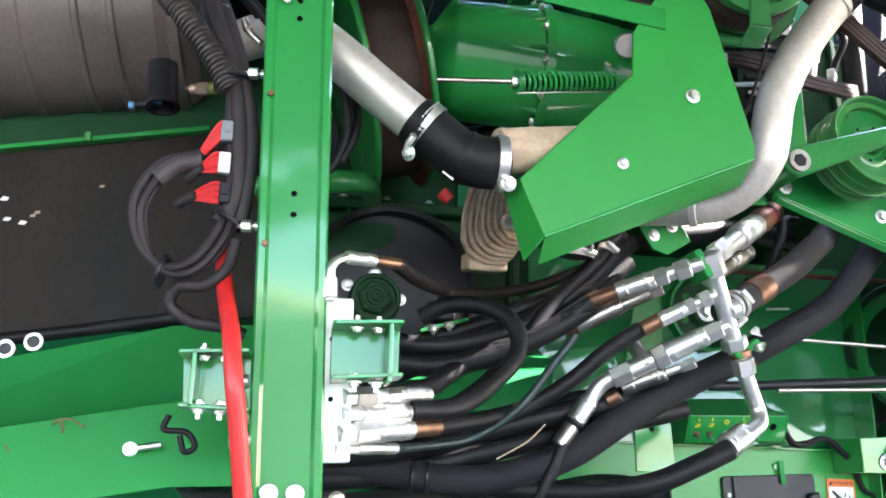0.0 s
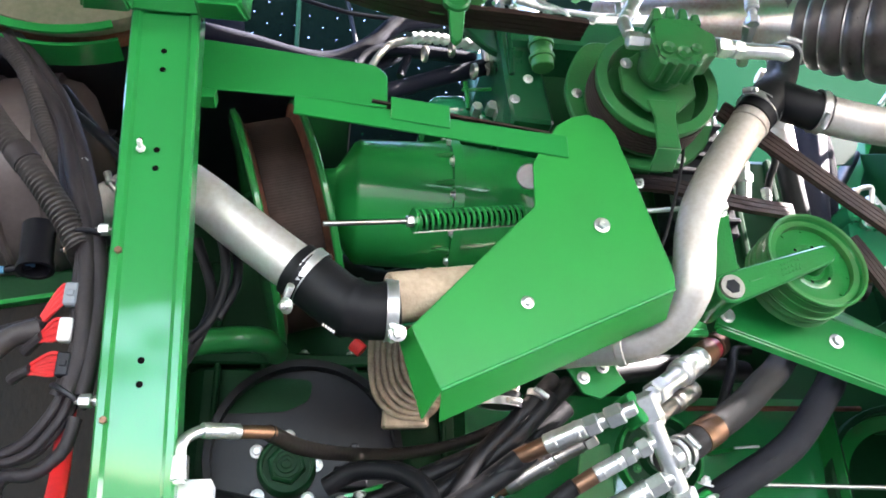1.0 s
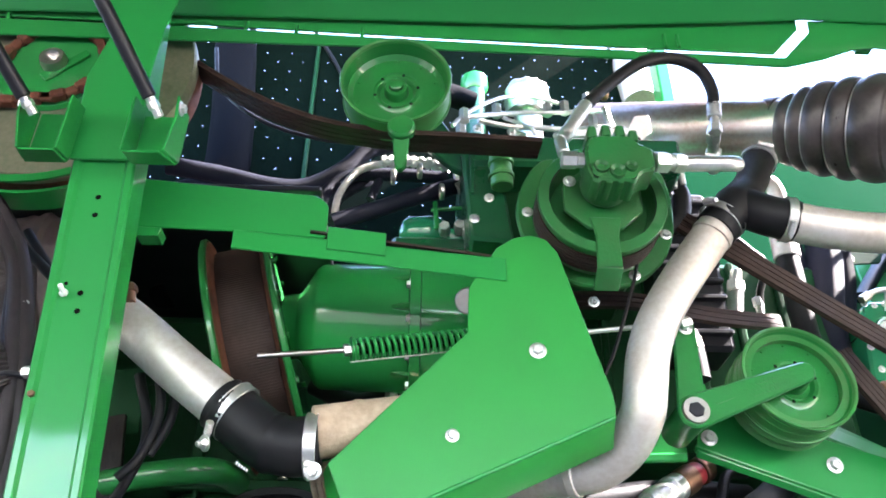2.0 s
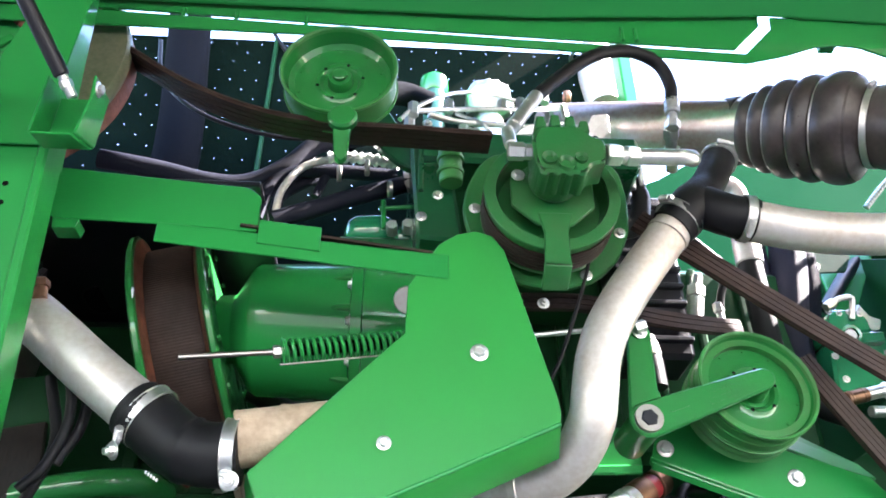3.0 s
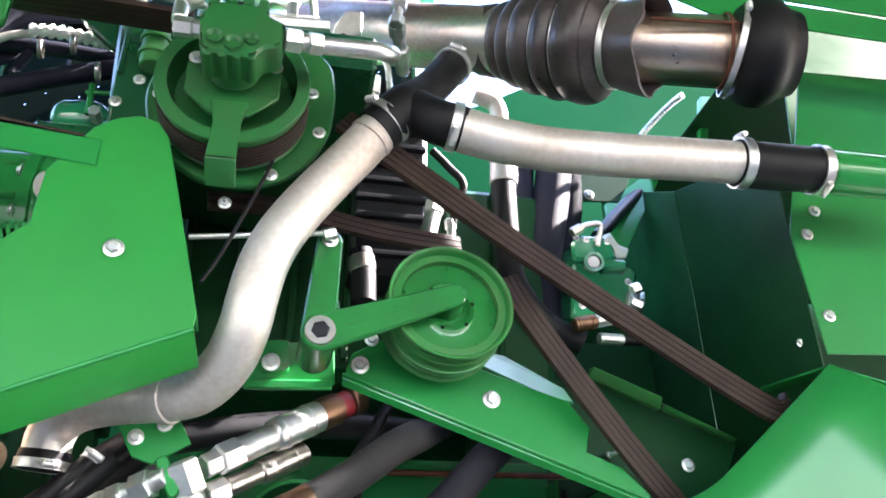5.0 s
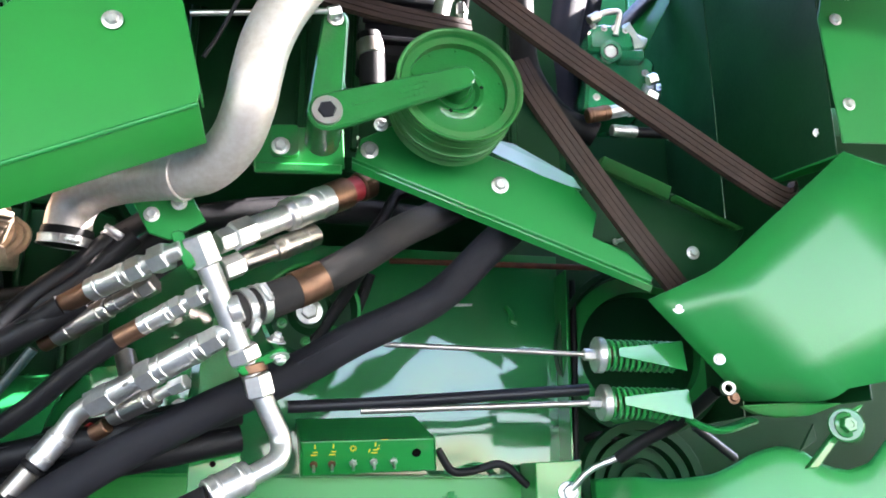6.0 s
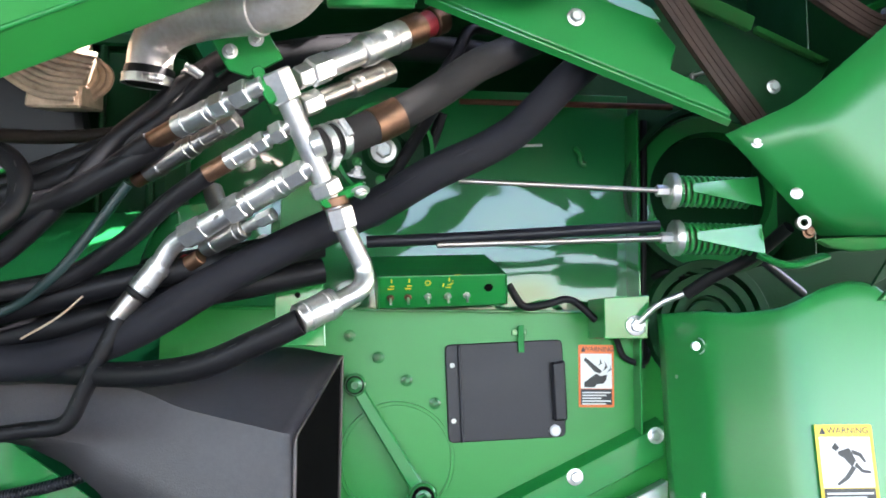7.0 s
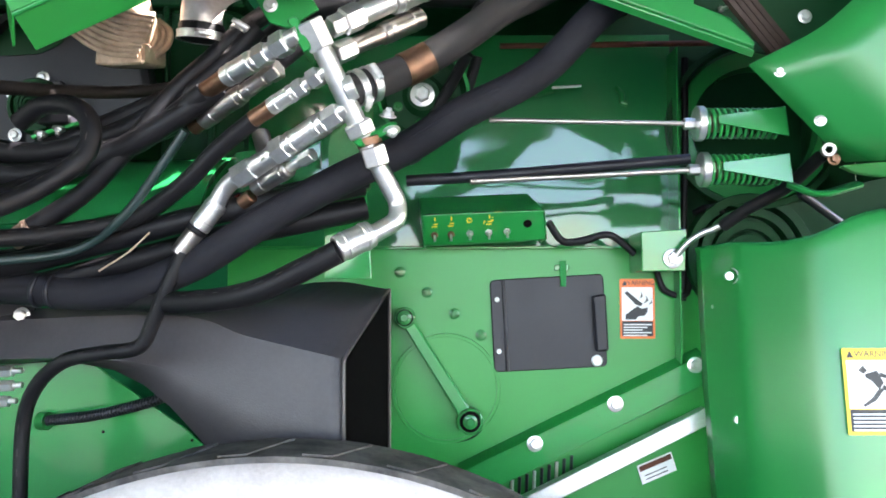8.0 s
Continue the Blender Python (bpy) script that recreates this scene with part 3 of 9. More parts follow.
R, BL, L = Vector(face[7]), Vector(face[8]), Vector(face[9])
bm = plate(mk(), [R, BL, BL + Vector((0.004, 0.055, -0.032)), R + Vector((0.006, 0.058, -0.028))], (0.001, 0.002, 0.0035), 0.001)
part("bottom_flange", bm, GREEN_GUARD, th)
bm = plate(mk(), [BL, L, L + Vector((-0.012, 0.06, 0.004)), BL + Vector((-0.022, 0.045, -0.03))], (0.0035, 0.001, 0.001), 0.001)
part("end_flange", bm, GREEN_GUARD, th)
part("side_flange", plate(mk(), [Vector(face[5]), Vector(face[6]), Vector(face[6]) + Vector((0, 0.05, 0)), Vector(face[5]) + Vector((0, 0.05, 0))], (-0.0035, 0, 0), 0.001), GREEN_GUARD, th)
part("side_flange", plate(mk(), [L, Vector(face[10]), Vector(face[10]) + Vector((0, 0.05, 0)), L + Vector((0, 0.05, 0))], (0.002, 0, -0.003), 0.001), GREEN_GUARD, th)
part("fold_edge", sweep(mk(), [R + Vector((0, 0.0025, 0)), BL + Vector((0, 0.0025, 0))], 0.0036, 12), GREEN, th)
bolt(th, (0.769, YG, 2.414), (0, -1, 0), 0.0085)
bolt(th, (0.643, YG, 2.283), (0, -1, 0), 0.0065)
bm = cyl(mk(), (0.668, 1.250, 2.507), (0.690, 1.310, 2.545), 0.021)
solid("guard_bushing", bm, STEEL, "grey steel spacer bushing behind the guard", "bushing")

# ---- left charge air pipe, elbow and beige casting ----
th = thing("charge_air_pipe", (0.328, 1.270, 2.331), "brushed aluminium charge air pipe with rubber elbow", "pipe")
pa = [(-0.025, 1.500, 2.553), (0.116, 1.290, 2.499), (0.178, 1.265, 2.445), (0.242, 1.262, 2.391), (0.328, 1.262, 2.326)]
bm = sweep(mk(), fillet(pa, 0.05), 0.0365, 32)
pipe = part("tube", bm, ALU, th)
bm = cyl(mk(), (0.152, 1.250, 2.491), (0.145, 1.250, 2.524), 0.010)
hexa(bm, (0.149, 1.250, 2.508), (0.145, 1.250, 2.521), 0.013)
part("brass_plug", bm, BRASS, pipe, "brass sensor plug")
el = [(0.313, 1.262, 2.337), (0.343, 1.260, 2.314), (0.382, 1.257, 2.284), (0.420, 1.255, 2.273), (0.459, 1.255, 2.276)]
line = spline(el, 8)
rs = [0.0415 + (0.0022 if i in (3, 4, 18, 19) else 0) for i in range(len(line))]
part("rubber_elbow", sweep(mk(), line, rs, 28), RUBBER, th, "black moulded rubber elbow hose")
hose_clamp(th, (0.331, 1.262, 2.326), Vector(pa[-1]) - Vector(pa[-2]), 0.0425, 0.015, (-0.7, -0.5, -0.6))
hose_clamp(th, (0.449, 1.255, 2.275), (1, 0, 0), 0.0435, 0.015, (0, -0.5, -0.8))
bolt(th, (0.304, 1.240, 2.271), (-0.6, -0.6, -0.3), 0.008, None, True, 0.012)
bolt(th, (0.456, 1.225, 2.230), (0, -1, -0.3), 0.008, None, True, 0.01)
# printed part mark, unreadable
bm = mk()
for k in range(5):
    p = Vector((0.355, 1.222, 2.238)) + Vector((0.0035 * k, 0.0005 * k, -0.0022 * k))
    box(bm, p - Vector((0.0012, 0.0006, 0.002)), p + Vector((0.0012, 0, 0.002)), None, 0)
part("printed_mark", bm, WHITE, th)

th = thing("beige_casting", (0.471, 1.360, 2.147), "beige coated ribbed casting below the charge pipe", "casting")
bm = cyl(mk(), (0.449, 1.262, 2.296), (0.634, 1.290, 2.334), 0.038, 28)
cyl(bm, (0.508, 1.275, 2.327), (0.508, 1.275, 2.350), 0.009)
part("inlet_neck", bm, BEIGE, th)
part("body", plate(mk(), rounded([(0.443, 1.38, 2.291), (0.565, 1.38, 2.315), (0.545, 1.585, 2.222), (0.473, 1.57, 2.203), (0.448, 1.53, 2.228)], 0.012), (0.01, 0.09, 0.03), 0.006), BEIGE, th)
path, path2 = [(0.432, 1.375, 2.283), (0.437, 1.46, 2.256), (0.452, 1.53, 2.225), (0.489, 1.565, 2.204), (0.54, 1.58, 2.202)], [(0.505, 1.365, 2.285), (0.512, 1.41, 2.275), (0.526, 1.46, 2.261), (0.549, 1.5, 2.253), (0.586, 1.53, 2.254)]
for k in range(9):
    part("rib", sweep(mk(), spline([Vector(a).lerp(Vector(b), k / 8) for a, b in zip(path, path2)], 6), 0.0052, 8, True, 1.0), BEIGE, th)
path, path2 = [(0.551, 1.64, 2.282), (0.573, 1.64, 2.263), (0.57, 1.64, 2.238), (0.544, 1.64, 2.216)], [(0.529, 1.6, 2.262), (0.529, 1.6, 2.251), (0.524, 1.6, 2.24), (0.516, 1.6, 2.23)]
for k in range(6):
    part("fan_rib", sweep(mk(), spline([Vector(a).lerp(Vector(b), k / 5) for a, b in zip(path, path2)], 6), 0.0062, 8, True, 1.0), BEIGE, th)
part("foot", plate(mk(), [(0.468, 1.575, 2.184), (0.549, 1.585, 2.188), (0.548, 1.585, 2.226), (0.470, 1.575, 2.222)], (0.004, 0.10, 0.02), 0.004), BEIGE, th)
bolt(th, (0.516, 1.45, 2.247), (0, -1, -0.3), 0.010, STEEL)

# ---- right charge air pipe with its S bend ----
th = thing("charge_air_pipe", (0.841, 1.330, 2.256), "brushed aluminium pipe bent in an S with heat tint", "pipe")
pb = [(1.106, 1.274, 2.684), (1.054, 1.284, 2.617), (1.022, 1.285, 2.573), (0.990, 1.283, 2.525), (0.964, 1.281, 2.478), (0.947, 1.280, 2.431), (0.938, 1.282, 2.384), (0.931, 1.292, 2.345), (0.913, 1.325, 2.309), (0.880, 1.362, 2.286), (0.838, 1.388, 2.281), (0.779, 1.430, 2.288), (0.720, 1.474, 2.290), (0.684, 1.505, 2.281), (0.668, 1.520, 2.258), (0.665, 1.526, 2.225)]
bm = sweep(mk(), spline(pb, 6), 0.0335, 32)
part("tube", bm, ALU, th)
q = Vector((0.838, 1.385, 2.277))
part("weld_seam", ring(mk(), q, (1, -0.62, -0.02), 0.031, 0.0341, 0.014), ALU, th)
hose_clamp(th, (0.664, 1.527, 2.217), (-0.08, 0.12, -1), 0.0375, 0.012, (0.5, -1, 0))
part("lower_cuff", lathe(mk(), [(0, 0.031), (0, 0.036), (0.006, 0.037), (0.022, 0.036), (0.026, 0.032)], (0.666, 1.524, 2.236), (-0.08, 0.12, -1), 28), RUBBER, th, "black rubber cuff on the pipe end")
part("end_collar", ring(mk(), Vector((1.085, 1.277, 2.657)), Vector(pb[0]) - Vector(pb[1]), 0.031, 0.0352, 0.010), ALU, th)

# ---- black rubber tee and right horizontal pipe ----
th = thing("rubber_tee", (1.154, 1.260, 2.705), "black rubber tee hose joining three pipes", "hose")
bm = sweep(mk(), spline([(1.093, 1.275, 2.669), (1.129, 1.268, 2.709), (1.180, 1.290, 2.779), (1.228, 1.325, 2.868)], 8), [0.0365] * 10 + [0.0345, 0.033, 0.0315, 0.030] + [0.029] * 11, 24)
part("main_leg", bm, RUBBER, th)
bm = sweep(mk(), spline([(1.140, 1.270, 2.716), (1.180, 1.255, 2.685), (1.223, 1.250, 2.671)], 8), 0.0345, 24)
part("side_leg", bm, RUBBER, th)
hose_clamp(th, (1.107, 1.273, 2.687), Vector((1.129, 1.270, 2.709)) - Vector((1.093, 1.275, 2.669)), 0.038, 0.012, (0, -0.5, 0.9))
hose_clamp(th, (1.207, 1.252, 2.676), (1, 0, -0.2), 0.037, 0.013, (0, -0.6, -0.8))
hose_clamp(th, (1.221, 1.32, 2.855), Vector((1.228, 1.325, 2.868)) - Vector((1.180, 1.290, 2.779)), 0.031, 0.012, (0, -0.8, 0.3))

th = thing("charge_air_pipe", (1.438, 1.250, 2.648), "brushed aluminium straight pipe with a rubber coupler", "pipe")
pc = [(1.217, 1.250, 2.670), (1.289, 1.250, 2.657), (1.393, 1.250, 2.652), (1.678, 1.250, 2.666)]
part("tube", sweep(mk(), spline(pc, 10), 0.034, 32), ALU, th)
bm = cyl(mk(), (1.663, 1.250, 2.664), (1.819, 1.250, 2.668), 0.038, 32, 0.004)
part("coupler", bm, RUBBER, th, "black rubber coupler hose")
hose_clamp(th, (1.673, 1.250, 2.665), (1, 0, 0), 0.0395, 0.014, (0.1, -0.3, 1))
hose_clamp(th, (1.809, 1.250, 2.668), (1, 0, 0), 0.0395, 0.014, (0, -0.3, -1))
part("end_cap", cyl(mk(), (1.816, 1.250, 2.667), (2.040, 1.250, 2.669), 0.036, 28, 0.01), GREEN, th, "green painted pipe end")

# ---- exhaust with bellows boots ----
th = thing("exhaust_pipe", (1.549, 1.300, 2.919), "steel exhaust pipe with black bellows boots", "exhaust")
ex = [Vector(p) for p in ((0.983, 1.620, 3.181), (1.329, 1.420, 3.022), (1.529, 1.260, 2.898), (1.623, 1.240, 2.889), (1.799, 1.220, 2.881))]
ax_r = ex[3] - ex[2]
EXHAUST = mat("aluminised_exhaust_tube", (0.74, 0.71, 0.68), 0.36, 1.0, color2=(0.42, 0.2, 0.12), scale=5, amount=0.9, bump=0.1)
part("inner_tube", cyl(mk(), ex[0], ex[1].lerp(ex[2], 0.2), 0.0635, 40), EXHAUST, th, "bright aluminised pipe")
part("steel_tube", cyl(mk(), ex[1].lerp(ex[2], 0.7), ex[4], 0.0625, 40), HEATED, th, "heat tinted stainless pipe")
bm = mk()
n = (ex[2] - ex[1]).length
prof = [(-n * 0.10, 0.0645), (-n * 0.08, 0.068), (n * 0.02, 0.070), (n * 0.05, 0.062)]
grooves = (0.06, 0.17, 0.28, 0.44, 0.59, 0.79)
for a, b, r in zip(grooves, grooves[1:], (0.074, 0.086, 0.096, 0.102, 0.105)):
    prof += [(n * a, r - 0.015), (n * a + 0.002, r - 0.007)] + [(n * (a + (b - a) * f), r - 0.006 + 0.007 * math.sin(math.pi * f)) for f in (0.15, 0.35, 0.55, 0.75, 0.9)] + [(n * b - 0.002, r - 0.008)]
prof += [(n * 0.80, 0.096), (n * 0.83, 0.084), (n * 0.855, 0.0735), (n * 0.91, 0.073), (n * 0.95, 0.077), (n * 1.04, 0.082), (n * 1.12, 0.087), (n * 1.125, 0.083), (n * 1.0, 0.074), (n * 0.95, 0.064)]
lathe(bm, prof, ex[1], ex[2] - ex[1], 72)
for v in bm.verts:
    f = (v.co - ex[1]).dot((ex[2] - ex[1]).normalized()) / n
    if f > 0.93:
        v.co += Vector((0.006 * math.sin(v.co.z * 90) * (f - 0.93) * 5, 0, 0))
    elif f > 0.1:
        on_axis = ex[1].lerp(ex[2], f)
        v.co = on_axis + (v.co - on_axis) * (1 + 0.018 * math.sin(v.co.z * 75 + f * 9) * math.sin(f * 13 + v.co.y * 40))
boot = part("bellows_boot", bm, DUCT_RUBBER, th, "black pleated rubber boot")
for f, r in ((0.17, 0.0755), (0.28, 0.085), (0.44, 0.0915), (0.59, 0.095)):
    part("wire_ring", ring(mk(), ex[1].lerp(ex[2], f), ex[2] - ex[1], r - 0.004, r + 0.0005, 0.0035, 56), ZINC, boot, "thin bright wire ring in the pleat")
hose_clamp(th, ex[1].lerp(ex[2], 0.885), ex[2] - ex[1], 0.0745, 0.010, (0, -1, 0.4))
d, u, w = axes(ax_r)
lathe(mk_bm := mk(), [(0.0, 0.063), (0.002, 0.074), (0.016, 0.086), (0.03, 0.092), (0.05, 0.093), (0.068, 0.086), (0.076, 0.078), (0.088, 0.073), (0.10, 0.070)], ex[3].lerp(ex[4], 0.40), ax_r, 48)
part("end_boot", mk_bm, RUBBER, th, "black rubber end boot")
hose_clamp(th, ex[3].lerp(ex[4], 0.41), ax_r + Vector((0, 0.0, -0.02)), 0.077, 0.010, (0, -1, 0.4))
part("weld_seam", ring(mk(), ex[3].lerp(ex[4], 0.30), ax_r, 0.061, 0.0645, 0.006, 40), RUST, th)
bm = sweep(mk(), [ex[2] + Vector((0.0, -0.063, 0.003)), ex[3].lerp(ex[4], 0.30) + Vector((0.0, -0.063, 0.003))], 0.0028, 8)
part("weld_bead", bm, RUST, th)

# ---- hydraulic pump with its pulley ----
C = Vector((0.885, 1.205, 2.672))
th = thing("drive_pulley", C, "green multi-groove drive pulley with a flanged hub", "pulley")
lathe(bm := mk(), [(0, 0.09), (0, 0.098), (0.004, 0.102), (0.012, 0.102), (0.016, 0.09), (0.022, 0.102), (0.028, 0.09), (0.034, 0.102), (0.04, 0.09), (0.046, 0.102), (0.052, 0.09), (0.058, 0.104), (0.062, 0.104), (0.064, 0.088), (0, 0.09)], C, (0, 1, 0), 56)
part("grooved_rim", bm, GREEN_CAST_SHADED, th)
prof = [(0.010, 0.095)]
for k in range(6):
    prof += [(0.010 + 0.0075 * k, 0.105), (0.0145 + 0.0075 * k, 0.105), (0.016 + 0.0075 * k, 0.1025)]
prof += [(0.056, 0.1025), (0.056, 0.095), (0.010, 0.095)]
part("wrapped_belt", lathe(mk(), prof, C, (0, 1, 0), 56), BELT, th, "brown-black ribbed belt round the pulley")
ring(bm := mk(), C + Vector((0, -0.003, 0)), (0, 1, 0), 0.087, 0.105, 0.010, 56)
part("front_ring", bm, GREEN_CAST_SHADED, th)
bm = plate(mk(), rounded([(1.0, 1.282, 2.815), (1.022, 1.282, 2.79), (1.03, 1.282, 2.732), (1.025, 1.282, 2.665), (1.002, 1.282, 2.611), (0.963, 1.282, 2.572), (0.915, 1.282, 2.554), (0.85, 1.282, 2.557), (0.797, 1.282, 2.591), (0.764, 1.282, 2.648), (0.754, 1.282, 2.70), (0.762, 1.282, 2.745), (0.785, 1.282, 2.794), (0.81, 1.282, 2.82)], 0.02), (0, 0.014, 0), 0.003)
part("back_plate", bm, GREEN_CAST_SHADED, th)
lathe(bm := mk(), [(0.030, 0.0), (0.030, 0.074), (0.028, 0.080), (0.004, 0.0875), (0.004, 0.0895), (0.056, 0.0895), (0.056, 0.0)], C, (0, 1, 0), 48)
part("hub_dish", bm, GREEN_CAST_SHADED, th)
for q in ((0.994, 2.731), (1.008, 2.66), (0.945, 2.578), (0.80, 2.62), (0.775, 2.70)):
    bolt(th, (q[0], 1.281, q[1]), (0, -1, 0), 0.0065)
bolt(th, (0.883, 1.323, 2.55), (0, -1, 0), 0.0065, None, True, 0.012)

P0 = Vector((0.885, 1.165, 2.684))
th = thing("hydraulic_pump", P0, "green cast gear pump with plated hose fittings", "pump")
lathe(bm := mk(), [(-0.045, 0), (-0.045, 0.034), (-0.020, 0.040), (0.018, 0.039), (0.024, 0.037), (0.027, 0.033), (0.04, 0.033), (0.04, 0)], P0, (0, 1, 0), 40)
part("drum", bm, GREEN_CAST_SHADED, th)
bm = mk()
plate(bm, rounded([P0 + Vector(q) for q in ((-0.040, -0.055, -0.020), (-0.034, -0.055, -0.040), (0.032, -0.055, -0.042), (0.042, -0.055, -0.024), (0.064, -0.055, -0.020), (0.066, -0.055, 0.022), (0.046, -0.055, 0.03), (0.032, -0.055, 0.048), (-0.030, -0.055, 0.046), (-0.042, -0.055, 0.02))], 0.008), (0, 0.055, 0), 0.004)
part("head", bm, GREEN_CAST_SHADED, th)
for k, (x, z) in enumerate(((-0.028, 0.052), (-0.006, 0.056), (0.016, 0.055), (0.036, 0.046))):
    part("head_lug", plate(mk(), rounded([P0 + Vector((x - 0.008, -0.052, z - 0.012)), P0 + Vector((x + 0.008, -0.058, z - 0.012)), P0 + Vector((x + 0.006, -0.058, z + 0.010)), P0 + Vector((x - 0.006, -0.058, z + 0.010))], 0.004), (0, 0.045, 0), 0.002), GREEN_CAST_SHADED, th)
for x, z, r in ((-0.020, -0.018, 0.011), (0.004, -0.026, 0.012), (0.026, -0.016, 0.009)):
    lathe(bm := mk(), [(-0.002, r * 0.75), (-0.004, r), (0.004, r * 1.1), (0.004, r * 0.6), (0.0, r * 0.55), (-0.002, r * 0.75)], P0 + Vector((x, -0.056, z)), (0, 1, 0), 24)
    part("cast_recess", bm, GREEN_CAST_SHADED, th)
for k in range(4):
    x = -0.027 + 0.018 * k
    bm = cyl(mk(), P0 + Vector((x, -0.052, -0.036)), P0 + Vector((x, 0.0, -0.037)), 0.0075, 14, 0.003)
    part("cast_lobe", bm, GREEN_CAST_SHADED, th)
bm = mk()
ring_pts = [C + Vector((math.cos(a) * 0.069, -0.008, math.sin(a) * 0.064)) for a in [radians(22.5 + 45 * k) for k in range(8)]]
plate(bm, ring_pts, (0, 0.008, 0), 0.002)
part("mount_flange", bm, GREEN_CAST_SHADED, th)
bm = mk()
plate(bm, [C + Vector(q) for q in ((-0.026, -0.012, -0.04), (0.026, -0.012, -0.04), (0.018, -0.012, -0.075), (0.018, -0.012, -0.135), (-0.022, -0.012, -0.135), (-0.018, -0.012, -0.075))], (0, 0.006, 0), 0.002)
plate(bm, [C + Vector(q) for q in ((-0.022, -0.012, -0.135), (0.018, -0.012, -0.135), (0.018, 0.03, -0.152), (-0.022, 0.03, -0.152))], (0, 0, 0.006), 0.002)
part("bracket_leg", bm, GREEN_CAST_SHADED, th)
for q in ((-0.052, -0.01, 0.03), (0.055, -0.01, 0.028)):
    bolt(th, C + Vector(q), (0, -1, 0), 0.007)
a = Vector((0.951, 1.120, 2.686))
fitting(th, a, (1.001, 1.130, 2.693), [("union_nut", 0.0, 0.45, 0.017, "hex", ZINC), ("adapter", 0.45, 0.62, 0.012, "round", ZINC), ("swivel_nut", 0.62, 1.0, 0.016, "hex", ZINC)])
bm = sweep(mk(), fillet([(0.994, 1.130, 2.692), (1.082, 1.130, 2.695), (1.099, 1.160, 2.718)], 0.02), 0.0125, 20)
part("outlet_tube", bm, ZINC, th)
fitting(th, (0.850, 1.130, 2.694), (0.809, 1.130, 2.694), [("union_nut", 0.0, 0.4, 0.012, "hex", ZINC), ("elbow_block", 0.4, 1.0, 0.014, "hex", ZINC)])
fitting(th, (0.814, 1.130, 2.705), (0.812, 1.140, 2.743), [("riser", 0.0, 1.0, 0.010, "round", ZINC)])
fitting(th, (0.814, 1.140, 2.740), (0.866, 1.160, 2.838), [("ferrule", 0.0, 1.0, 0.0115, "groove", ZINC)])
hose("hydraulic_hose", [(0.858, 1.160, 2.828), (0.908, 1.170, 2.891), (0.976, 1.180, 2.958), (1.047, 1.200, 2.994), (1.102, 1.220, 2.988), (1.121, 1.230, 2.947), (1.119, 1.235, 2.912)], 0.0115, "black hydraulic hose arched over the pump")
th = thing("hose_end", (1.115, 1.240, 2.865), "bright crimped steel hose end", "fitting")
fitting(th, (1.121, 1.236, 2.920), (1.114, 1.240, 2.853), [("ferrule", 0.0, 0.5, 0.0125, "groove", ZINC), ("neck", 0.5, 0.75, 0.008, "round", ZINC), ("nut", 0.75, 1.0, 0.013, "hex", ZINC)])

# ---- upper idler pulley ----
def idler(center, axis, r, width, grooves, name, label, deep=0.0):
    o = thing(name, center, label, "pulley")
    lathe(b := mk(), [(0.001, r - 0.0045), (0, r - 0.003), (0, r), (0.002, r + 0.001), (0.006, r), (0.010, r - 0.003), (width - 0.004, r - 0.003), (width - 0.003, r), (width, r), (width, r - 0.006), (0.004, r - 0.006), (0.001, r - 0.0045)], center, axis, 64)
    part("rim", b, GREEN_DUSTY, o)
    lathe(b := mk(), [(deep + 0.023, 0.0), (deep + 0.023, r * 0.30), (deep + 0.017, r * 0.36), (deep + 0.016, r * 0.42), (deep + 0.020, r * 0.50), (deep + 0.020, r * 0.80), (deep + 0.013, r * 0.89), (0.008, r - 0.006), (0.012, r - 0.006), (deep + 0.019, r * 0.9), (deep + 0.025, r * 0.8), (deep + 0.027, r * 0.5), (deep + 0.029, 0.0)], center, axis, 64)
    part("dished_web", b, GREEN_CAST, o)
    d, u, w = axes(axis)
    lathe(b := mk(), [(deep - 0.005, 0), (deep - 0.005, 0.009), (deep - 0.003, 0.0125), (deep + 0.004, 0.0125), (deep + 0.004, 0.019), (deep + 0.007, 0.021), (deep + 0.021, 0.022), (deep + 0.021, 0)], center, axis, 28)
    part("hub", b, GREEN_CAST, o)
    for k in range(6):
        a = 2 * math.pi * k / 6 + 0.3
        p = Vector(center) + d * (deep + 0.0165) + (u * math.cos(a) + w * math.sin(a)) * r * 0.40
        part("hub_hole", cyl(mk(), p - d * 0.001, p, 0.0032, 10), HOLE, o)
    for k in range(10):
        a = 2 * math.pi * k / 10
        p = Vector(center) + d * (deep + 0.0195) + (u * math.cos(a) + w * math.sin(a)) * r * 0.74
        part("rivet", cyl(mk(), p - d * 0.002, p, 0.0028, 8), GREEN_CAST, o)
    if grooves:
        pr = [(0.012, r - 0.02)]
        for k in range(grooves):
            s = 0.012 + k * (width + 0.02) / grooves
            e = s + (width + 0.02) / grooves
            pr += [(s + 0.001, r - 0.002), (s + 0.004, r - 0.002), ((s + e) / 2, r - 0.010), (e - 0.001, r - 0.002)]
        pr += [(pr[-1][0], r - 0.02), (0.012, r - 0.02)]
        lathe(b := mk(), pr, center, axis, 48)
        part("grooved_band", b, GREEN_DUSTY, o)
    return o


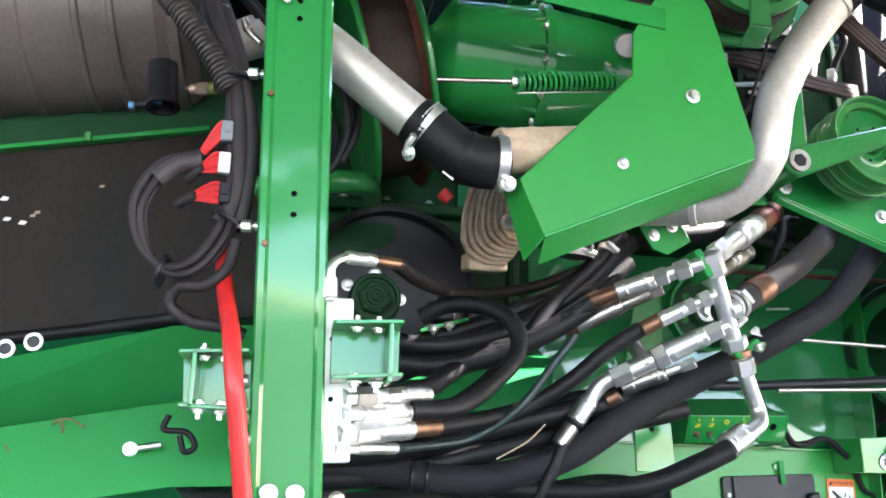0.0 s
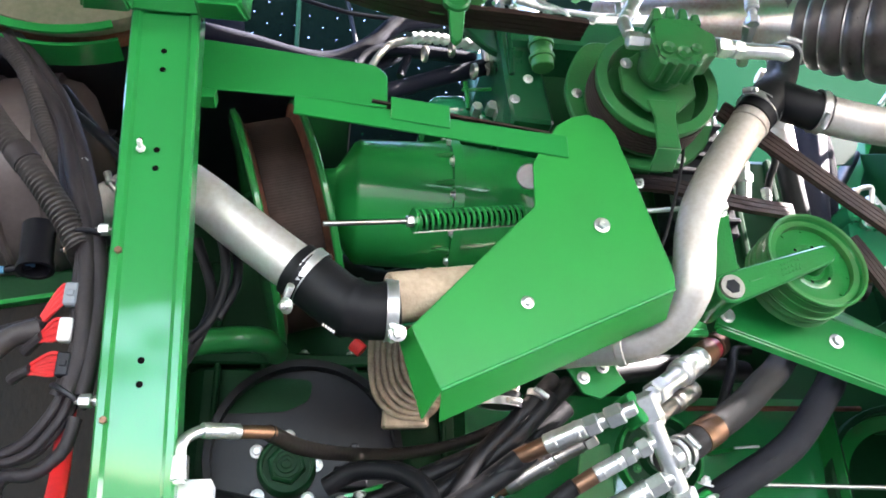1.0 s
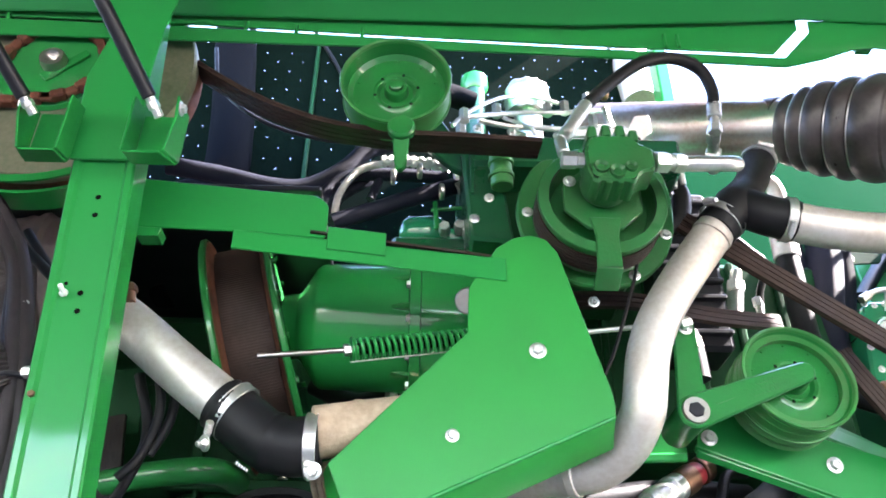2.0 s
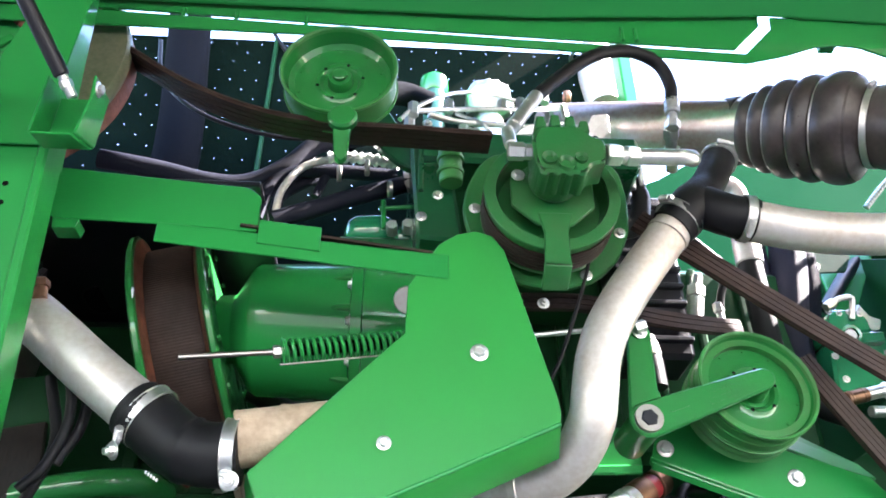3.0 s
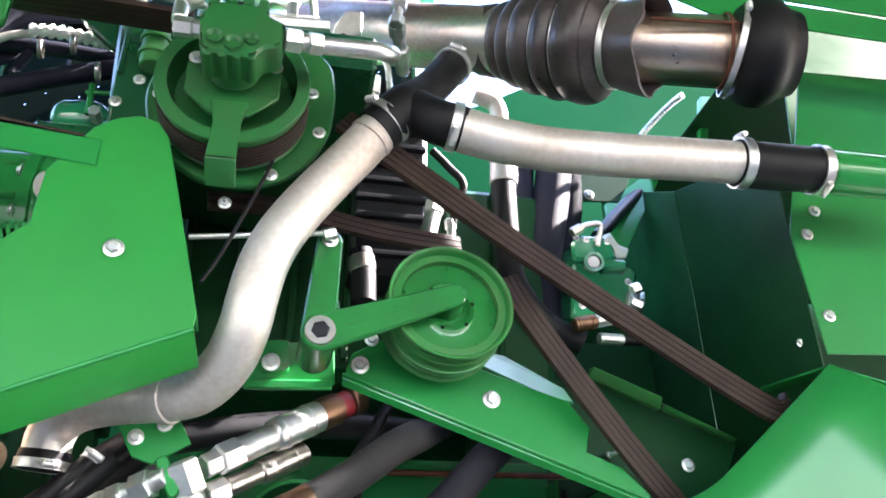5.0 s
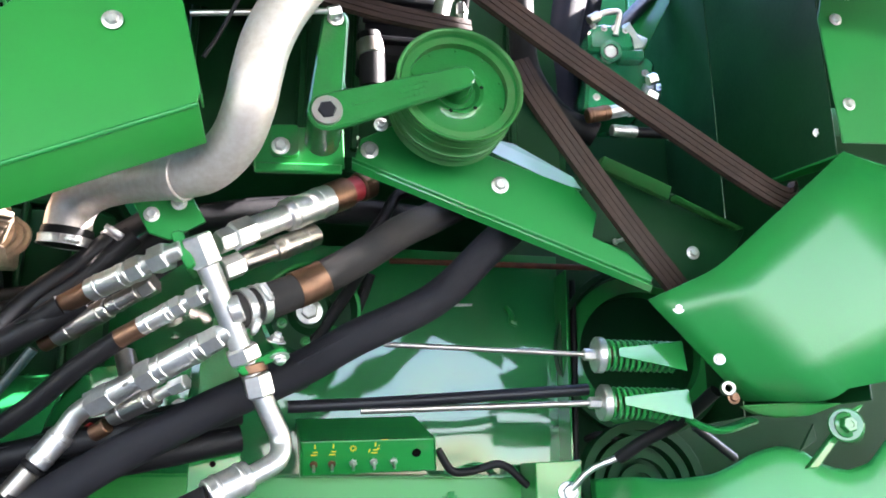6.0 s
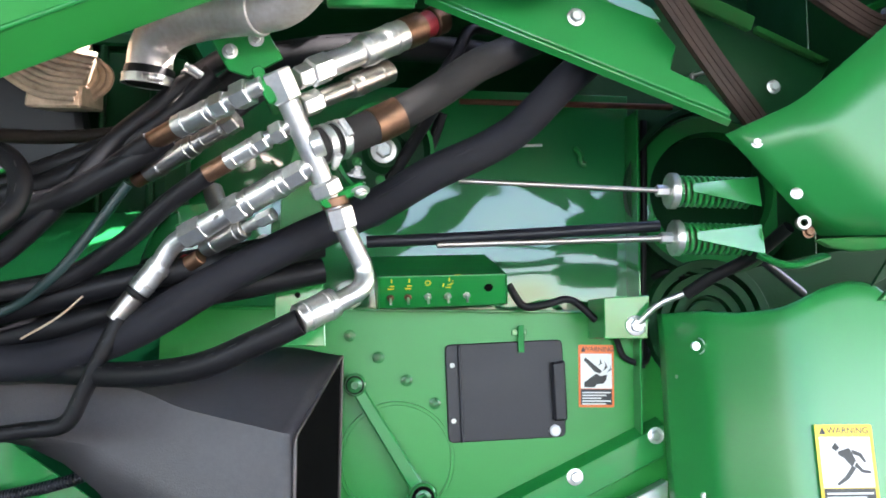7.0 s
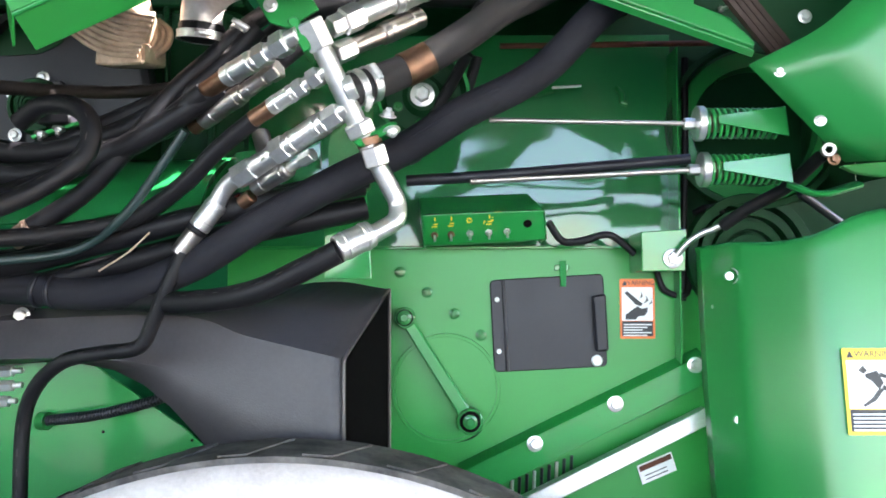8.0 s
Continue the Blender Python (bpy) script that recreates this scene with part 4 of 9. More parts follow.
idler((0.542, 1.215, 2.940), (0.03, 1, 0.03), 0.1, 0.055, 0, "idler_pulley", "green dished flat idler pulley with a sunlit web", 0.018)
th = thing("idler_mount", (0.556, 1.20, 2.80), "green forged idler arm end", "arm")
bm = cyl(mk(), (0.556, 1.205, 2.823), (0.556, 1.225, 2.823), 0.024, 28, 0.004)
plate(bm, rounded([(0.540, 1.212, 2.82), (0.572, 1.212, 2.82), (0.566, 1.225, 2.752), (0.556, 1.23, 2.745), (0.546, 1.225, 2.752)], 0.004), (0, 0.012, 0), 0.002)
part("arm_end", bm, GREEN_CAST, th)

# ---- lower idler pulley with its bell crank ----
idler((1.224, 1.370, 2.445), (-0.06, 1, -0.1), 0.096, 0.055, 4, "tension_pulley", "green grooved tension pulley, dusty round its rim", 0.004)
th = thing("bell_crank", (1.031, 1.33, 2.371), "green cast bell crank arm on a pivot", "arm")
Y = 1.345
piv, end, top = Vector((1.031, Y, 2.371)), Vector((1.224, 1.345, 2.443)), Vector((1.037, 1.345, 2.516))
def ext(a, b, w1, w2):
    d = (b - a).normalized()
    s = Vector((-d.z, 0, d.x))
    arc1 = [a + (s * math.cos(t) - d * math.sin(t)) * w1 for t in [math.pi * k / 8 for k in range(9)]]
    arc2 = [b + (-s * math.cos(t) + d * math.sin(t)) * w2 for t in [math.pi * k / 8 for k in range(9)]]
    return arc1 + arc2
bm = plate(mk(), ext(piv, end, 0.028, 0.017), (0, 0.014, 0), 0.003)
part("long_arm", bm, GREEN_CAST, th)
bm = plate(mk(), ext(piv + Vector((-0.003, 0.003, 0)), top + Vector((0, 0.003, 0)), 0.024, 0.019), (0, 0.010, 0), 0.003)
plate(bm, [piv + Vector(q) for q in ((0.0, 0.004, 0.02), (0.03, 0.004, 0.018), (0.024, 0.004, 0.045), (0.012, 0.004, 0.07), (-0.005, 0.004, 0.06))], (0, 0.008, 0), 0.001)
part("short_arm", bm, GREEN_CAST, th)
bm = mk()
for k in range(3):
    m_ = Matrix.Translation(piv.lerp(end, 0.62) + Vector((0, -0.0008, 0.009 - 0.009 * k))) @ Matrix.Rotation(-math.atan2(end.z - piv.z, end.x - piv.x), 4, "Y")
    for j in range(6):
        box(bm, (-0.022 + 0.0075 * j, 0, -0.0025), (-0.0165 + 0.0075 * j, 0.002, 0.0025), m_, 0)
m_ = Matrix.Translation(piv.lerp(end, 0.26) + Vector((0, -0.0015, 0))) @ Matrix.Rotation(-math.atan2(end.z - piv.z, end.x - piv.x), 4, "Y")
box(bm, (-0.016, 0, -0.002), (0.016, 0.003, 0.002), m_, 0)
tagged(part("cast_lettering", bm, GREEN_CAST, th), kind="stuff")
bm = cyl(mk(), piv + Vector((0, 0.004, 0)), piv + Vector((-0.004, 0.10, -0.002)), 0.026, 28, 0.003)
part("pivot_tube", bm, GREEN_CAST, th)
lathe(bm := mk(), [(0, 0.012), (0, 0.021), (0.003, 0.0215), (0.006, 0.0215), (0.006, 0.012), (0, 0.012)], piv + Vector((0, -0.006, 0)), (0, 1, 0), 28)
part("washer", bm, STEEL, th, "pale worn steel washer")
part("pivot_bolt", hexa(mk(), piv + Vector((0, -0.008, 0)), piv + Vector((0, 0.01, 0)), 0.0135), PLASTIC, th, "dark socket pivot bolt")
part("end_boss", cyl(mk(), end + Vector((0, 0.012, 0)), end + Vector((-0.004, 0.04, -0.006)), 0.016), GREEN_CAST, th)
bolt(th, top + Vector((0, -0.001, 0)), (0, -1, 0), 0.008, None, True, 0.012)
# rod to the top of the bell crank
th = thing("tension_rod", (0.848, 1.330, 2.495), "bare steel tension rod behind the pipe", "rod")
part("rod", cyl(mk(), (0.840, 1.330, 2.494), (1.044, 1.335, 2.523), 0.0042, 12), ZINC, th)
part("nut", hexa(mk(), (1.026, 1.335, 2.517), (1.044, 1.335, 2.523), 0.010), ZINC, th)


# ---- belts ----
def belt(name, ctrl, across, width, teeth, label, n=12):
    o = thing(name, ctrl[0], label, "belt", "ribbed drive belts")
    line = spline(ctrl, n)
    part("carcass", ribbon(mk(), line, across, width, 0.005), BELT, o)
    for k in range(teeth):
        pts = []
        for i, p in enumerate(line):
            d = (line[min(i + 1, len(line) - 1)] - line[max(i - 1, 0)]).normalized()
            w = Vector(across)
            w = (w - d * w.dot(d)).normalized()
            pts.append(p + w * width * ((k + 0.5) / teeth - 0.5) + d.cross(w) * 0.0045)
        part("rib", ribbon(mk(), pts, across, width / teeth * 0.86, 0.0055), BELT, o)
    return o


belt("drive_belt", [(-0.020, 1.300, 3.165), (0.174, 1.290, 3.014), (0.290, 1.285, 2.933), (0.413, 1.280, 2.877), (0.536, 1.275, 2.850), (0.656, 1.275, 2.846), (0.805, 1.285, 2.847)], (0, -1, 0), 0.05, 4, "brown-black ribbed belt under the flat idler")
belt("drive_belt", [(1.042, 1.290, 2.692), (1.124, 1.295, 2.635), (1.318, 1.340, 2.531), (1.507, 1.390, 2.443), (1.753, 1.440, 2.327), (1.808, 1.460, 2.340)], (0.25, 0.1, 1.0), 0.044, 4, "brown-black ribbed belt running down to the shield")
belt("drive_belt", [(1.317, 1.400, 2.503), (1.355, 1.400, 2.434), (1.504, 1.468, 2.282), (1.626, 1.530, 2.176)], (0.8, 0.2, 0.5), 0.042, 4, "brown-black ribbed belt from the tension pulley")
belt("drive_belt", [(0.854, 1.360, 2.572), (0.966, 1.380, 2.583), (1.115, 1.420, 2.579), (1.257, 1.460, 2.588)], (0.1, 0.1, 1.0), 0.032, 3, "dark ribbed belt behind the bell crank")
hose("thin_cable", [(0.964, 1.270, 2.664), (0.938, 1.262, 2.561), (0.895, 1.262, 2.440), (0.873, 1.262, 2.393)], 0.0028, "thin dark cable hanging from the pump", "cable")

# ---- folded rail under the tension pulley ----
th = thing("mounting_rail", (1.35, 1.5, 2.20), "green folded steel rail with bolts, sloping down", "rail")
rail = [(1.089, 1.500, 2.402), (1.149, 1.500, 2.435), (1.439, 1.500, 2.342), (1.474, 1.500, 2.299), (1.464, 1.500, 2.260), (1.522, 1.500, 2.237), (1.562, 1.500, 2.196), (1.556, 1.500, 2.179), (1.075, 1.500, 2.355)]
part("web", plate(mk(), rail, (0, 0.005, 0), 0.0015), GREEN, th)
a, b = Vector((1.075, 1.500, 2.355)), Vector((1.556, 1.500, 2.179))
for k, (dy, dz) in enumerate(((-0.006, 0.010), (-0.012, 0.0))):
    bm = plate(mk(), [a + Vector((0, dy, dz)), b + Vector((0, dy, dz)), b + Vector((0, dy + 0.012, dz - 0.008)), a + Vector((0, dy + 0.012, dz - 0.008))], (0, 0.003, 0.004), 0.001)
    part("rolled_edge", bm, GREEN, th)
part("top_lip", plate(mk(), [(1.302, 1.506, 2.396), (1.310, 1.545, 2.438), (1.350, 1.545, 2.432), (1.452, 1.545, 2.378), (1.452, 1.506, 2.342), (1.410, 1.506, 2.350)], (0, 0.003, -0.003), 0.001), GREEN_SATIN, th, "pale lit top flange")
bolt(th, (1.102, 1.498, 2.382), (0, -1, 0), 0.0095)
bolt(th, (1.312, 1.498, 2.337), (0, -1, 0), 0.0095)
bolt(th, (1.118, 1.490, 2.423), (0, -1, 0), 0.0075)
th = thing("mounting_rail", (0.994, 1.500, 2.343), "short green rail piece below the bell crank", "rail")
part("web", plate(mk(), [(0.920, 1.510, 2.412), (1.060, 1.510, 2.424), (1.065, 1.510, 2.352), (0.926, 1.510, 2.347)], (0, 0.005, 0)), GREEN, th)
part("rolled_edge", plate(mk(), [(0.926, 1.500, 2.352), (1.061, 1.500, 2.357), (1.061, 1.500, 2.341), (0.927, 1.500, 2.336)], (0, 0.012, 0), 0.003), GREEN, th)
part("tab", plate(mk(), rounded([(0.946, 1.500, 2.415), (0.991, 1.500, 2.419), (0.994, 1.500, 2.365), (0.950, 1.500, 2.363)], 0.01), (0, 0.008, 0)), GREEN, th)
bolt(th, (0.965, 1.498, 2.379), (0, -1, 0), 0.0095)
# second rail face behind the belts, its web darkened for the shade there
th = thing("rear_rail", (1.622, 1.600, 2.354), "green inner rail, web darkened for shade, with a dusty top edge", "rail")
part("web", plate(mk(), [(1.466, 1.600, 2.397), (1.532, 1.600, 2.434), (1.667, 1.600, 2.378), (1.792, 1.600, 2.321), (1.720, 1.600, 2.185), (1.597, 1.600, 2.210), (1.500, 1.600, 2.275)], (0, 0.005, 0)), GREEN_SHADED, th)
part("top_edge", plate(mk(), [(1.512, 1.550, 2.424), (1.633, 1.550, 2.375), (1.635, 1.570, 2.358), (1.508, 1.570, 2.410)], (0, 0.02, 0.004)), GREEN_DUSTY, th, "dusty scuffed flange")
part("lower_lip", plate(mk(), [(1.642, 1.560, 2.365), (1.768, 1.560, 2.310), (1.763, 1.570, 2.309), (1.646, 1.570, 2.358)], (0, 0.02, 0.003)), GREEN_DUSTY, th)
bolt(th, (1.684, 1.595, 2.270), (0, -1, 0), 0.008)
bolt(th, (1.537, 1.590, 2.281), (0.6, -1, 0), 0.006, None, False, 0.03)

# ---- folded shield at the right ----
th = thing("belt_shield", (1.75, 1.42, 2.0), "pale-lit green folded belt shield with two bolts", "guard")
# a flat side strip and a flat face that meet in a soft fold
st, sb = Vector((1.546, 1.490, 2.157)), Vector((1.703, 1.505, 2.005))
ft, fb = Vector((1.638, 1.438, 2.198)), Vector((1.793, 1.412, 1.996))
tip = Vector((1.838, 1.375, 2.382))
u_, v_ = tip - ft, fb - ft


def fold_line(f, s_far):
    """Points across the sheet at the share f of its length."""
    s, k = st.lerp(sb, f), ft + v_ * f
    a, c = s.lerp(k, 0.75), k + u_ * 0.10
    row = [s, s.lerp(k, 0.3)] + [a.lerp(k, t).lerp(k.lerp(c, t), t) for t in (0, 0.17, 0.33, 0.5, 0.67, 0.83, 1.0)]
    return row + [k + u_ * w + v_ * 0.42 * w * f * f for w in (0.3, 0.45, 0.7, s_far)]


bm = mk()
grid = [[bm.verts.new(p) for p in fold_line(f, e)] for f, e in ((0.0, 1.0), (0.25, 1.12), (0.5, 1.28), (0.75, 1.42), (1.0, 1.55))]
for r1, r2 in zip(grid, grid[1:]):
    for k in range(len(r1) - 1):
        bm.faces.new((r1[k], r1[k + 1], r2[k + 1], r2[k]))
ob = part("folded_sheet", bm, GREEN_SATIN, th, angle=60)
so = ob.modifiers.new("thick", "SOLIDIFY")
so.thickness = 0.004
rt = ft + v_ + u_ * 1.55
part("upper_sheet", plate(mk(), [tip, rt, rt + Vector((0.06, 0.2, 0.05)), tip + Vector((0.0, 0.2, 0.03))], (0, 0, -0.004), 0.001), GREEN, th)
part("lower_lip", plate(mk(), [(1.683, 1.475, 1.994), (1.705, 1.475, 1.983), (1.747, 1.475, 1.977), (1.793, 1.470, 1.980), (1.843, 1.460, 1.999), (1.757, 1.465, 1.999)], (0, 0.02, 0), 0.003), GREEN_DUSTY, th)
part("crease", sweep(mk(), [Vector((1.604, 1.482, 2.146)), Vector((1.665, 1.484, 2.077))], 0.0015, 6), GREEN, th)
bolt(th, (1.590, 1.476, 2.142), (-0.35, -1, 0), 0.006)
bolt(th, (1.651, 1.476, 2.064), (-0.35, -1, 0), 0.006)

# ---- tall shade-darkened side wall and bolted face at the far right ----
th = thing("side_wall", (1.85, 1.7, 2.0), "green folded side wall with bolts, inner faces darkened for shade", "panel", kind="structure")
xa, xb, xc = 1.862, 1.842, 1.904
part("inner_face", plate(mk(), [(xb, 1.75, 2.0), (xa, 1.42, 2.0), (xa, 1.42, 2.83), (xb, 1.75, 2.95)], (0.004, 0.003, 0)), GREEN_SHADED, th)
part("rear_face", plate(mk(), [(xc, 2.3, 2.0), (xb, 1.753, 2.0), (xb, 1.753, 2.95), (xc, 2.3, 3.3)], (0.004, 0.003, 0)), GREEN_SHADED, th)
part("outer_face", plate(mk(), [(1.968, 1.410, 3.038), (2.378, 1.410, 3.059), (2.223, 1.410, 2.432), (1.869, 1.410, 2.416), (1.855, 1.410, 2.644)], (0, 0.004, 0)), GREEN_SATIN, th)
part("outer_top", plate(mk(), [(1.968, 1.430, 3.234), (2.502, 1.430, 3.313), (2.328, 1.430, 2.905), (1.923, 1.430, 2.862)], (0, 0.004, 0)), GREEN, th)
# added sheet, out of view, that blocks sun from the right
part("sun_block_sheet", plate(mk(), [(xa + 0.03, 1.44, 3.12), (4.4, 1.44, 3.12), (4.4, 2.6, 3.12), (xb + 0.05, 2.6, 3.12)], (0, 0, 0.005)), GREEN_SHADED, th)
for p in ((1.914, 1.408, 2.696), (1.886, 1.408, 2.644), (1.888, 1.408, 2.485)):
    bolt(th, p, (0, -1, 0), 0.0075)
bolt(th, (1.863, 1.460, 2.455), (-0.6, -1, 0), 0.006)
bolt(th, (1.884, 1.750, 2.733), (-0.6, -1, 0), 0.006)

# ---- rounded cover at the lower right ----
th = thing("side_cover", (1.75, 1.7, 1.2), "smooth green curved lower cover with warning label", "cover")
def cover_edge(x):
    """Wavy upper edge of the cover."""
    pts = ((1.56, 1.885), (1.60, 1.89), (1.65, 1.885), (1.69, 1.893), (1.716, 1.904), (1.769, 1.93), (1.821, 1.942), (1.862, 1.931), (1.891, 1.908), (1.933, 1.901), (1.977, 1.912), (1.998, 1.932), (2.06, 1.99), (2.6, 2.1))
    for (a, p), (b, q) in zip(pts, pts[1:]):
        if x <= b:
            t = (x - a) / (b - a)
            return p + (q - p) * t
    return pts[-1][1]


bm = mk()
cols = []
for x, y in ((1.566, 1.825), (1.572, 1.805), (1.58, 1.778), (1.59, 1.742), (1.598, 1.714), (1.603, 1.699), (1.61, 1.687), (1.625, 1.668), (1.645, 1.641), (1.665, 1.614), (1.68, 1.594), (1.69, 1.583), (1.702, 1.576), (1.72, 1.572), (1.74, 1.570), (1.76, 1.570), (1.785, 1.570), (1.81, 1.570), (1.835, 1.570), (1.86, 1.570), (1.885, 1.570), (1.91, 1.570), (1.935, 1.570), (1.96, 1.570), (1.98, 1.570), (2.0, 1.570), (2.05, 1.570), (2.2, 1.570), (2.5, 1.570)):
    top = cover_edge(x)
    cols.append([bm.verts.new((x + (0.02 * (1.6 - z) if z < 1.6 else 0), y + (0.004 if k == 0 else 0) + 0.13 * (z - 1.70), z)) for k, z in enumerate((top, top - 0.008, top - 0.03, 1.75, 1.6, 1.45, 1.2))])
for a, b in zip(cols, cols[1:]):
    for k in range(6):
        bm.faces.new((a[k], a[k + 1], b[k + 1], b[k]))
ob = part("skin", bm, GREEN_SATIN, th, angle=60)
so = ob.modifiers.new("thick", "SOLIDIFY")
so.thickness = 0.004
for p in ((1.581, 1.790, 1.768), (1.585, 1.785, 1.634)):
    bolt(th, p, (-1, -0.3, 0), 0.004, None, False)
for p in ((1.589, 1.722, 1.826), (1.597, 1.712, 1.564)):
    bm = mk()
    p = Vector(p)
    cyl(bm, p + Vector((0, -0.003, 0)), p + Vector((0, 0.006, 0)), 0.008)
    sweep(bm, [p + Vector((0.003 + 0.012 * math.sin(t), -0.005, 0.014 * math.cos(t))) for t in [k * 0.3 for k in range(11)]], 0.0012, 6)
    part("quarter_turn_latch", bm, ZINC, th, "wire ring quarter turn latch")


# ---- silver distribution block with its fittings ----
th = thing("hydraulic_manifold", (0.910, 1.420, 2.094), "bright zinc plated hydraulic tee manifold with crimped fittings", "manifold")
mt, mb = Vector((0.868, 1.390, 2.190)), Vector((0.942, 1.450, 2.031))
part("main_tube", cyl(mk(), mt.lerp(mb, 0.02), mb, 0.0155, 24), ZINC, th)
part("top_block", hexa(mk(), mt + (mt - mb) * 0.04 + Vector((0, 0, 0)), mt.lerp(mb, 0.2), 0.022), ZINC, th)
part("lower_nut", hexa(mk(), mt.lerp(mb, 0.84), mt.lerp(mb, 0.96), 0.024), ZINC, th)
# outlet elbow below
o = [(0.942, 1.450, 2.031), (0.961, 1.460, 1.994), (0.992, 1.480, 1.935), (0.990, 1.470, 1.908), (0.962, 1.460, 1.891), (0.944, 1.455, 1.882)]
part("outlet_elbow", sweep(mk(), fillet(o, 0.03), 0.0145, 22), ZINC, th)
part("swivel_nut", hexa(mk(), (0.952, 1.452, 2.022), (0.961, 1.460, 1.992), 0.0205), ZINC, th)
part("collar", cyl(mk(), (0.946, 1.450, 2.035), (0.950, 1.452, 2.022), 0.020), BRASS, th)
fitting(th, (0.951, 1.460, 1.888), (0.898, 1.435, 1.860), [("ferrule", 0.0, 0.95, 0.0215, "groove", ZINC)])
# green flanged bracket at the top and the small lug below
bm = plate(mk(), [(0.760, 1.455, 2.271), (0.846, 1.455, 2.276), (0.869, 1.455, 2.237), (0.821, 1.455, 2.207), (0.792, 1.455, 2.216)], (0, 0.006, 0), 0.0015)
br = part("support_bracket", bm, GREEN, th)
bolt(br, (0.794, 1.454, 2.243), (0, -1, 0), 0.0075)
bolt(br, (0.830, 1.454, 2.263), (0, -1, 0), 0.0075)
part("bracket_tab", plate(mk(), rounded([(0.833, 1.380, 2.196), (0.848, 1.380, 2.202), (0.871, 1.380, 2.154), (0.859, 1.380, 2.146)], 0.006), (0, 0.06, 0), 0.002), GREEN, th)
part("lug", plate(mk(), rounded([(0.925, 1.430, 2.024), (0.986, 1.450, 2.061), (0.994, 1.450, 2.051), (0.937, 1.430, 2.014)], 0.006), (0, 0.012, 0.004), 0.002), GREEN, th)
bolt(th, (0.977, 1.445, 2.066), (0.2, -0.4, 1), 0.009, None, True, 0.012)
bolt(th, (0.983, 1.445, 2.045), (0.2, -0.4, -1), 0.009, None, True, 0.01)


def crimped(parent, a, b, r, big=1.0):
    """A hose end: union nut, swivel hexagon, crimped ferrule."""
    fitting(parent, a, b, [("adapter", 0.0, 0.16, r * 0.75, "round", ZINC), ("union_nut", 0.14, 0.32, r * 1.18, "hex", ZINC), ("neck", 0.32, 0.42, r * 0.8, "round", ZINC),
                           ("swivel_nut", 0.40, 0.55, r * 1.1, "hex", ZINC), ("ferrule", 0.55, 1.0, r, "groove", ZINC)])


# upper run, left and right of the block
crimped(th, (0.852, 1.384, 2.176), (0.722, 1.465, 2.133), 0.0165)
part("copper_sleeve", cyl(mk(), (0.726, 1.463, 2.134), (0.676, 1.498, 2.115), 0.0145), BRASS, th, "copper coloured hose sleeve")
fitting(th, (0.890, 1.430, 2.199), (1.109, 1.560, 2.350), [("adapter", 0.0, 0.1, 0.017, "hex", ZINC), ("union_nut", 0.08, 0.2, 0.022, "hex", ZINC), ("body", 0.18, 0.42, 0.0185, "round", ZINC), ("quick_coupler", 0.40, 0.70, 0.024, "groove", ZINC)])
a, b = Vector((0.890, 1.430, 2.199)), Vector((1.109, 1.560, 2.350))
part("copper_sleeve", cyl(mk(), a.lerp(b, 0.69), a.lerp(b, 0.83), 0.025), BRASS, th, "copper coloured sleeve")
part("red_ring", cyl(mk(), a.lerp(b, 0.83), a.lerp(b, 0.91), 0.021), mat("dark_red_ring", (0.25, 0.015, 0.02), 0.4), th, "dark red plastic ring")
part("copper_sleeve", cyl(mk(), a.lerp(b, 0.91), a.lerp(b, 1.0), 0.024), BRASS, th, "copper coloured sleeve")
# second run behind it
fitting(th, (0.895, 1.450, 2.164), (1.026, 1.530, 2.249), [("union_nut", 0.0, 0.2, 0.018, "hex", ZINC), ("body", 0.2, 0.55, 0.014, "round", STEEL), ("ferrule", 0.52, 1.0, 0.0175, "groove", STEEL)])
fitting(th, (0.807, 1.461, 2.147), (0.648, 1.540, 2.068), [("union_nut", 0.0, 0.12, 0.0165, "hex", STEEL), ("ferrule", 0.1, 0.4, 0.013, "groove", STEEL), ("body", 0.4, 0.88, 0.0155, "groove", STEEL), ("copper_sleeve", 0.86, 1.0, 0.013, "round", BRASS)])
# middle run
crimped(th, (0.892, 1.410, 2.130), (0.796, 1.450, 2.082), 0.0135)
part("copper_sleeve", cyl(mk(), (0.801, 1.452, 2.085), (0.765, 1.462, 2.065), 0.0135), BRASS, th, "copper coloured hose sleeve")
# lower run with its tee
fitting(th, (0.918, 1.430, 2.077), (0.721, 1.520, 1.978), [("adapter", 0.0, 0.1, 0.014, "round", ZINC), ("union_nut", 0.06, 0.2, 0.018, "hex", ZINC), ("tee_body", 0.18, 0.55, 0.0185, "groove", ZINC), ("swivel_nut", 0.5, 0.62, 0.022, "hex", ZINC),
                                                  ("body", 0.6, 0.82, 0.017, "round", ZINC), ("union_nut", 0.8, 0.97, 0.020, "hex", ZINC)])
part("branch", cyl(mk(), (0.787, 1.485, 2.002), (0.766, 1.516, 2.054), 0.0145), STEEL, th)
part("bent_tube", sweep(mk(), fillet([(0.732, 1.514, 1.985), (0.708, 1.527, 1.971), (0.685, 1.535, 1.933)], 0.02), 0.0145, 20), ZINC, th)
fitting(th, (0.693, 1.535, 1.945), (0.630, 1.535, 1.860), [("ferrule", 0.0, 0.5, 0.0175, "groove", ZINC), ("dark_band", 0.5, 0.58, 0.018, "round", RUBBER), ("sleeve", 0.58, 1.0, 0.0155, "round", STEEL)])
fitting(th, (0.862, 1.453, 2.010), (0.755, 1.532, 1.968), [("drain_nut", 0.0, 0.2, 0.011, "hex", ZINC), ("cap", 0.2, 0.4, 0.008, "round", ZINC), ("rear_body", 0.4, 1.0, 0.0145, "groove", STEEL)])
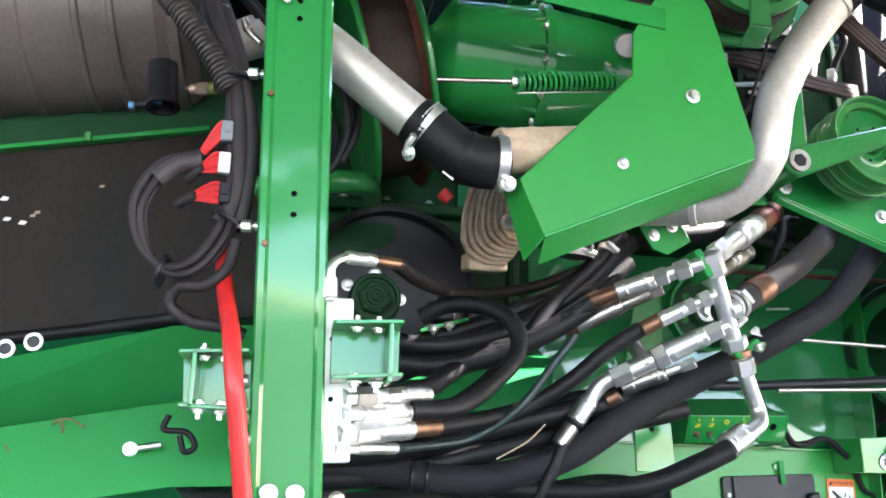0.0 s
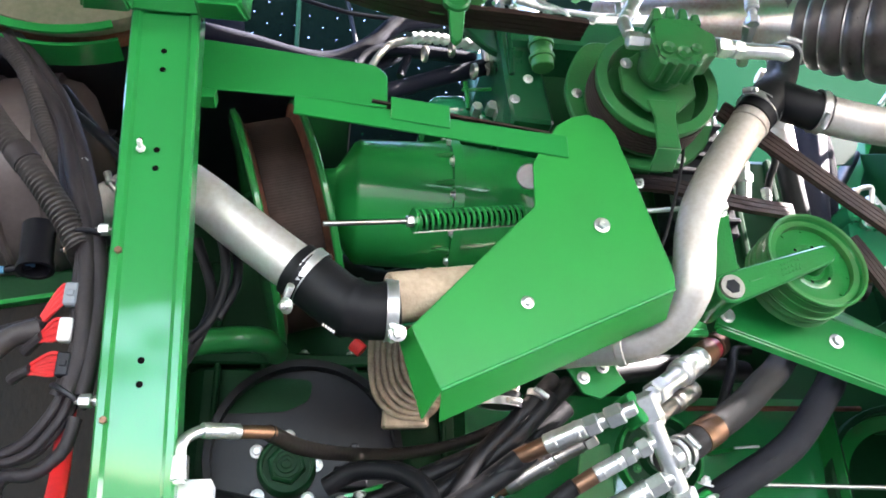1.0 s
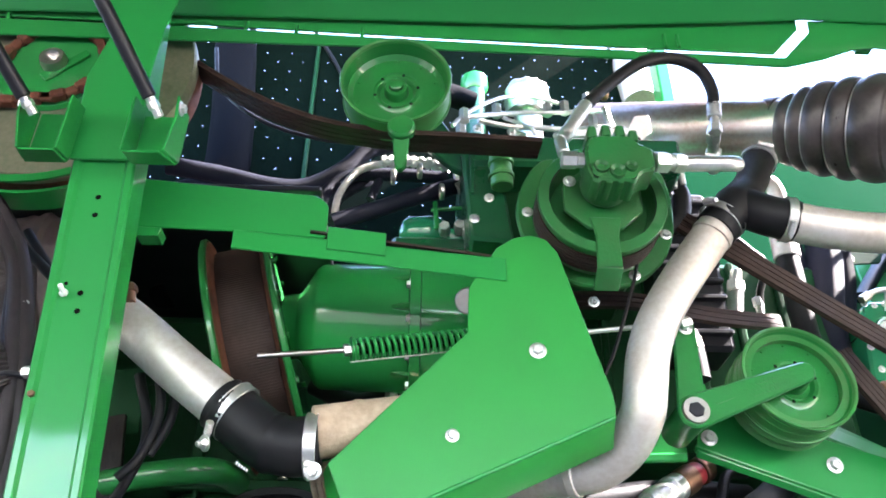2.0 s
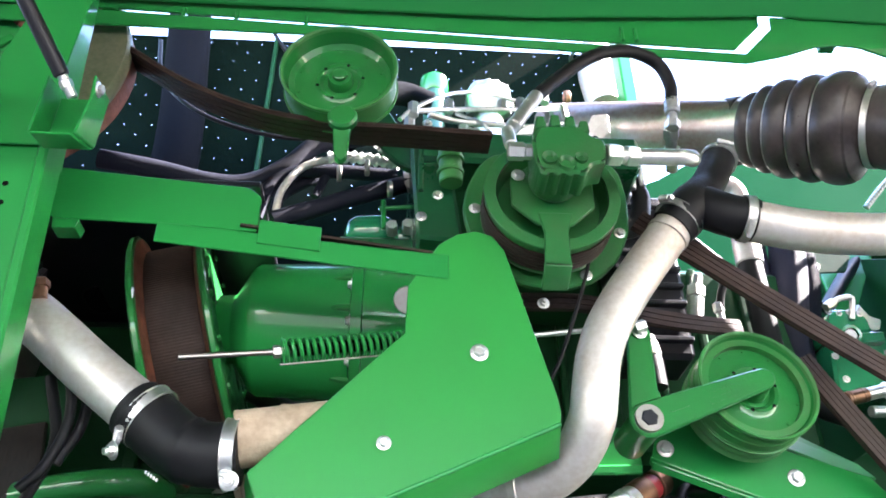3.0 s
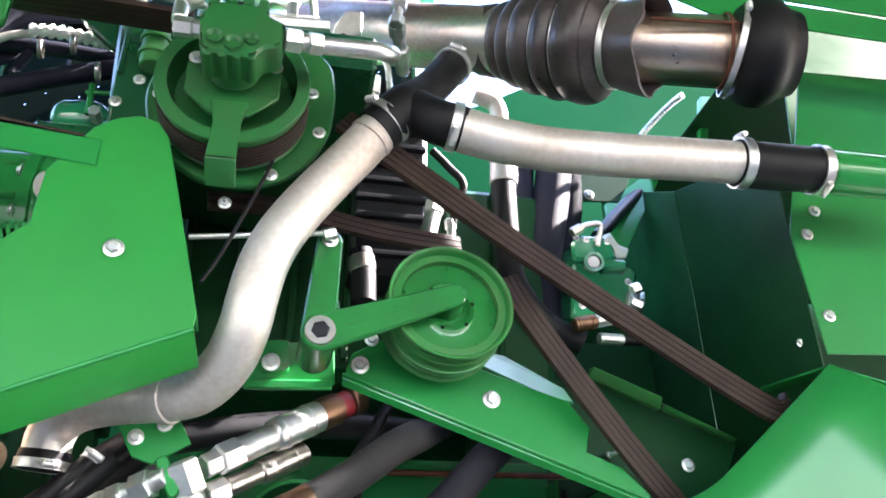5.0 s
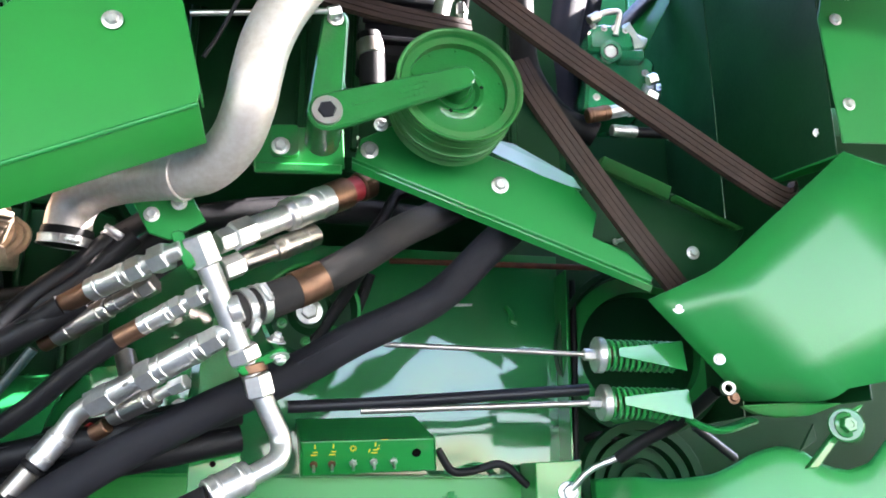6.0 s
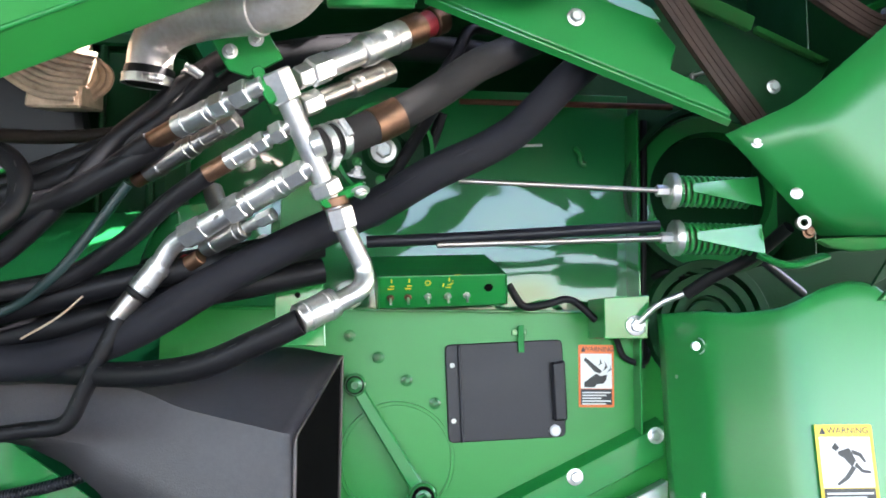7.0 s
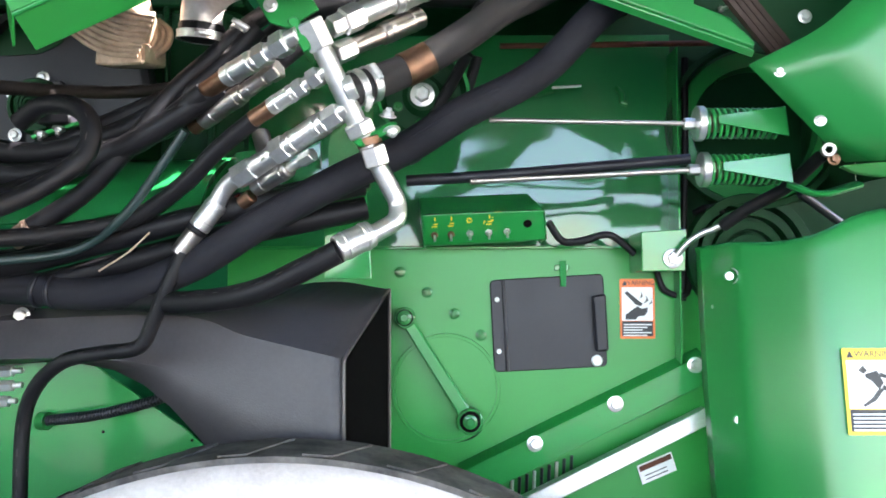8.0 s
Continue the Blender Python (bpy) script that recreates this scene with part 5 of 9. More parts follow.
part("brass_tip", cyl(mk(), (0.749, 1.535, 1.956), (0.729, 1.546, 1.944), 0.012), BRASS, th)
part("red_ring", cyl(mk(), (0.725, 1.558, 1.953), (0.705, 1.569, 1.942), 0.009), RED, th)
# big clamp joint to the thick hose
fitting(th, (0.913, 1.420, 2.100), (0.968, 1.420, 2.124), [("stub", 0.0, 0.3, 0.019, "round", ZINC)])
hose_clamp(th, (0.931, 1.447, 2.111), Vector((0.953, 1.462, 2.122)) - Vector((0.914, 1.436, 2.102)), 0.0268, 0.011, (0, -0.5, -0.8))
hose_clamp(th, (0.949, 1.459, 2.120), Vector((0.953, 1.462, 2.122)) - Vector((0.914, 1.436, 2.102)), 0.0275, 0.012, (0.2, -0.6, 0.3))

# ---- hoses in the middle ----
DUSTYHOSE = mat("dusty_fabric_hose", (0.010, 0.0085, 0.0085), 0.75, color2=(0.028, 0.0235, 0.022), scale=25, amount=0.8, bump=0.5, bump_scale=700)
th = thing("return_hose", (1.028, 1.430, 2.157), "thick fabric covered black hose with a copper band", "hose")
line = [(0.914, 1.436, 2.102), (0.953, 1.462, 2.122), (1.019, 1.494, 2.160), (1.097, 1.502, 2.210), (1.159, 1.520, 2.259), (1.205, 1.550, 2.290), (1.270, 1.610, 2.340), (1.346, 1.700, 2.400)]
part("hose_body", sweep(mk(), spline(line, 8), 0.0262, 20), DUSTYHOSE, th)
part("copper_band", sweep(mk(), spline([(0.998, 1.486, 2.148), (1.019, 1.494, 2.160), (1.040, 1.498, 2.173)], 4), 0.0276, 24), BRASS, th, "dull copper band")
th = thing("return_hose", (1.003, 1.450, 2.024), "thick black sleeve hose wrapped with a tie", "hose")
line = [(0.012, 1.600, 1.835), (0.303, 1.600, 1.811), (0.486, 1.580, 1.796), (0.638, 1.550, 1.838), (0.768, 1.550, 1.917), (0.888, 1.555, 1.983), (1.001, 1.552, 2.037), (1.090, 1.530, 2.088), (1.181, 1.545, 2.136), (1.239, 1.560, 2.178), (1.305, 1.567, 2.248), (1.342, 1.585, 2.284), (1.420, 1.650, 2.360)]
part("hose_body", sweep(mk(), spline(line, 8), 0.0275, 22), SLEEVE, th)
part("seam_fold", sweep(mk(), spline([(1.007, 1.525, 2.048), (1.070, 1.508, 2.082), (1.150, 1.512, 2.126)], 6), 0.004, 8), SLEEVE, th)
for p, q in (((0.993, 1.555, 2.033), (1.012, 1.557, 2.043)), ((0.372, 1.592, 1.801), (0.380, 1.591, 1.800)), ((0.398, 1.590, 1.799), (0.406, 1.589, 1.799))):
    part("tie_wrap", cyl(mk(), p, q, 0.0292, 24), PLASTIC, th, "shiny plastic tie wrap")
hose("hydraulic_hose", [(0.905, 1.430, 1.859), (0.845, 1.440, 1.830), (0.763, 1.460, 1.796), (0.649, 1.520, 1.782), (0.497, 1.600, 1.786), (0.271, 1.660, 1.796), (0.017, 1.660, 1.817)], 0.0185, "black hydraulic hose from the outlet elbow")
hose("hydraulic_hose", [(0.638, 1.532, 1.863), (0.614, 1.532, 1.808), (0.588, 1.542, 1.752), (0.562, 1.550, 1.709), (0.498, 1.557, 1.698), (0.429, 1.567, 1.683), (0.366, 1.600, 1.633), (0.338, 1.620, 1.563), (0.336, 1.620, 1.430)], 0.0125, "thin black hydraulic hose curling down over the duct")
hose("hydraulic_hose", [(0.681, 1.490, 2.115), (0.638, 1.500, 2.086), (0.570, 1.510, 2.038), (0.512, 1.520, 2.028), (0.431, 1.507, 1.981), (0.373, 1.426, 1.939), (0.301, 1.326, 1.913)], 0.0165, "black hydraulic hose from the upper fitting")
hose("hydraulic_hose", [(0.767, 1.470, 2.068), (0.707, 1.490, 2.026), (0.644, 1.510, 1.971), (0.572, 1.530, 1.926), (0.510, 1.520, 1.905), (0.430, 1.470, 1.886), (0.345, 1.390, 1.872), (0.292, 1.330, 1.864)], 0.0145, "black hydraulic hose from the middle fitting")
th = thing("hydraulic_hose", (0.639, 1.50, 2.016), "black hose with a clamp and a pale plated end", "hose")
part("hose_body", sweep(mk(), spline([(0.771, 1.55, 2.267), (0.731, 1.53, 2.228), (0.681, 1.525, 2.178), (0.628, 1.52, 2.128), (0.554, 1.51, 2.031), (0.484, 1.505, 1.955), (0.408, 1.498, 1.902)], 8), 0.0155, 16), RUBBER, th)
hose_clamp(th, (0.731, 1.530, 2.228), Vector((0.669, 1.510, 2.120)) - Vector((0.731, 1.530, 2.228)), 0.018, 0.012, (0.5, -0.8, 0.5))
fitting(th, (0.408, 1.498, 1.902), (0.378, 1.495, 1.878), [("ferrule", 0.0, 1.0, 0.0165, "groove", PALE_BRASS)])
hose("hydraulic_hose", [(0.652, 1.490, 2.054), (0.613, 1.500, 2.001), (0.546, 1.510, 1.917), (0.467, 1.520, 1.866), (0.360, 1.460, 1.846), (0.300, 1.380, 1.838)], 0.0075, "thin dark green hose", material=mat("dark_teal_hose", (0.012, 0.03, 0.028), 0.4))
hose("hydraulic_hose", [(0.326, 1.280, 1.889), (0.400, 1.320, 1.901), (0.467, 1.380, 1.944), (0.523, 1.420, 2.002), (0.523, 1.440, 2.056), (0.481, 1.470, 2.090), (0.418, 1.500, 2.096), (0.372, 1.520, 2.075)], 0.0155, "black hydraulic hose looped back on itself")
for k, (y, z, r) in enumerate(((1.57, 0, 0.0175), (1.60, 42, 0.0185))):
    dz = -z * 0.0009
    hose("hydraulic_hose", [Vector(q) + Vector((0, y - 1.5, dz)) for q in ((0.191, 1.500, 1.982), (0.298, 1.500, 2.008), (0.428, 1.500, 2.054), (0.556, 1.500, 2.107), (0.681, 1.500, 2.164), (0.813, 1.520, 2.273))], r, "black hydraulic hose in a sagging bundle", group="hose bundle")
for k, (y, z, r) in enumerate(((1.56, 0, 0.020), (1.60, 42, 0.021), (1.62, -20, 0.018))):
    hose("hydraulic_hose", [Vector(q) + Vector((0, y - 1.56, -z * 0.0009)) for q in ((0.124, 1.560, 1.819), (0.332, 1.560, 1.842), (0.500, 1.560, 1.882), (0.671, 1.560, 1.927), (0.809, 1.570, 1.956), (0.924, 1.600, 1.983))], r, "black hydraulic hose in a sagging bundle", group="hose bundle")
hose("hydraulic_hose", [(0.130, 1.560, 2.075), (0.277, 1.550, 2.044), (0.384, 1.540, 2.027), (0.488, 1.530, 2.044), (0.588, 1.530, 2.088), (0.689, 1.530, 2.161), (0.757, 1.530, 2.233)], 0.018, "black hydraulic hose in a sagging bundle", group="hose bundle")
hose("hydraulic_hose", [(0.130, 1.520, 2.010), (0.295, 1.520, 1.997), (0.394, 1.520, 1.989), (0.513, 1.510, 2.015), (0.622, 1.500, 2.070), (0.705, 1.500, 2.127)], 0.019, "black hydraulic hose in a sagging bundle", group="hose bundle")
hose("tan_wire", [(0.595, 1.500, 1.893), (0.563, 1.500, 1.863), (0.511, 1.510, 1.832)], 0.0015, "single thin tan coloured wire", "cable", BEIGE)
hose("hydraulic_hose", [(1.106, 1.660, 2.227), (1.072, 1.700, 2.175), (1.036, 1.720, 2.118), (1.009, 1.740, 2.081)], 0.011, "dark hose behind the small pulley")
hose("hydraulic_hose", [(1.124, 1.700, 2.233), (1.107, 1.720, 2.180), (1.076, 1.740, 2.123)], 0.010, "dark hose behind the small pulley")
hose("hydraulic_hose", [(1.202, 1.620, 2.357), (1.160, 1.600, 2.347), (1.135, 1.580, 2.299), (1.112, 1.570, 2.261), (1.091, 1.570, 2.213)], 0.010, "dark hose with a copper crimp")
hose("hydraulic_hose", [(0.826, 1.560, 2.270), (0.935, 1.580, 2.297), (1.063, 1.620, 2.321), (1.229, 1.700, 2.338)], 0.024, "thick black hose behind the fittings")

# ---- small plates and pulley behind the hoses ----
bm = mk()
rows_ = []
for k in range(9):
    f = k / 8
    y, dz = 1.60 + 0.13 * f * f + 0.02 * f, 0.128 * math.sin(f * 1.45)
    rows_.append([bm.verts.new((x, y, 1.912 + dz + (x - 0.17) * 0.03)) for x in (0.17, 0.33, 0.49, 0.585 + 0.025 * f, 0.640 + 0.030 * f)])
for r0, r1 in zip(rows_, rows_[1:]):
    for k in range(4):
        bm.faces.new((r0[k], r0[k + 1], r1[k + 1], r1[k]))
thick = bmesh.ops.extrude_face_region(bm, geom=bm.faces[:])
for v in thick["geom"]:
    if isinstance(v, bmesh.types.BMVert):
        v.co += Vector((0, 0.004, -0.003))
bmesh.ops.recalc_face_normals(bm, faces=bm.faces[:])
solid("inner_plate", bm, GREEN_PANEL, "curved glossy green sheet behind the hoses", "plate", angle=50)
bm = plate(mk(), [(0.669, 1.740, 2.062), (0.829, 1.740, 2.085), (0.831, 1.742, 1.983), (0.573, 1.742, 1.940)], (0, 0.005, 0.0))
solid("inner_plate", bm, GREEN_PANEL, "glossy green plate reflecting pale sky", "plate")
bm = plate(mk(), rounded([(0.868, 1.725, 2.178), (0.930, 1.725, 2.195), (0.926, 1.725, 1.990), (0.846, 1.725, 1.940), (0.845, 1.725, 2.071)], 0.008), (0, 0.005, 0), 0.001)
solid("inner_plate", bm, GREEN_DUSTY, "upright green plate behind the manifold", "plate")
th = thing("small_pulley", (1.024, 1.70, 2.165), "green stamped pulley behind the manifold", "pulley")
part("rim", ring(mk(), (1.024, 1.715, 2.163), (0, 1, 0), 0.08, 0.087, 0.03, 48), GREEN, th)
lathe(bm := mk(), [(0.0, 0), (0.0, 0.03), (0.012, 0.04), (0.012, 0.07), (0.0, 0.081), (0.006, 0.081), (0.018, 0.07), (0.018, 0)], (1.024, 1.705, 2.163), (0, 1, 0), 40)
# web takes the shaded green for the dark inside the rim
part("web", bm, GREEN_SHADED, th)
for k in range(6):
    a = k * 1.047 + 0.4
    bolt(th, (1.024 + 0.052 * math.cos(a), 1.715, 2.163 + 0.052 * math.sin(a)), (0, -1, 0), 0.006, GREEN_CAST)
bolt(th, (1.022, 1.703, 2.162), (0, -1, 0), 0.015)
th = thing("rear_bracket", (0.880, 1.720, 1.927), "green bolted bracket plate beside the switch box", "bracket")
part("plate", plate(mk(), [(0.843, 1.694, 1.933), (0.919, 1.694, 1.984), (0.930, 1.694, 1.821), (0.844, 1.694, 1.822)], (0, 0.005, 0)), GREEN, th)
bolt(th, (0.880, 1.692, 1.935), (0, -1, 0), 0.008)
bolt(th, (0.822, 1.700, 1.995), (0, -1, 0), 0.010)
part("hole", cyl(mk(), (0.881, 1.692, 1.907), (0.881, 1.697, 1.907), 0.005), HOLE, th)

# ---- tie rods with springs ----
def coil(center, axis, r, wire, turns, length, n=10):
    d, u, w = axes(axis)
    pts = [Vector(center) + d * (length * i / (turns * n)) + (u * math.cos(2 * math.pi * i / n) + w * math.sin(2 * math.pi * i / n)) * r for i in range(turns * n + 1)]
    return sweep(mk(), pts, wire, 6)


for a, b, dz in ((Vector((1.140, 1.587, 2.090)), Vector((1.490, 1.588, 2.083)), 0), (Vector((1.107, 1.595, 1.986)), Vector((1.500, 1.600, 2.006)), 1)):
    th = thing("spring_rod", b, "bare steel rod with a green compression spring", "rod", "spring rods")
    part("rod", cyl(mk(), a, b + (b - a).normalized() * 0.14, 0.0042 + 0.001 * dz, 14), STEEL, th)
    part("end_washer", cyl(mk(), b, b + Vector((0.014, 0, 0)), 0.030, 32), ZINC, th, "thick plated end washer")
    part("nut", hexa(mk(), b + Vector((-0.02, 0, 0)), b, 0.010), ZINC, th)
    part("spring", coil(b + Vector((0.014, 0, 0)), (1, 0, 0), 0.024, 0.0036, 12, 0.125), GREEN_SATIN, th, "green coil spring")
    part("core", cyl(mk(), b + Vector((0.014, 0, 0)), b + Vector((0.14, 0, 0)), 0.0155, 20), RUST, th)
    part("cover_plate", plate(mk(), [b + Vector(q) for q in ((0.03, -0.032, 0.008), (0.14, -0.036, 0.022), (0.145, -0.036, -0.028), (0.03, -0.032, -0.006))], (0, 0.003, 0)), GREEN, th, "pointed green cover plate")
hose("cross_bar", [(0.995, 1.660, 1.996), (1.169, 1.660, 2.007), (1.501, 1.660, 2.034)], 0.010, "dark painted cross bar behind the rods", "bar", PLASTIC)
hose("thin_rod", [(1.179, 1.900, 2.313), (1.379, 1.900, 2.315), (1.625, 1.900, 2.318)], 0.006, "dark brown steel rod", "rod", RUST)
th = thing("latch_pin", (1.308, 1.900, 2.226), "small steel pin on a green clip", "pin")
part("pin", cyl(mk(), (1.288, 1.900, 2.224), (1.349, 1.900, 2.228), 0.003), ZINC, th)
part("clip", plate(mk(), [(1.251, 1.950, 2.228), (1.296, 1.900, 2.228), (1.296, 1.900, 2.220), (1.263, 1.950, 2.221)], (0, 0.03, 0)), GREEN, th)
th = thing("panel_hook", (1.450, 1.950, 2.206), "small green hook on the panel", "hook")
part("hook", sweep(mk(), fillet([(1.438, 1.970, 2.240), (1.446, 1.955, 2.223), (1.445, 1.955, 2.204), (1.456, 1.955, 2.202)], 0.006), 0.006, 10), GREEN, th)


# ---- switch box ----
th = thing("switch_box", (1.14, 1.80, 1.885), "green sheet metal box with five toggle switches", "switch box")
bl, br_, tr, tl = Vector((1.023, 1.835, 1.890)), Vector((1.264, 1.835, 1.902)), Vector((1.256, 1.800, 1.957)), Vector((1.020, 1.800, 1.948))
up = (tl - bl)
bm = plate(mk(), [bl, br_, tr, tl], (0, 0.05, 0.0), 0.002)
part("front", bm, GREEN, th)
bk_l, bk_r = Vector((tl.x - 0.01, 1.945, tl.z + 0.05)), Vector((tr.x - 0.02, 1.945, tr.z + 0.05))
part("lid", plate(mk(), [tl, tr, bk_r, bk_l], (0, 0, -0.003), 0.001), GREEN_SATIN, th)
part("side", plate(mk(), [br_, tr, bk_r, Vector((br_.x, 1.945, br_.z))], (0.003, 0, 0), 0.001), GREEN_SATIN, th)
part("side", plate(mk(), [bl, tl, bk_l, Vector((bl.x, 1.945, bl.z))], (-0.003, 0, 0), 0.001), GREEN_SATIN, th)
ex_, ez_ = (br_ - bl).normalized(), (tl - bl).normalized()
nrm = ez_.cross(ex_).normalized() * -1
nrm = nrm if nrm.y < 0 else -nrm


def on_box(u, v, d=0.0):
    return bl + (br_ - bl) * u + (tl - bl) * v + nrm * d


for k, u in enumerate((0.085, 0.22, 0.375, 0.53, 0.68)):
    o = on_box(u, 0.33)
    sw = part("toggle_switch", hexa(mk(), o, o + nrm * 0.004, 0.0075), BRASS if k < 2 else ZINC, th)
    bm = cyl(mk(), o + nrm * 0.004, o + nrm * 0.018 - ez_ * 0.005, 0.0026, 10)
    part("lever", bm, ZINC, sw)
part("key_hole", cyl(mk(), on_box(0.85, 0.55, -0.002), on_box(0.85, 0.55, 0.0025), 0.0085), HOLE, th)


def mark(parent, name, pts, w=0.0011, material=YELLOW):
    bm = mk()
    for a, b in pts:
        d = (b - a).normalized()
        s = d.cross(nrm).normalized() * w
        plate(bm, [a - s, b - s, b + s, a + s], nrm * 0.0004, 0)
    return part(name, bm, material, parent)


for k, u in enumerate((0.085, 0.22, 0.375, 0.53, 0.68, 0.95)):
    segs = []
    if k == 2:
        for j in range(8):
            a = j * math.pi / 4
            segs.append((on_box(u, 0.75, 0.0004) + ex_ * 0.003 * math.cos(a) + ez_ * 0.003 * math.sin(a), on_box(u, 0.75, 0.0004) + ex_ * 0.006 * math.cos(a) + ez_ * 0.006 * math.sin(a)))
    elif k == 5:
        segs = [(on_box(u - 0.012, 0.66, 0.0004), on_box(u + 0.012, 0.66, 0.0004)), (on_box(u, 0.56, 0.0004), on_box(u, 0.76, 0.0004)), (on_box(u - 0.012, 0.78, 0.0004), on_box(u + 0.012, 0.78, 0.0004))]
    else:
        segs = [(on_box(u - 0.02, 0.6, 0.0004), on_box(u + 0.025, 0.6, 0.0004)), (on_box(u - 0.005, 0.68, 0.0004), on_box(u + 0.03, 0.68, 0.0004)), (on_box(u + 0.01, 0.78, 0.0004), on_box(u + 0.01, 0.9, 0.0004))]
        if k > 2:
            segs += [(on_box(u + 0.02, 0.72, 0.0004), on_box(u + 0.08, 0.72, 0.0004)), (on_box(u + 0.03, 0.8, 0.0004), on_box(u + 0.08, 0.8, 0.0004)), (on_box(u - 0.04, 0.62, 0.0004), on_box(u - 0.03, 0.72, 0.0004))]
    mark(th, "printed_symbol", segs)
mark(th, "printed_symbol", [(on_box(0.58, 0.97, 0.0004), on_box(0.63, 0.97, 0.0004)), (on_box(0.6, 0.9, 0.0004), on_box(0.62, 0.9, 0.0004))])
hose("wire_loom", [(1.271, 1.850, 1.938), (1.301, 1.860, 1.900), (1.342, 1.870, 1.901), (1.401, 1.880, 1.913), (1.452, 1.880, 1.874)], 0.0075, "black taped wire loom from the switch box", "cable")

# ---- black access door ----
th = thing("access_door", (1.27, 1.935, 1.62), "black plastic hinged access door with a grip", "door")
tl_, tr_, br2, bl2 = [Vector(p) for p in ((1.157, 1.934, 1.822), (1.397, 1.934, 1.835), (1.404, 1.934, 1.640), (1.166, 1.934, 1.628))]
part("leaf", plate(mk(), rounded([tl_, tr_, br2, bl2], 0.012, 4), (0, 0.007, 0), 0.0025), PLASTIC, th)
part("hinge_strip", cyl(mk(), (1.185, 1.931, 1.822), (1.194, 1.931, 1.630), 0.0035, 12), PLASTIC, th)
gm = [Vector(p) for p in ((1.371, 1.932, 1.788), (1.399, 1.932, 1.793), (1.404, 1.932, 1.674), (1.378, 1.932, 1.672))]
part("grip", plate(mk(), rounded(gm, 0.006), (0, -0.014, 0), 0.004), PLASTIC, th)
bolt(th, (1.172, 1.934, 1.781), (0, -1, 0), 0.0055, WHITE, False)
bolt(th, (1.176, 1.934, 1.672), (0, -1, 0), 0.0055, WHITE, False)
lathe(bm := mk(), [(0, 0), (0, 0.009), (0.003, 0.0115), (0.006, 0.0115), (0.008, 0.009), (0.008, 0)], (1.381, 1.926, 1.653), (0, 1, 0), 24)
part("knob", bm, WHITE, th, "white round push knob")
th = thing("door_catch", (1.310, 1.930, 1.834), "green bent catch over the door edge", "catch")
part("strap", plate(mk(), [(1.305, 1.932, 1.862), (1.319, 1.932, 1.863), (1.317, 1.925, 1.808), (1.305, 1.925, 1.808)], (0, 0.003, 0)), GREEN, th)
part("cross_tab", plate(mk(), [(1.294, 1.937, 1.854), (1.325, 1.937, 1.856), (1.325, 1.937, 1.843), (1.294, 1.937, 1.842)], (0, 0.004, 0)), GREEN, th)


# ---- warning labels ----
def panel_text(parent, text, p, size, material, name="lettering", right=(1, 0, 0), upv=(0, 0, 1)):
    c = bpy.data.curves.new(name, "FONT")
    c.body, c.size, c.extrude, c.align_x, c.align_y = text, size, 0.0002, "CENTER", "CENTER"
    tmp = bpy.data.objects.new(name, c)
    me = bpy.data.meshes.new_from_object(tmp)
    bpy.data.objects.remove(tmp)
    r, u = Vector(right).normalized(), Vector(upv).normalized()
    n = r.cross(u)
    m = Matrix((r, u, n)).transposed().to_4x4()
    m.translation = Vector(p) - BASE[parent]
    me.transform(m)
    me.materials.append(material)
    ob = new(name, me)
    ob.parent = parent
    BASE[ob] = BASE[parent]
    return ob


def warning_label(o, w, h, frame_mat, right, pict, label, lean=0.0):
    """A safety label: frame, white field, pictogram, lines of small print."""
    r = Vector(right).normalized()
    u = Vector((0, lean, 1)).normalized()
    n = r.cross(u)
    th = thing("warning_label", o, label, "label")

    def q(a, b, d=0.0):
        return Vector(o) + r * a * w + u * b * h + n * d

    def quad(bm, pts, d, t=0.0003):
        return plate(bm, [q(a, b, d) for a, b in pts], n * t, 0)

    part("backing", plate(mk(), rounded([q(0, 0), q(1, 0), q(1, 1), q(0, 1)], 0.003, 3), n * 0.0006, 0), frame_mat, th)
    part("white_field", quad(mk(), ((0.06, 0.30), (0.94, 0.30), (0.94, 0.86), (0.06, 0.86)), 0.0006), WHITE, th)
    part("text_field", quad(mk(), ((0.06, 0.04), (0.94, 0.04), (0.94, 0.29), (0.06, 0.29)), 0.0006), INK, th)
    for k in range(5):
        part("text_bar", quad(mk(), ((0.10, 0.245 - 0.045 * k), (0.9 - 0.13 * (k % 3), 0.245 - 0.045 * k), (0.9 - 0.13 * (k % 3), 0.225 - 0.045 * k), (0.10, 0.225 - 0.045 * k)), 0.001), WHITE, th)
    panel_text(th, "WARNING", q(0.57, 0.93, 0.0007), h * 0.105, INK, "lettering", r, u)
    part("alert_triangle", quad(mk(), ((0.07, 0.89), (0.19, 0.89), (0.13, 0.97)), 0.0006), INK, th)
    for shape in pict:
        part("pictogram", quad(mk(), shape, 0.001), INK, th)
    return th


hand = [((0.16, 0.32), (0.45, 0.32), (0.52, 0.37), (0.70, 0.38), (0.78, 0.44), (0.80, 0.52), (0.62, 0.50), (0.50, 0.54), (0.40, 0.50), (0.16, 0.40)),
        ((0.14, 0.76), (0.20, 0.80), (0.66, 0.58), (0.60, 0.54), (0.45, 0.57)),
        ((0.55, 0.66), (0.60, 0.70), (0.62, 0.78), (0.66, 0.70)), ((0.68, 0.58), (0.76, 0.66), (0.74, 0.74), (0.82, 0.64)), ((0.80, 0.56), (0.90, 0.62), (0.88, 0.70), (0.93, 0.60))]
warning_label((1.432, 1.940, 1.698), 0.074, 0.126, ORANGE, (1, 0, 0), hand, "orange and white hand hazard warning label on the panel")
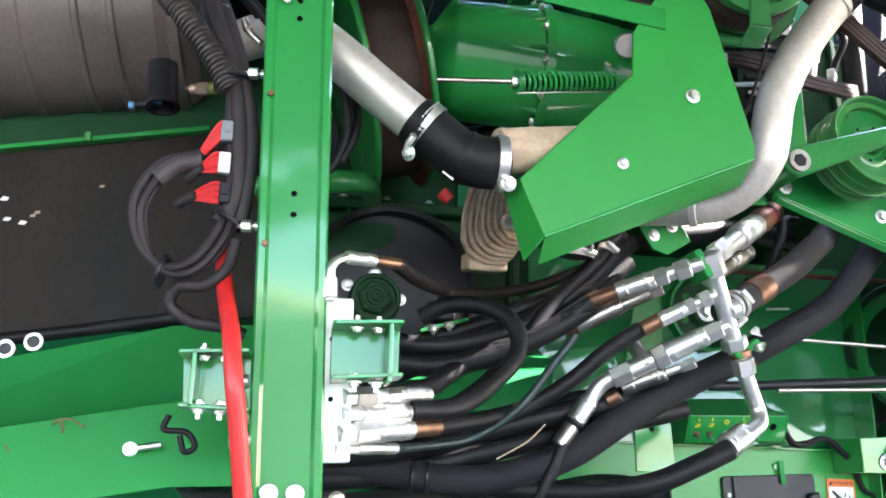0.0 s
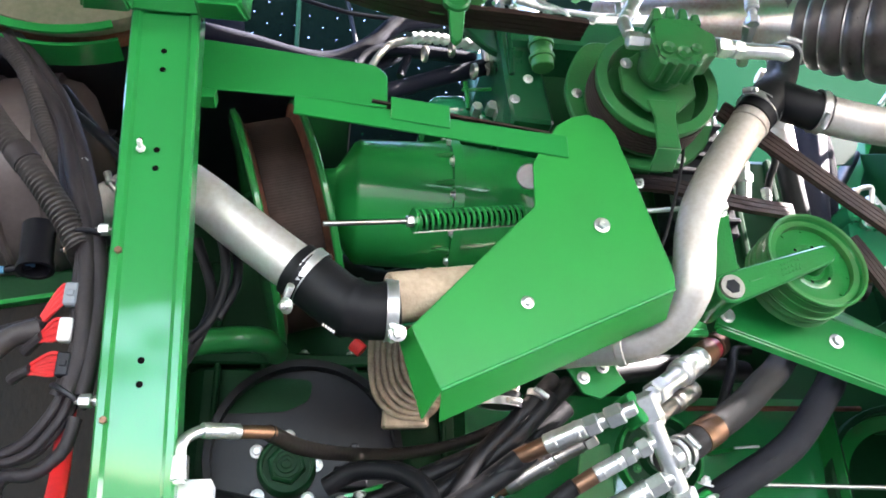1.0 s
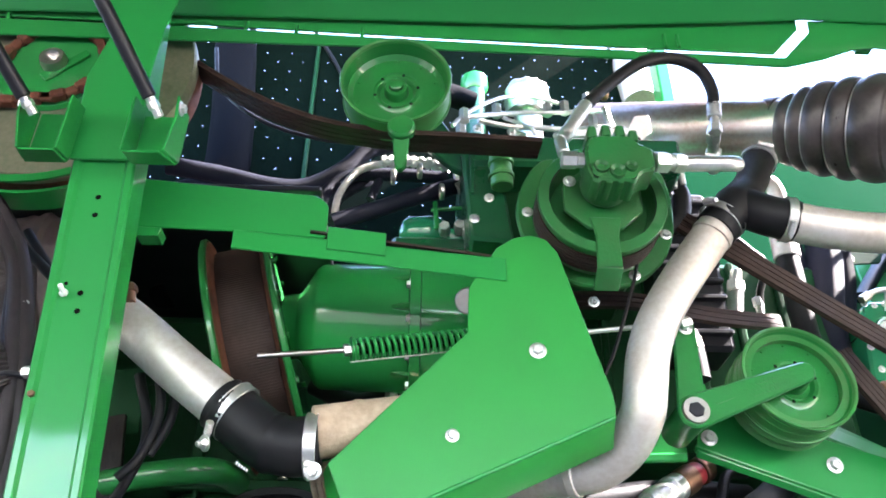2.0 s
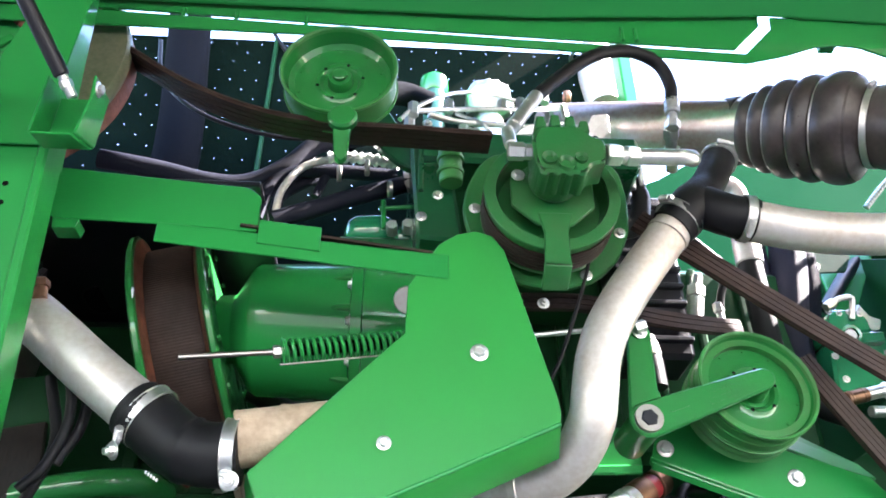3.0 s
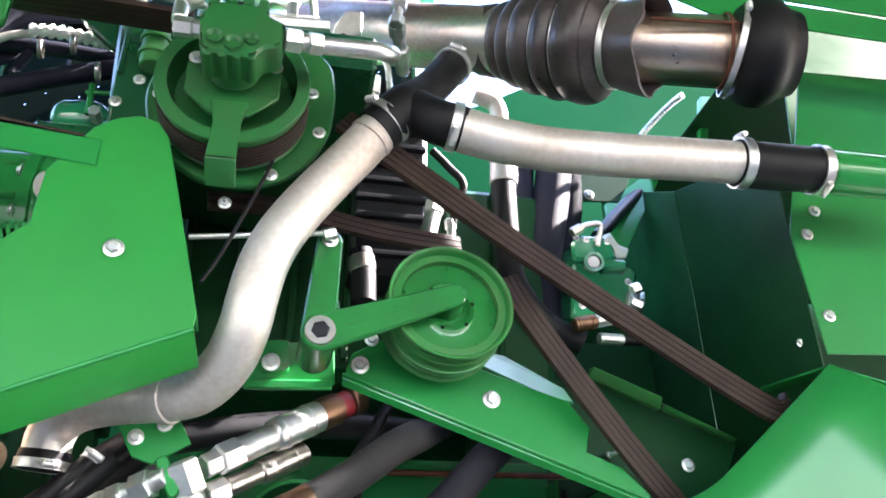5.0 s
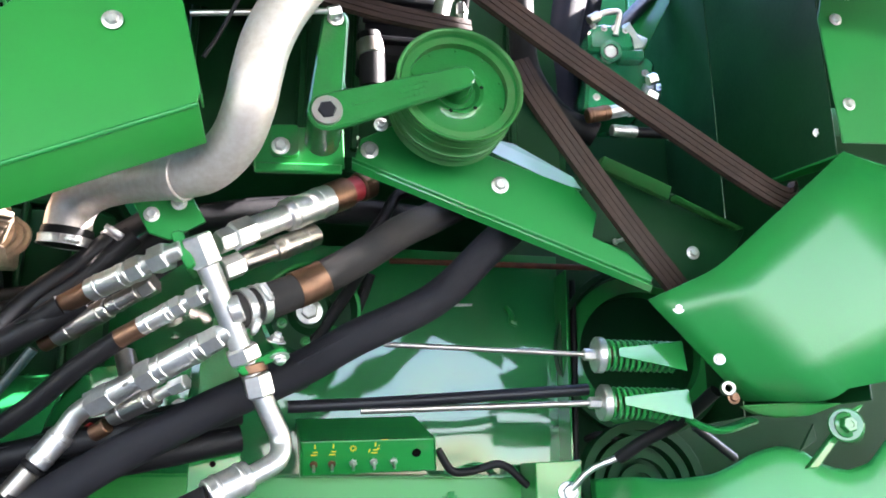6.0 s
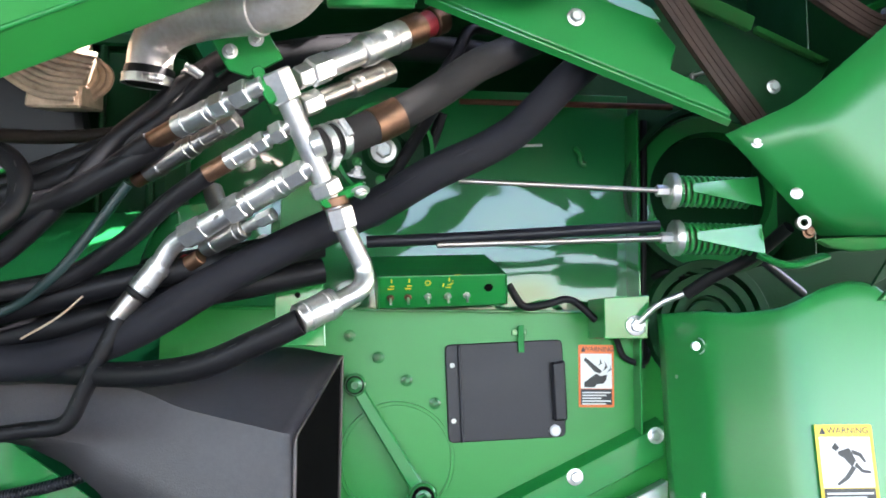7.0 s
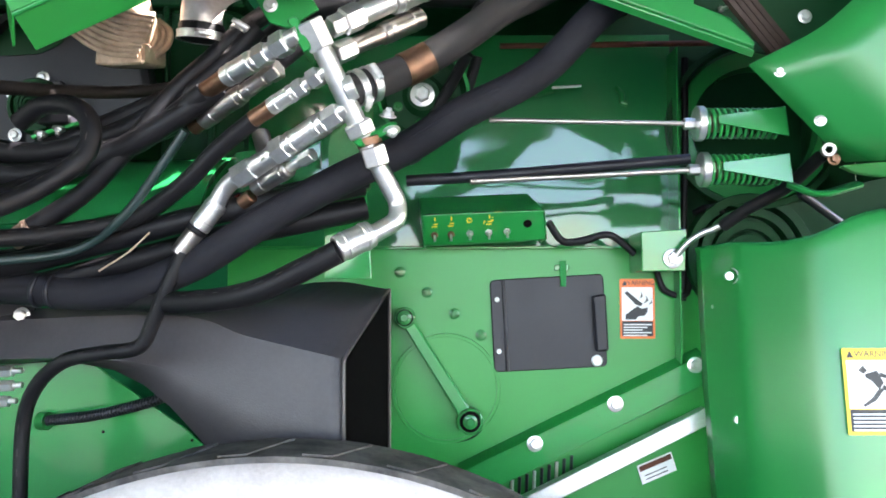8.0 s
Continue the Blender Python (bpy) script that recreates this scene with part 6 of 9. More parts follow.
fall = [((0.25, 0.74), (0.33, 0.80), (0.40, 0.74), (0.33, 0.70)), ((0.36, 0.70), (0.56, 0.74), (0.66, 0.60), (0.58, 0.52), (0.46, 0.62), (0.36, 0.66)),
        ((0.58, 0.54), (0.44, 0.42), (0.28, 0.34), (0.32, 0.32), (0.50, 0.39), (0.66, 0.52)), ((0.60, 0.72), (0.76, 0.68), (0.84, 0.58), (0.80, 0.57), (0.72, 0.64), (0.60, 0.67)), ((0.62, 0.54), (0.74, 0.46), (0.90, 0.45), (0.90, 0.48), (0.76, 0.50), (0.66, 0.58))]
warning_label((1.717, 1.548, 1.565), 0.098, 0.14, YELLOW, (1, 0, 0), fall, "yellow and white warning label on the curved cover", 0.13)
th = thing("name_plate", (1.508, 1.939, 1.433), "small white maker's plate with a dark heading", "label")
o, r_, u_ = Vector((1.475, 1.940, 1.394)), Vector((1, 0, 0.42)).normalized(), Vector((-0.3, 0, 1)).normalized()
part("backing", plate(mk(), [o, o + r_ * 0.078, o + r_ * 0.078 + u_ * 0.04, o + u_ * 0.04], (0, -0.0008, 0), 0), WHITE, th)
part("heading", plate(mk(), [o + u_ * 0.026 + r_ * 0.003, o + u_ * 0.026 + r_ * 0.075, o + u_ * 0.037 + r_ * 0.075, o + u_ * 0.037 + r_ * 0.003], (0, -0.0014, 0), 0), RUST, th)
for k in range(2):
    part("text_bar", plate(mk(), [o + u_ * (0.006 + 0.008 * k) + r_ * 0.01, o + u_ * (0.006 + 0.008 * k) + r_ * 0.06, o + u_ * (0.008 + 0.008 * k) + r_ * 0.06, o + u_ * (0.008 + 0.008 * k) + r_ * 0.01], (0, -0.0014, 0), 0), INK, th)

# ---- crank arm, studs and the sloping lower rail ----
th = thing("crank_arm", (1.04, 1.90, 1.52), "green forged crank arm with bolted ends", "arm")
a, b = Vector((0.979, 1.905, 1.744)), Vector((1.114, 1.905, 1.531))
part("bar", plate(mk(), ext(a, b, 0.012, 0.014), (0, 0.014, 0), 0.003), GREEN, th)
for p, r in ((a, 0.022), (b, 0.027)):
    part("boss", cyl(mk(), p + Vector((0, -0.008, 0)), p + Vector((0, 0.02, 0)), r, 28, 0.003), GREEN_CAST, th)
    part("black_ring", ring(mk(), p + Vector((0, -0.008, 0)), (0, 1, 0), 0.012, r * 0.8, 0.003, 28), HOLE, th)
    bolt(th, p + Vector((0, -0.009, 0)), (0, -1, 0), 0.010, GREEN_CAST)
# black plate in place of the shade in the recess
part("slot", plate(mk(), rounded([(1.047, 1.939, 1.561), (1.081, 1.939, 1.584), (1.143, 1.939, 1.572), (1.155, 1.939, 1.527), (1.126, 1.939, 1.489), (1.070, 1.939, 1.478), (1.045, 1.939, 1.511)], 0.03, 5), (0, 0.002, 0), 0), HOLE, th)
th = thing("cover_disc", (1.080, 1.935, 1.595), "shallow round green cover under the crank", "cover")
c_ = Vector((1.064, 1.938, 1.595))
part("disc", cyl(mk(), c_, c_ + Vector((0, 0.003, 0)), 0.108, 64, 0.001), GREEN_GUARD, th)
part("rolled_rim", ring(mk(), c_ + Vector((0, 0.001, 0)), (0, 1, 0), 0.108, 0.115, 0.006, 64), GREEN_GUARD, th)
th = thing("panel_studs", (1.023, 1.940, 1.798), "green painted studs in a row on the panel", "stud")
for p in ((0.967, 1.938, 1.839), (1.025, 1.938, 1.796), (1.082, 1.938, 1.751), (1.138, 1.938, 1.706)):
    bolt(th, p, (0, -1, 0), 0.008, GREEN_CAST, True, 0.012, "stud")
th = thing("lower_rail", (1.35, 1.89, 1.45), "green folded sloping rail with plated bolts", "rail")
A, B = Vector((1.088, 1.900, 1.426)), Vector((1.593, 1.895, 1.668))
dn = Vector((0, 0, -0.062))
part("face", plate(mk(), [A, B, B + dn, A + dn * 1.1], (0, 0.005, 0), 0.002), GREEN, th)
part("upper_lip", plate(mk(), [A, B, B + Vector((0, 0.045, 0.012)), A + Vector((0, 0.045, 0.012))], (0, 0, -0.004), 0.001), GREEN, th)
bolt(th, (1.575, 1.893, 1.647), (0, -1, 0), 0.011)
bolt(th, (1.411, 1.895, 1.568), (0, -1, 0), 0.011)
bolt(th, (1.246, 1.897, 1.487), (0, -1, 0), 0.011)
part("hole", cyl(mk(), (1.376, 1.898, 1.547), (1.376, 1.903, 1.546), 0.0055), HOLE, th)
for k in range(9):
    p = Vector((1.200, 1.930, 1.400)).lerp(Vector((1.324, 1.930, 1.450)), k / 8)
    bm = cyl(mk(), p + Vector((0, 0, -0.035)), p + Vector((0.002, 0, 0.006)), 0.0035, 8)
    solid("brush_bristle", bm, PLASTIC if k % 3 else ZINC, "dark seal strip bristle under the rail", "bristle", "bristle strip")
bm = plate(mk(), [(1.166, 1.860, 1.361), (1.586, 1.860, 1.565), (1.585, 1.860, 1.528), (1.256, 1.860, 1.366)], (0, 0.03, 0), 0.002)
solid("edge_strip", bm, STRIP, "bright galvanised steel strip, sloping", "strip")
# ---- rod-end box and link at the panel's right ----
th = thing("link_bracket", (1.50, 1.83, 1.84), "green square bracket box carrying a link", "bracket")
q0 = [Vector(p) for p in ((1.453, 1.830, 1.916), (1.544, 1.830, 1.922), (1.540, 1.830, 1.838), (1.454, 1.830, 1.837))]
part("box", plate(mk(), q0, (0, 0.11, 0), 0.002), GREEN, th)
bolt(th, (1.515, 1.828, 1.863), (0, -1, 0), 0.013)
th = thing("control_link", (1.56, 1.78, 1.93), "steel link rod with a black boot", "rod")
part("rod_end", sweep(mk(), fillet([(1.518, 1.820, 1.867), (1.547, 1.800, 1.904), (1.598, 1.780, 1.925)], 0.03), 0.0062, 14), ZINC, th)
part("boot", sweep(mk(), spline([(1.598, 1.780, 1.923), (1.635, 1.740, 1.954), (1.684, 1.690, 1.986), (1.717, 1.620, 2.032)], 6), 0.0115, 14), RUBBER, th)
part("joint", ring(mk(), (1.674, 1.500, 2.022), (0.3, 1, 0), 0.006, 0.0115, 0.014, 24), STEEL, th)
bolt(th, (1.682, 1.500, 2.008), (0, -1, 0), 0.007, BRASS)
for ctrl in ([(1.595, 1.950, 1.965), (1.617, 1.930, 1.975), (1.652, 1.930, 1.966), (1.672, 1.950, 1.948)], [(1.508, 1.930, 1.841), (1.525, 1.930, 1.800), (1.566, 1.930, 1.789), (1.580, 1.940, 1.824), (1.575, 1.950, 1.894)]):
    hose("wire_loom", ctrl, 0.0065, "black wire loom behind the bracket", "cable")
hose("wire_loom", [(1.581, 1.950, 2.300), (1.576, 1.940, 2.129), (1.570, 1.940, 1.940), (1.566, 1.940, 1.777)], 0.007, "black wire loom along the panel edge", "cable")
# drum and discs between spring rods and cover
th = thing("rear_drum", (1.66, 1.95, 2.2), "green drum edge behind the springs, darkened for shade", "drum")
part("rim", ring(mk(), (1.72, 1.93, 2.15), (0.15, 1, 0), 0.17, 0.182, 0.04, 64), GREEN_SHADED, th)
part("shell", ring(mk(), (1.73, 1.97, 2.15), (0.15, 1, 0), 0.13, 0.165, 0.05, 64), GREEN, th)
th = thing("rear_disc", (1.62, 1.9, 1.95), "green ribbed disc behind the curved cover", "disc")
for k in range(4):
    part("ring", ring(mk(), (1.70, 1.93, 1.87), (0, 1, 0), 0.03 + 0.028 * k, 0.048 + 0.028 * k, 0.014 + 0.01 * k, 48), GREEN_SHADED, th)
bm = sweep(mk(), spline([(1.659, 1.620, 1.983), (1.704, 1.600, 1.964), (1.778, 1.620, 1.982)], 6), 0.016, 12, True, 0.4)
solid("spring_leaf", bm, GREEN_SATIN, "pale green curved strip under the shield", "strip")
bm = cyl(mk(), (1.714, 1.700, 1.977), (1.813, 1.750, 1.925), 0.008, 12)
solid("cross_rod", bm, PLASTIC, "dark thin rod under the shield", "rod")
th = thing("pivot_lever", (1.873, 1.500, 1.962), "green cast lever with a round pivot", "lever")
part("pivot", cyl(mk(), (1.842, 1.460, 1.966), (1.887, 1.520, 1.965), 0.026, 28), GREEN_CAST, th)
bolt(th, (1.840, 1.458, 1.966), (0, -1, 0), 0.013, GREEN_CAST)
part("arm", plate(mk(), [(1.867, 1.480, 1.987), (1.894, 1.480, 2.000), (1.801, 1.480, 1.901), (1.782, 1.480, 1.901)], (0, 0.012, 0), 0.002), GREEN_CAST, th)
part("blade", plate(mk(), [(1.882, 1.600, 1.978), (1.883, 1.600, 1.949), (1.849, 1.600, 1.930)], (0, 0.006, 0), 0.001), GREEN_SHADED, th)

# ---- black funnel duct ----
th = thing("funnel_duct", (0.6, 1.7, 1.4), "dusty grey-black moulded rubber funnel duct", "duct")
bm = mk()
shell = [
    [Vector((0.956, 1.790, 1.803)), Vector((0.807, 1.830, 1.817)), Vector((0.516, 1.830, 1.767)), Vector((-0.069, 1.860, 1.773))],
    [Vector((0.930, 1.720, 1.753)), Vector((0.726, 1.735, 1.760)), Vector((0.523, 1.760, 1.777)), Vector((-0.040, 1.820, 1.751))],
    [Vector((0.888, 1.625, 1.682)), Vector((0.715, 1.660, 1.719)), Vector((0.536, 1.715, 1.756)), Vector((-0.026, 1.800, 1.730))],
    [Vector((0.890, 1.615, 1.564)), Vector((0.711, 1.640, 1.599)), Vector((0.493, 1.690, 1.673)), Vector((-0.017, 1.790, 1.665))],
    [Vector((0.892, 1.605, 1.433)), Vector((0.745, 1.630, 1.436)), Vector((0.455, 1.710, 1.656)), Vector((-0.036, 1.820, 1.635))],
]
grid = [[bm.verts.new(p) for p in spline(row, 6)] for row in shell]
for r1, r2 in zip(grid, grid[1:]):
    for k in range(len(r1) - 1):
        bm.faces.new((r1[k], r1[k + 1], r2[k + 1], r2[k]))
ob = part("funnel_skin", bm, FUNNEL, th, angle=25)
so = ob.modifiers.new("thick", "SOLIDIFY")
so.thickness = 0.004
so.offset = -1
# mouth wall is black to stand for the shade inside the duct
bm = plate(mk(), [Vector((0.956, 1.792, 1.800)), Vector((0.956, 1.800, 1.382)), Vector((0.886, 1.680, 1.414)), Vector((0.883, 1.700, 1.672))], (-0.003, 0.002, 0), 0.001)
part("mouth_wall", bm, HOLE, th, "inside wall of the duct mouth, coloured black for its shade")
bm = sweep(mk(), fillet([(0.892, 1.603, 1.434), (0.889, 1.622, 1.681), (0.956, 1.788, 1.804), (0.956, 1.795, 1.383)], 0.006), 0.003, 8)
part("mouth_rim", bm, DUCT_RUBBER, th)
bolt(th, (0.254, 1.770, 1.753), (0, -1, 0), 0.011)
bm = plate(mk(), [(-0.065, 1.860, 1.659), (0.347, 1.860, 1.658), (0.543, 1.860, 1.523), (0.715, 1.860, 1.366), (-0.055, 1.860, 1.367)], (0, 0.005, 0))
th = thing("body_panel", (0.339, 1.860, 1.523), "bright green lower panel under the duct", "panel")
part("sheet", bm, GREEN, th)
for p in ((0.376, 1.858, 1.518), (0.555, 1.858, 1.501), (0.234, 1.858, 1.659)):
    part("bolt_hole", cyl(mk(), p, Vector(p) + Vector((0, 0.004, 0)), 0.003, 12), HOLE, th)
th = thing("conduit", (0.386, 1.800, 1.566), "black corrugated conduit entering a grommet", "conduit")
part("tube", ribbed([(0.279, 1.830, 1.545), (0.382, 1.810, 1.559), (0.490, 1.800, 1.585), (0.550, 1.800, 1.609)], 0.011), PLASTIC, th)
part("grommet", ring(mk(), (0.264, 1.845, 1.542), (1, -0.3, 0), 0.010, 0.018, 0.02), GREEN_CAST, th)
bm = plate(mk(), [(0.139, 1.780, 1.785), (0.271, 1.780, 1.785), (0.284, 1.780, 1.665), (0.143, 1.780, 1.644)], (0, 0.004, 0))
solid("duct_bracket", bm, PLASTIC, "black bracket plate behind the duct", "bracket")
th = thing("tap_block", (0.312, 1.620, 1.641), "plated drain taps beside the duct", "tap")
for k in range(3):
    fitting(th, (0.282, 1.620, 1.660) if k == 0 else ((0.282, 1.620, 1.636) if k == 1 else (0.283, 1.620, 1.610)), (0.335, 1.620, 1.664) if k == 0 else ((0.336, 1.620, 1.639) if k == 1 else (0.327, 1.620, 1.612)), [("tap", 0.0, 0.7, 0.010, "hex", ZINC), ("spout", 0.7, 1.0, 0.005, "round", ZINC)])

# ---- tyre close below ----
th = thing("tyre", (0.86, 1.45, 0.0), "rear tyre with a pale dusty sidewall beside the machine", "tyre")
R_ = 0.785
CT = (0.82, 1.33, R_)
lathe(bm := mk(), [(0.03, R_ - 0.32), (0.0, R_ - 0.2), (0.004, R_ - 0.10), (0.018, R_ - 0.045), (0.034, R_ - 0.022), (0.05, R_ - 0.014), (0.05, R_ - 0.03), (0.05, R_ - 0.32), (0.03, R_ - 0.32)], CT, (0, 1, 0), 128)
part("sidewall", bm, DUSTED, th, "sidewall coated with pale dried dust")
lathe(bm := mk(), [(0.051, R_ - 0.32), (0.051, R_ - 0.005), (0.09, R_ - 0.004), (0.20, R_ - 0.006), (0.25, R_ - 0.05), (0.25, R_ - 0.32), (0.051, R_ - 0.32)], CT, (0, 1, 0), 128)
part("casing", bm, DUST_TYRE, th)
for k in range(40):
    t0 = 2 * math.pi * k / 40 + 0.05
    pts = []
    for s_, dy in ((0.0, 0.058), (0.055, 0.058), (0.115, 0.18), (0.06, 0.18)):
        pts.append((t0 + s_, dy))
    bm = mk()
    lo_ = [bm.verts.new((CT[0] + math.sin(t) * (R_ - 0.03), CT[1] + dy, CT[2] + math.cos(t) * (R_ - 0.03))) for t, dy in pts]
    hi_ = [bm.verts.new((CT[0] + math.sin(t) * (R_ - 0.002), CT[1] + dy + 0.004, CT[2] + math.cos(t) * (R_ - 0.002))) for t, dy in pts]
    bm.faces.new(lo_), bm.faces.new(hi_)
    for i in range(4):
        bm.faces.new((lo_[i], lo_[(i + 1) % 4], hi_[(i + 1) % 4], hi_[i]))
    part("tread_lug", bm, DUST_TYRE, th)
lathe(bm := mk(), [(0.06, 0), (0.06, R_ - 0.315), (0.24, R_ - 0.315), (0.24, 0)], CT, (0, 1, 0), 64)
part("rim", bm, YELLOW, th)


# ---- cross bar between the post and the pulleys ----
th = thing("cross_bar", (0.4, 1.25, 2.60), "bright green folded cross bar with a belt channel", "bar")
part("plate", plate(mk(), rounded([(0.121, 1.235, 2.719), (0.422, 1.235, 2.691), (0.442, 1.235, 2.673), (0.442, 1.235, 2.607), (0.297, 1.235, 2.618), (0.136, 1.235, 2.623)], 0.008), (0, 0.005, 0), 0.0015), GREEN, th)
a, b = Vector((0.297, 1.225, 2.614)), Vector((0.728, 1.225, 2.571))
dz = Vector((0, 0, -0.034))
part("channel_face", plate(mk(), [a, b, b + dz * 1.2, a + dz], (0, 0.004, 0), 0.0015), GREEN, th)
part("channel_top", plate(mk(), [a, b, b + Vector((0, 0.05, 0)), a + Vector((0, 0.05, 0))], (0, 0, -0.003), 0.001), GREEN, th)
c, d = Vector((0.446, 1.222, 2.622)), Vector((0.539, 1.222, 2.611))
part("clip", plate(mk(), [c, d, d + Vector((0, 0, -0.042)), c + Vector((0, 0, -0.042))], (0, 0.004, 0), 0.001), GREEN, th)
part("lip", plate(mk(), [(0.140, 1.235, 2.623), (0.180, 1.235, 2.621), (0.177, 1.235, 2.606), (0.143, 1.235, 2.605)], (0, 0.03, 0), 0.001), GREEN, th)
part("belt_strip", ribbon(mk(), [a + Vector((0.12, 0.02, 0.004)), b + Vector((0, 0.02, 0.004))], (0, 1, 0), 0.03, 0.004), BELT, th, "dark belt lying in the channel")

# ---- spring tensioner above the guard ----
th = thing("spring_tensioner", (0.49, 1.30, 2.44), "green coil spring on a bare steel rod", "tensioner")
s0, s1 = Vector((0.349, 1.284, 2.423)), Vector((0.489, 1.300, 2.444))
sd = (Vector((0.677, 1.335, 2.484)) - s1)
part("rod", cyl(mk(), s0, s1, 0.0042, 14), STEEL, th)
part("nut", hexa(mk(), s1 - sd.normalized() * 0.012, s1, 0.0095), ZINC, th)
part("washer", cyl(mk(), s1, s1 + sd.normalized() * 0.003, 0.021, 24), GREEN, th)
part("spring", coil(s1 + sd.normalized() * 0.003, sd, 0.0155, 0.0032, 19, sd.length), GREEN_SATIN, th, "green coil spring")
# core is black for the shade between the coils
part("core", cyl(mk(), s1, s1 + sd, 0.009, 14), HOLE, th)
part("guide_strip", cyl(mk(), s1 + Vector((0, 0, -0.021)), s1 + sd + Vector((0, 0, -0.019)), 0.0015, 8), STEEL, th)

# ---- gearbox housing ----
th = thing("gearbox_housing", (0.5, 1.56, 2.55), "glossy green cast bell housing with ribs and bolts", "gearbox")
o_ = Vector((0.337, 1.531, 2.60))
lathe(bm := mk(), [(0.0, 0.0), (0.0, 0.053), (0.004, 0.059), (0.030, 0.062), (0.036, 0.066), (0.066, 0.112), (0.076, 0.118), (0.20, 0.121), (0.238, 0.122), (0.240, 0.130), (0.258, 0.131), (0.260, 0.122), (0.36, 0.112), (0.44, 0.10), (0.44, 0)], o_, (1, 0.0, 0.0), 72)
part("bell", bm, GREEN, th)
for k in range(12):
    a = k * 0.5236 + 0.1
    rdir = Vector((0, math.cos(a), math.sin(a)))
    tdir = Vector((0, -math.sin(a), math.cos(a)))
    p = o_ + Vector((0.241, 0, 0))
    part("rib", plate(mk(), [p + rdir * 0.118, p + rdir * 0.130, p + Vector((-0.03, 0, 0)) + rdir * 0.122, p + Vector((-0.045, 0, 0)) + rdir * 0.118], tdir * 0.012, 0.003), GREEN_CAST, th)
    bolt(th, p + rdir * 0.125 + Vector((-0.001, 0, 0)) + tdir * 0.03, (-1, 0, 0), 0.007)

# ---- wide ribbed belt sheave ----
th = thing("belt_sheave", (0.28, 1.6, 2.4), "large green sheave carrying a wide ribbed belt", "sheave")
c_ = Vector((0.280, 1.622, 2.590))
ax_s = Vector((1, 0, 0.28)).normalized()
for x in (-0.064, 0.051):
    lathe(bm := mk(), [(0, 0.03), (0, 0.234), (0.003, 0.238), (0.010, 0.238), (0.013, 0.234), (0.013, 0.03), (0, 0.03)], c_ + ax_s * x, ax_s, 96)
    part("flange", bm, GREEN_CAST, th)
lathe(bm := mk(), [(-0.050, 0.15), (-0.050, 0.231), (-0.036, 0.180), (0.036, 0.180), (0.050, 0.231), (0.050, 0.15), (-0.050, 0.15)], c_, ax_s, 96)
part("rusty_side", bm, RUST, th, "rusty worn inner faces")
d, u, w = axes(ax_s)
bm = mk()
COGS = 250
rings = []
for k in range(COGS * 4):
    a = 2 * math.pi * k / (COGS * 4)
    r = 0.2065 if k % 4 < 2 else 0.2057
    e = u * math.cos(a) + w * math.sin(a)
    rings.append([bm.verts.new(c_ + d * x + e * q) for x, q in ((-0.040, r - 0.03), (-0.042, r - 0.001), (-0.040, r), (0.040, r), (0.042, r - 0.001), (0.040, r - 0.03))])
for a, b in zip(rings, rings[1:] + rings[:1]):
    for k in range(6):
        bm.faces.new((a[k], a[(k + 1) % 6], b[(k + 1) % 6], b[k]))
part("cogged_belt", bm, BELT, th, "wide brown-black cross-ribbed belt")
for k in range(16):
    a = 2 * math.pi * k / 16
    bolt(th, c_ + ax_s * 0.064 + (u * math.cos(a) + w * math.sin(a)) * 0.205, ax_s, 0.006, GREEN_CAST, False)

# ---- chain wheel up at the left ----
c_ = Vector((-0.085, 1.255, 2.985))
th = thing("chain_wheel", c_, "grey-green sheet disc with a rusty chain sprocket", "wheel")
DISC = mat("worn_bare_disc", (0.20, 0.19, 0.13), 0.42, 0.3, color2=(0.07, 0.10, 0.05), scale=7, amount=1.0, bump=0.1)
lathe(bm := mk(), [(0, 0), (0, 0.248), (0.006, 0.252), (0.025, 0.252), (0.025, 0)], c_, (0, 1, 0), 80)
part("disc", bm, DISC, th)
part("rusty_rim", ring(mk(), c_ + Vector((0, 0.045, 0)), (0, 1, 0), 0.22, 0.25, 0.04, 80), RUST, th)
arc = [c_ + Vector((math.cos(a) * 0.275, 0.03, math.sin(a) * 0.282)) for a in [radians(195 + 4.6 * k) for k in range(22)]]
part("rim_guard", ribbon(mk(), arc, (0, 1, 0), 0.05, 0.006), GREEN, th)
arc = [c_ + Vector((math.cos(a) * 0.262, -0.02, math.sin(a) * 0.274)) for a in [radians(195 + 4.6 * k) for k in range(22)]]
part("guard_lip", ribbon(mk(), arc, (math.cos(radians(240)), 0, math.sin(radians(240))), 0.014, 0.005), GREEN, th)
lathe(bm := mk(), [(0, 0), (0, 0.10), (-0.004, 0.106), (0.004, 0.11), (0.004, 0)], c_ + Vector((0.0, -0.006, 0)), (0, 1, 0), 48)
part("hub_plate", bm, GREEN_SATIN, th)
lathe(bm := mk(), [(0, 0.0), (-0.02, 0.014), (-0.02, 0.021), (-0.01, 0.024), (0, 0.024)], c_ + Vector((0.0, -0.008, 0)), (0, 1, 0), 24)
part("bearing", bm, STEEL, th)
for k in range(24):
    a = k * 0.2618 + 0.6
    if math.sin(a) < -0.3 and math.cos(a) < -0.15:
        continue
    p = c_ + Vector((0.088 * math.cos(a), -0.014, 0.088 * math.sin(a)))
    m_ = Matrix.Translation(p) @ Matrix.Rotation(-a - math.pi / 2, 4, "Y")
    part("chain_link", box(mk(), (-0.013, -0.006 - 0.004 * (k % 2), -0.009), (0.013, 0.006 + 0.004 * (k % 2), 0.009), m_, 0.003), RUST, th)
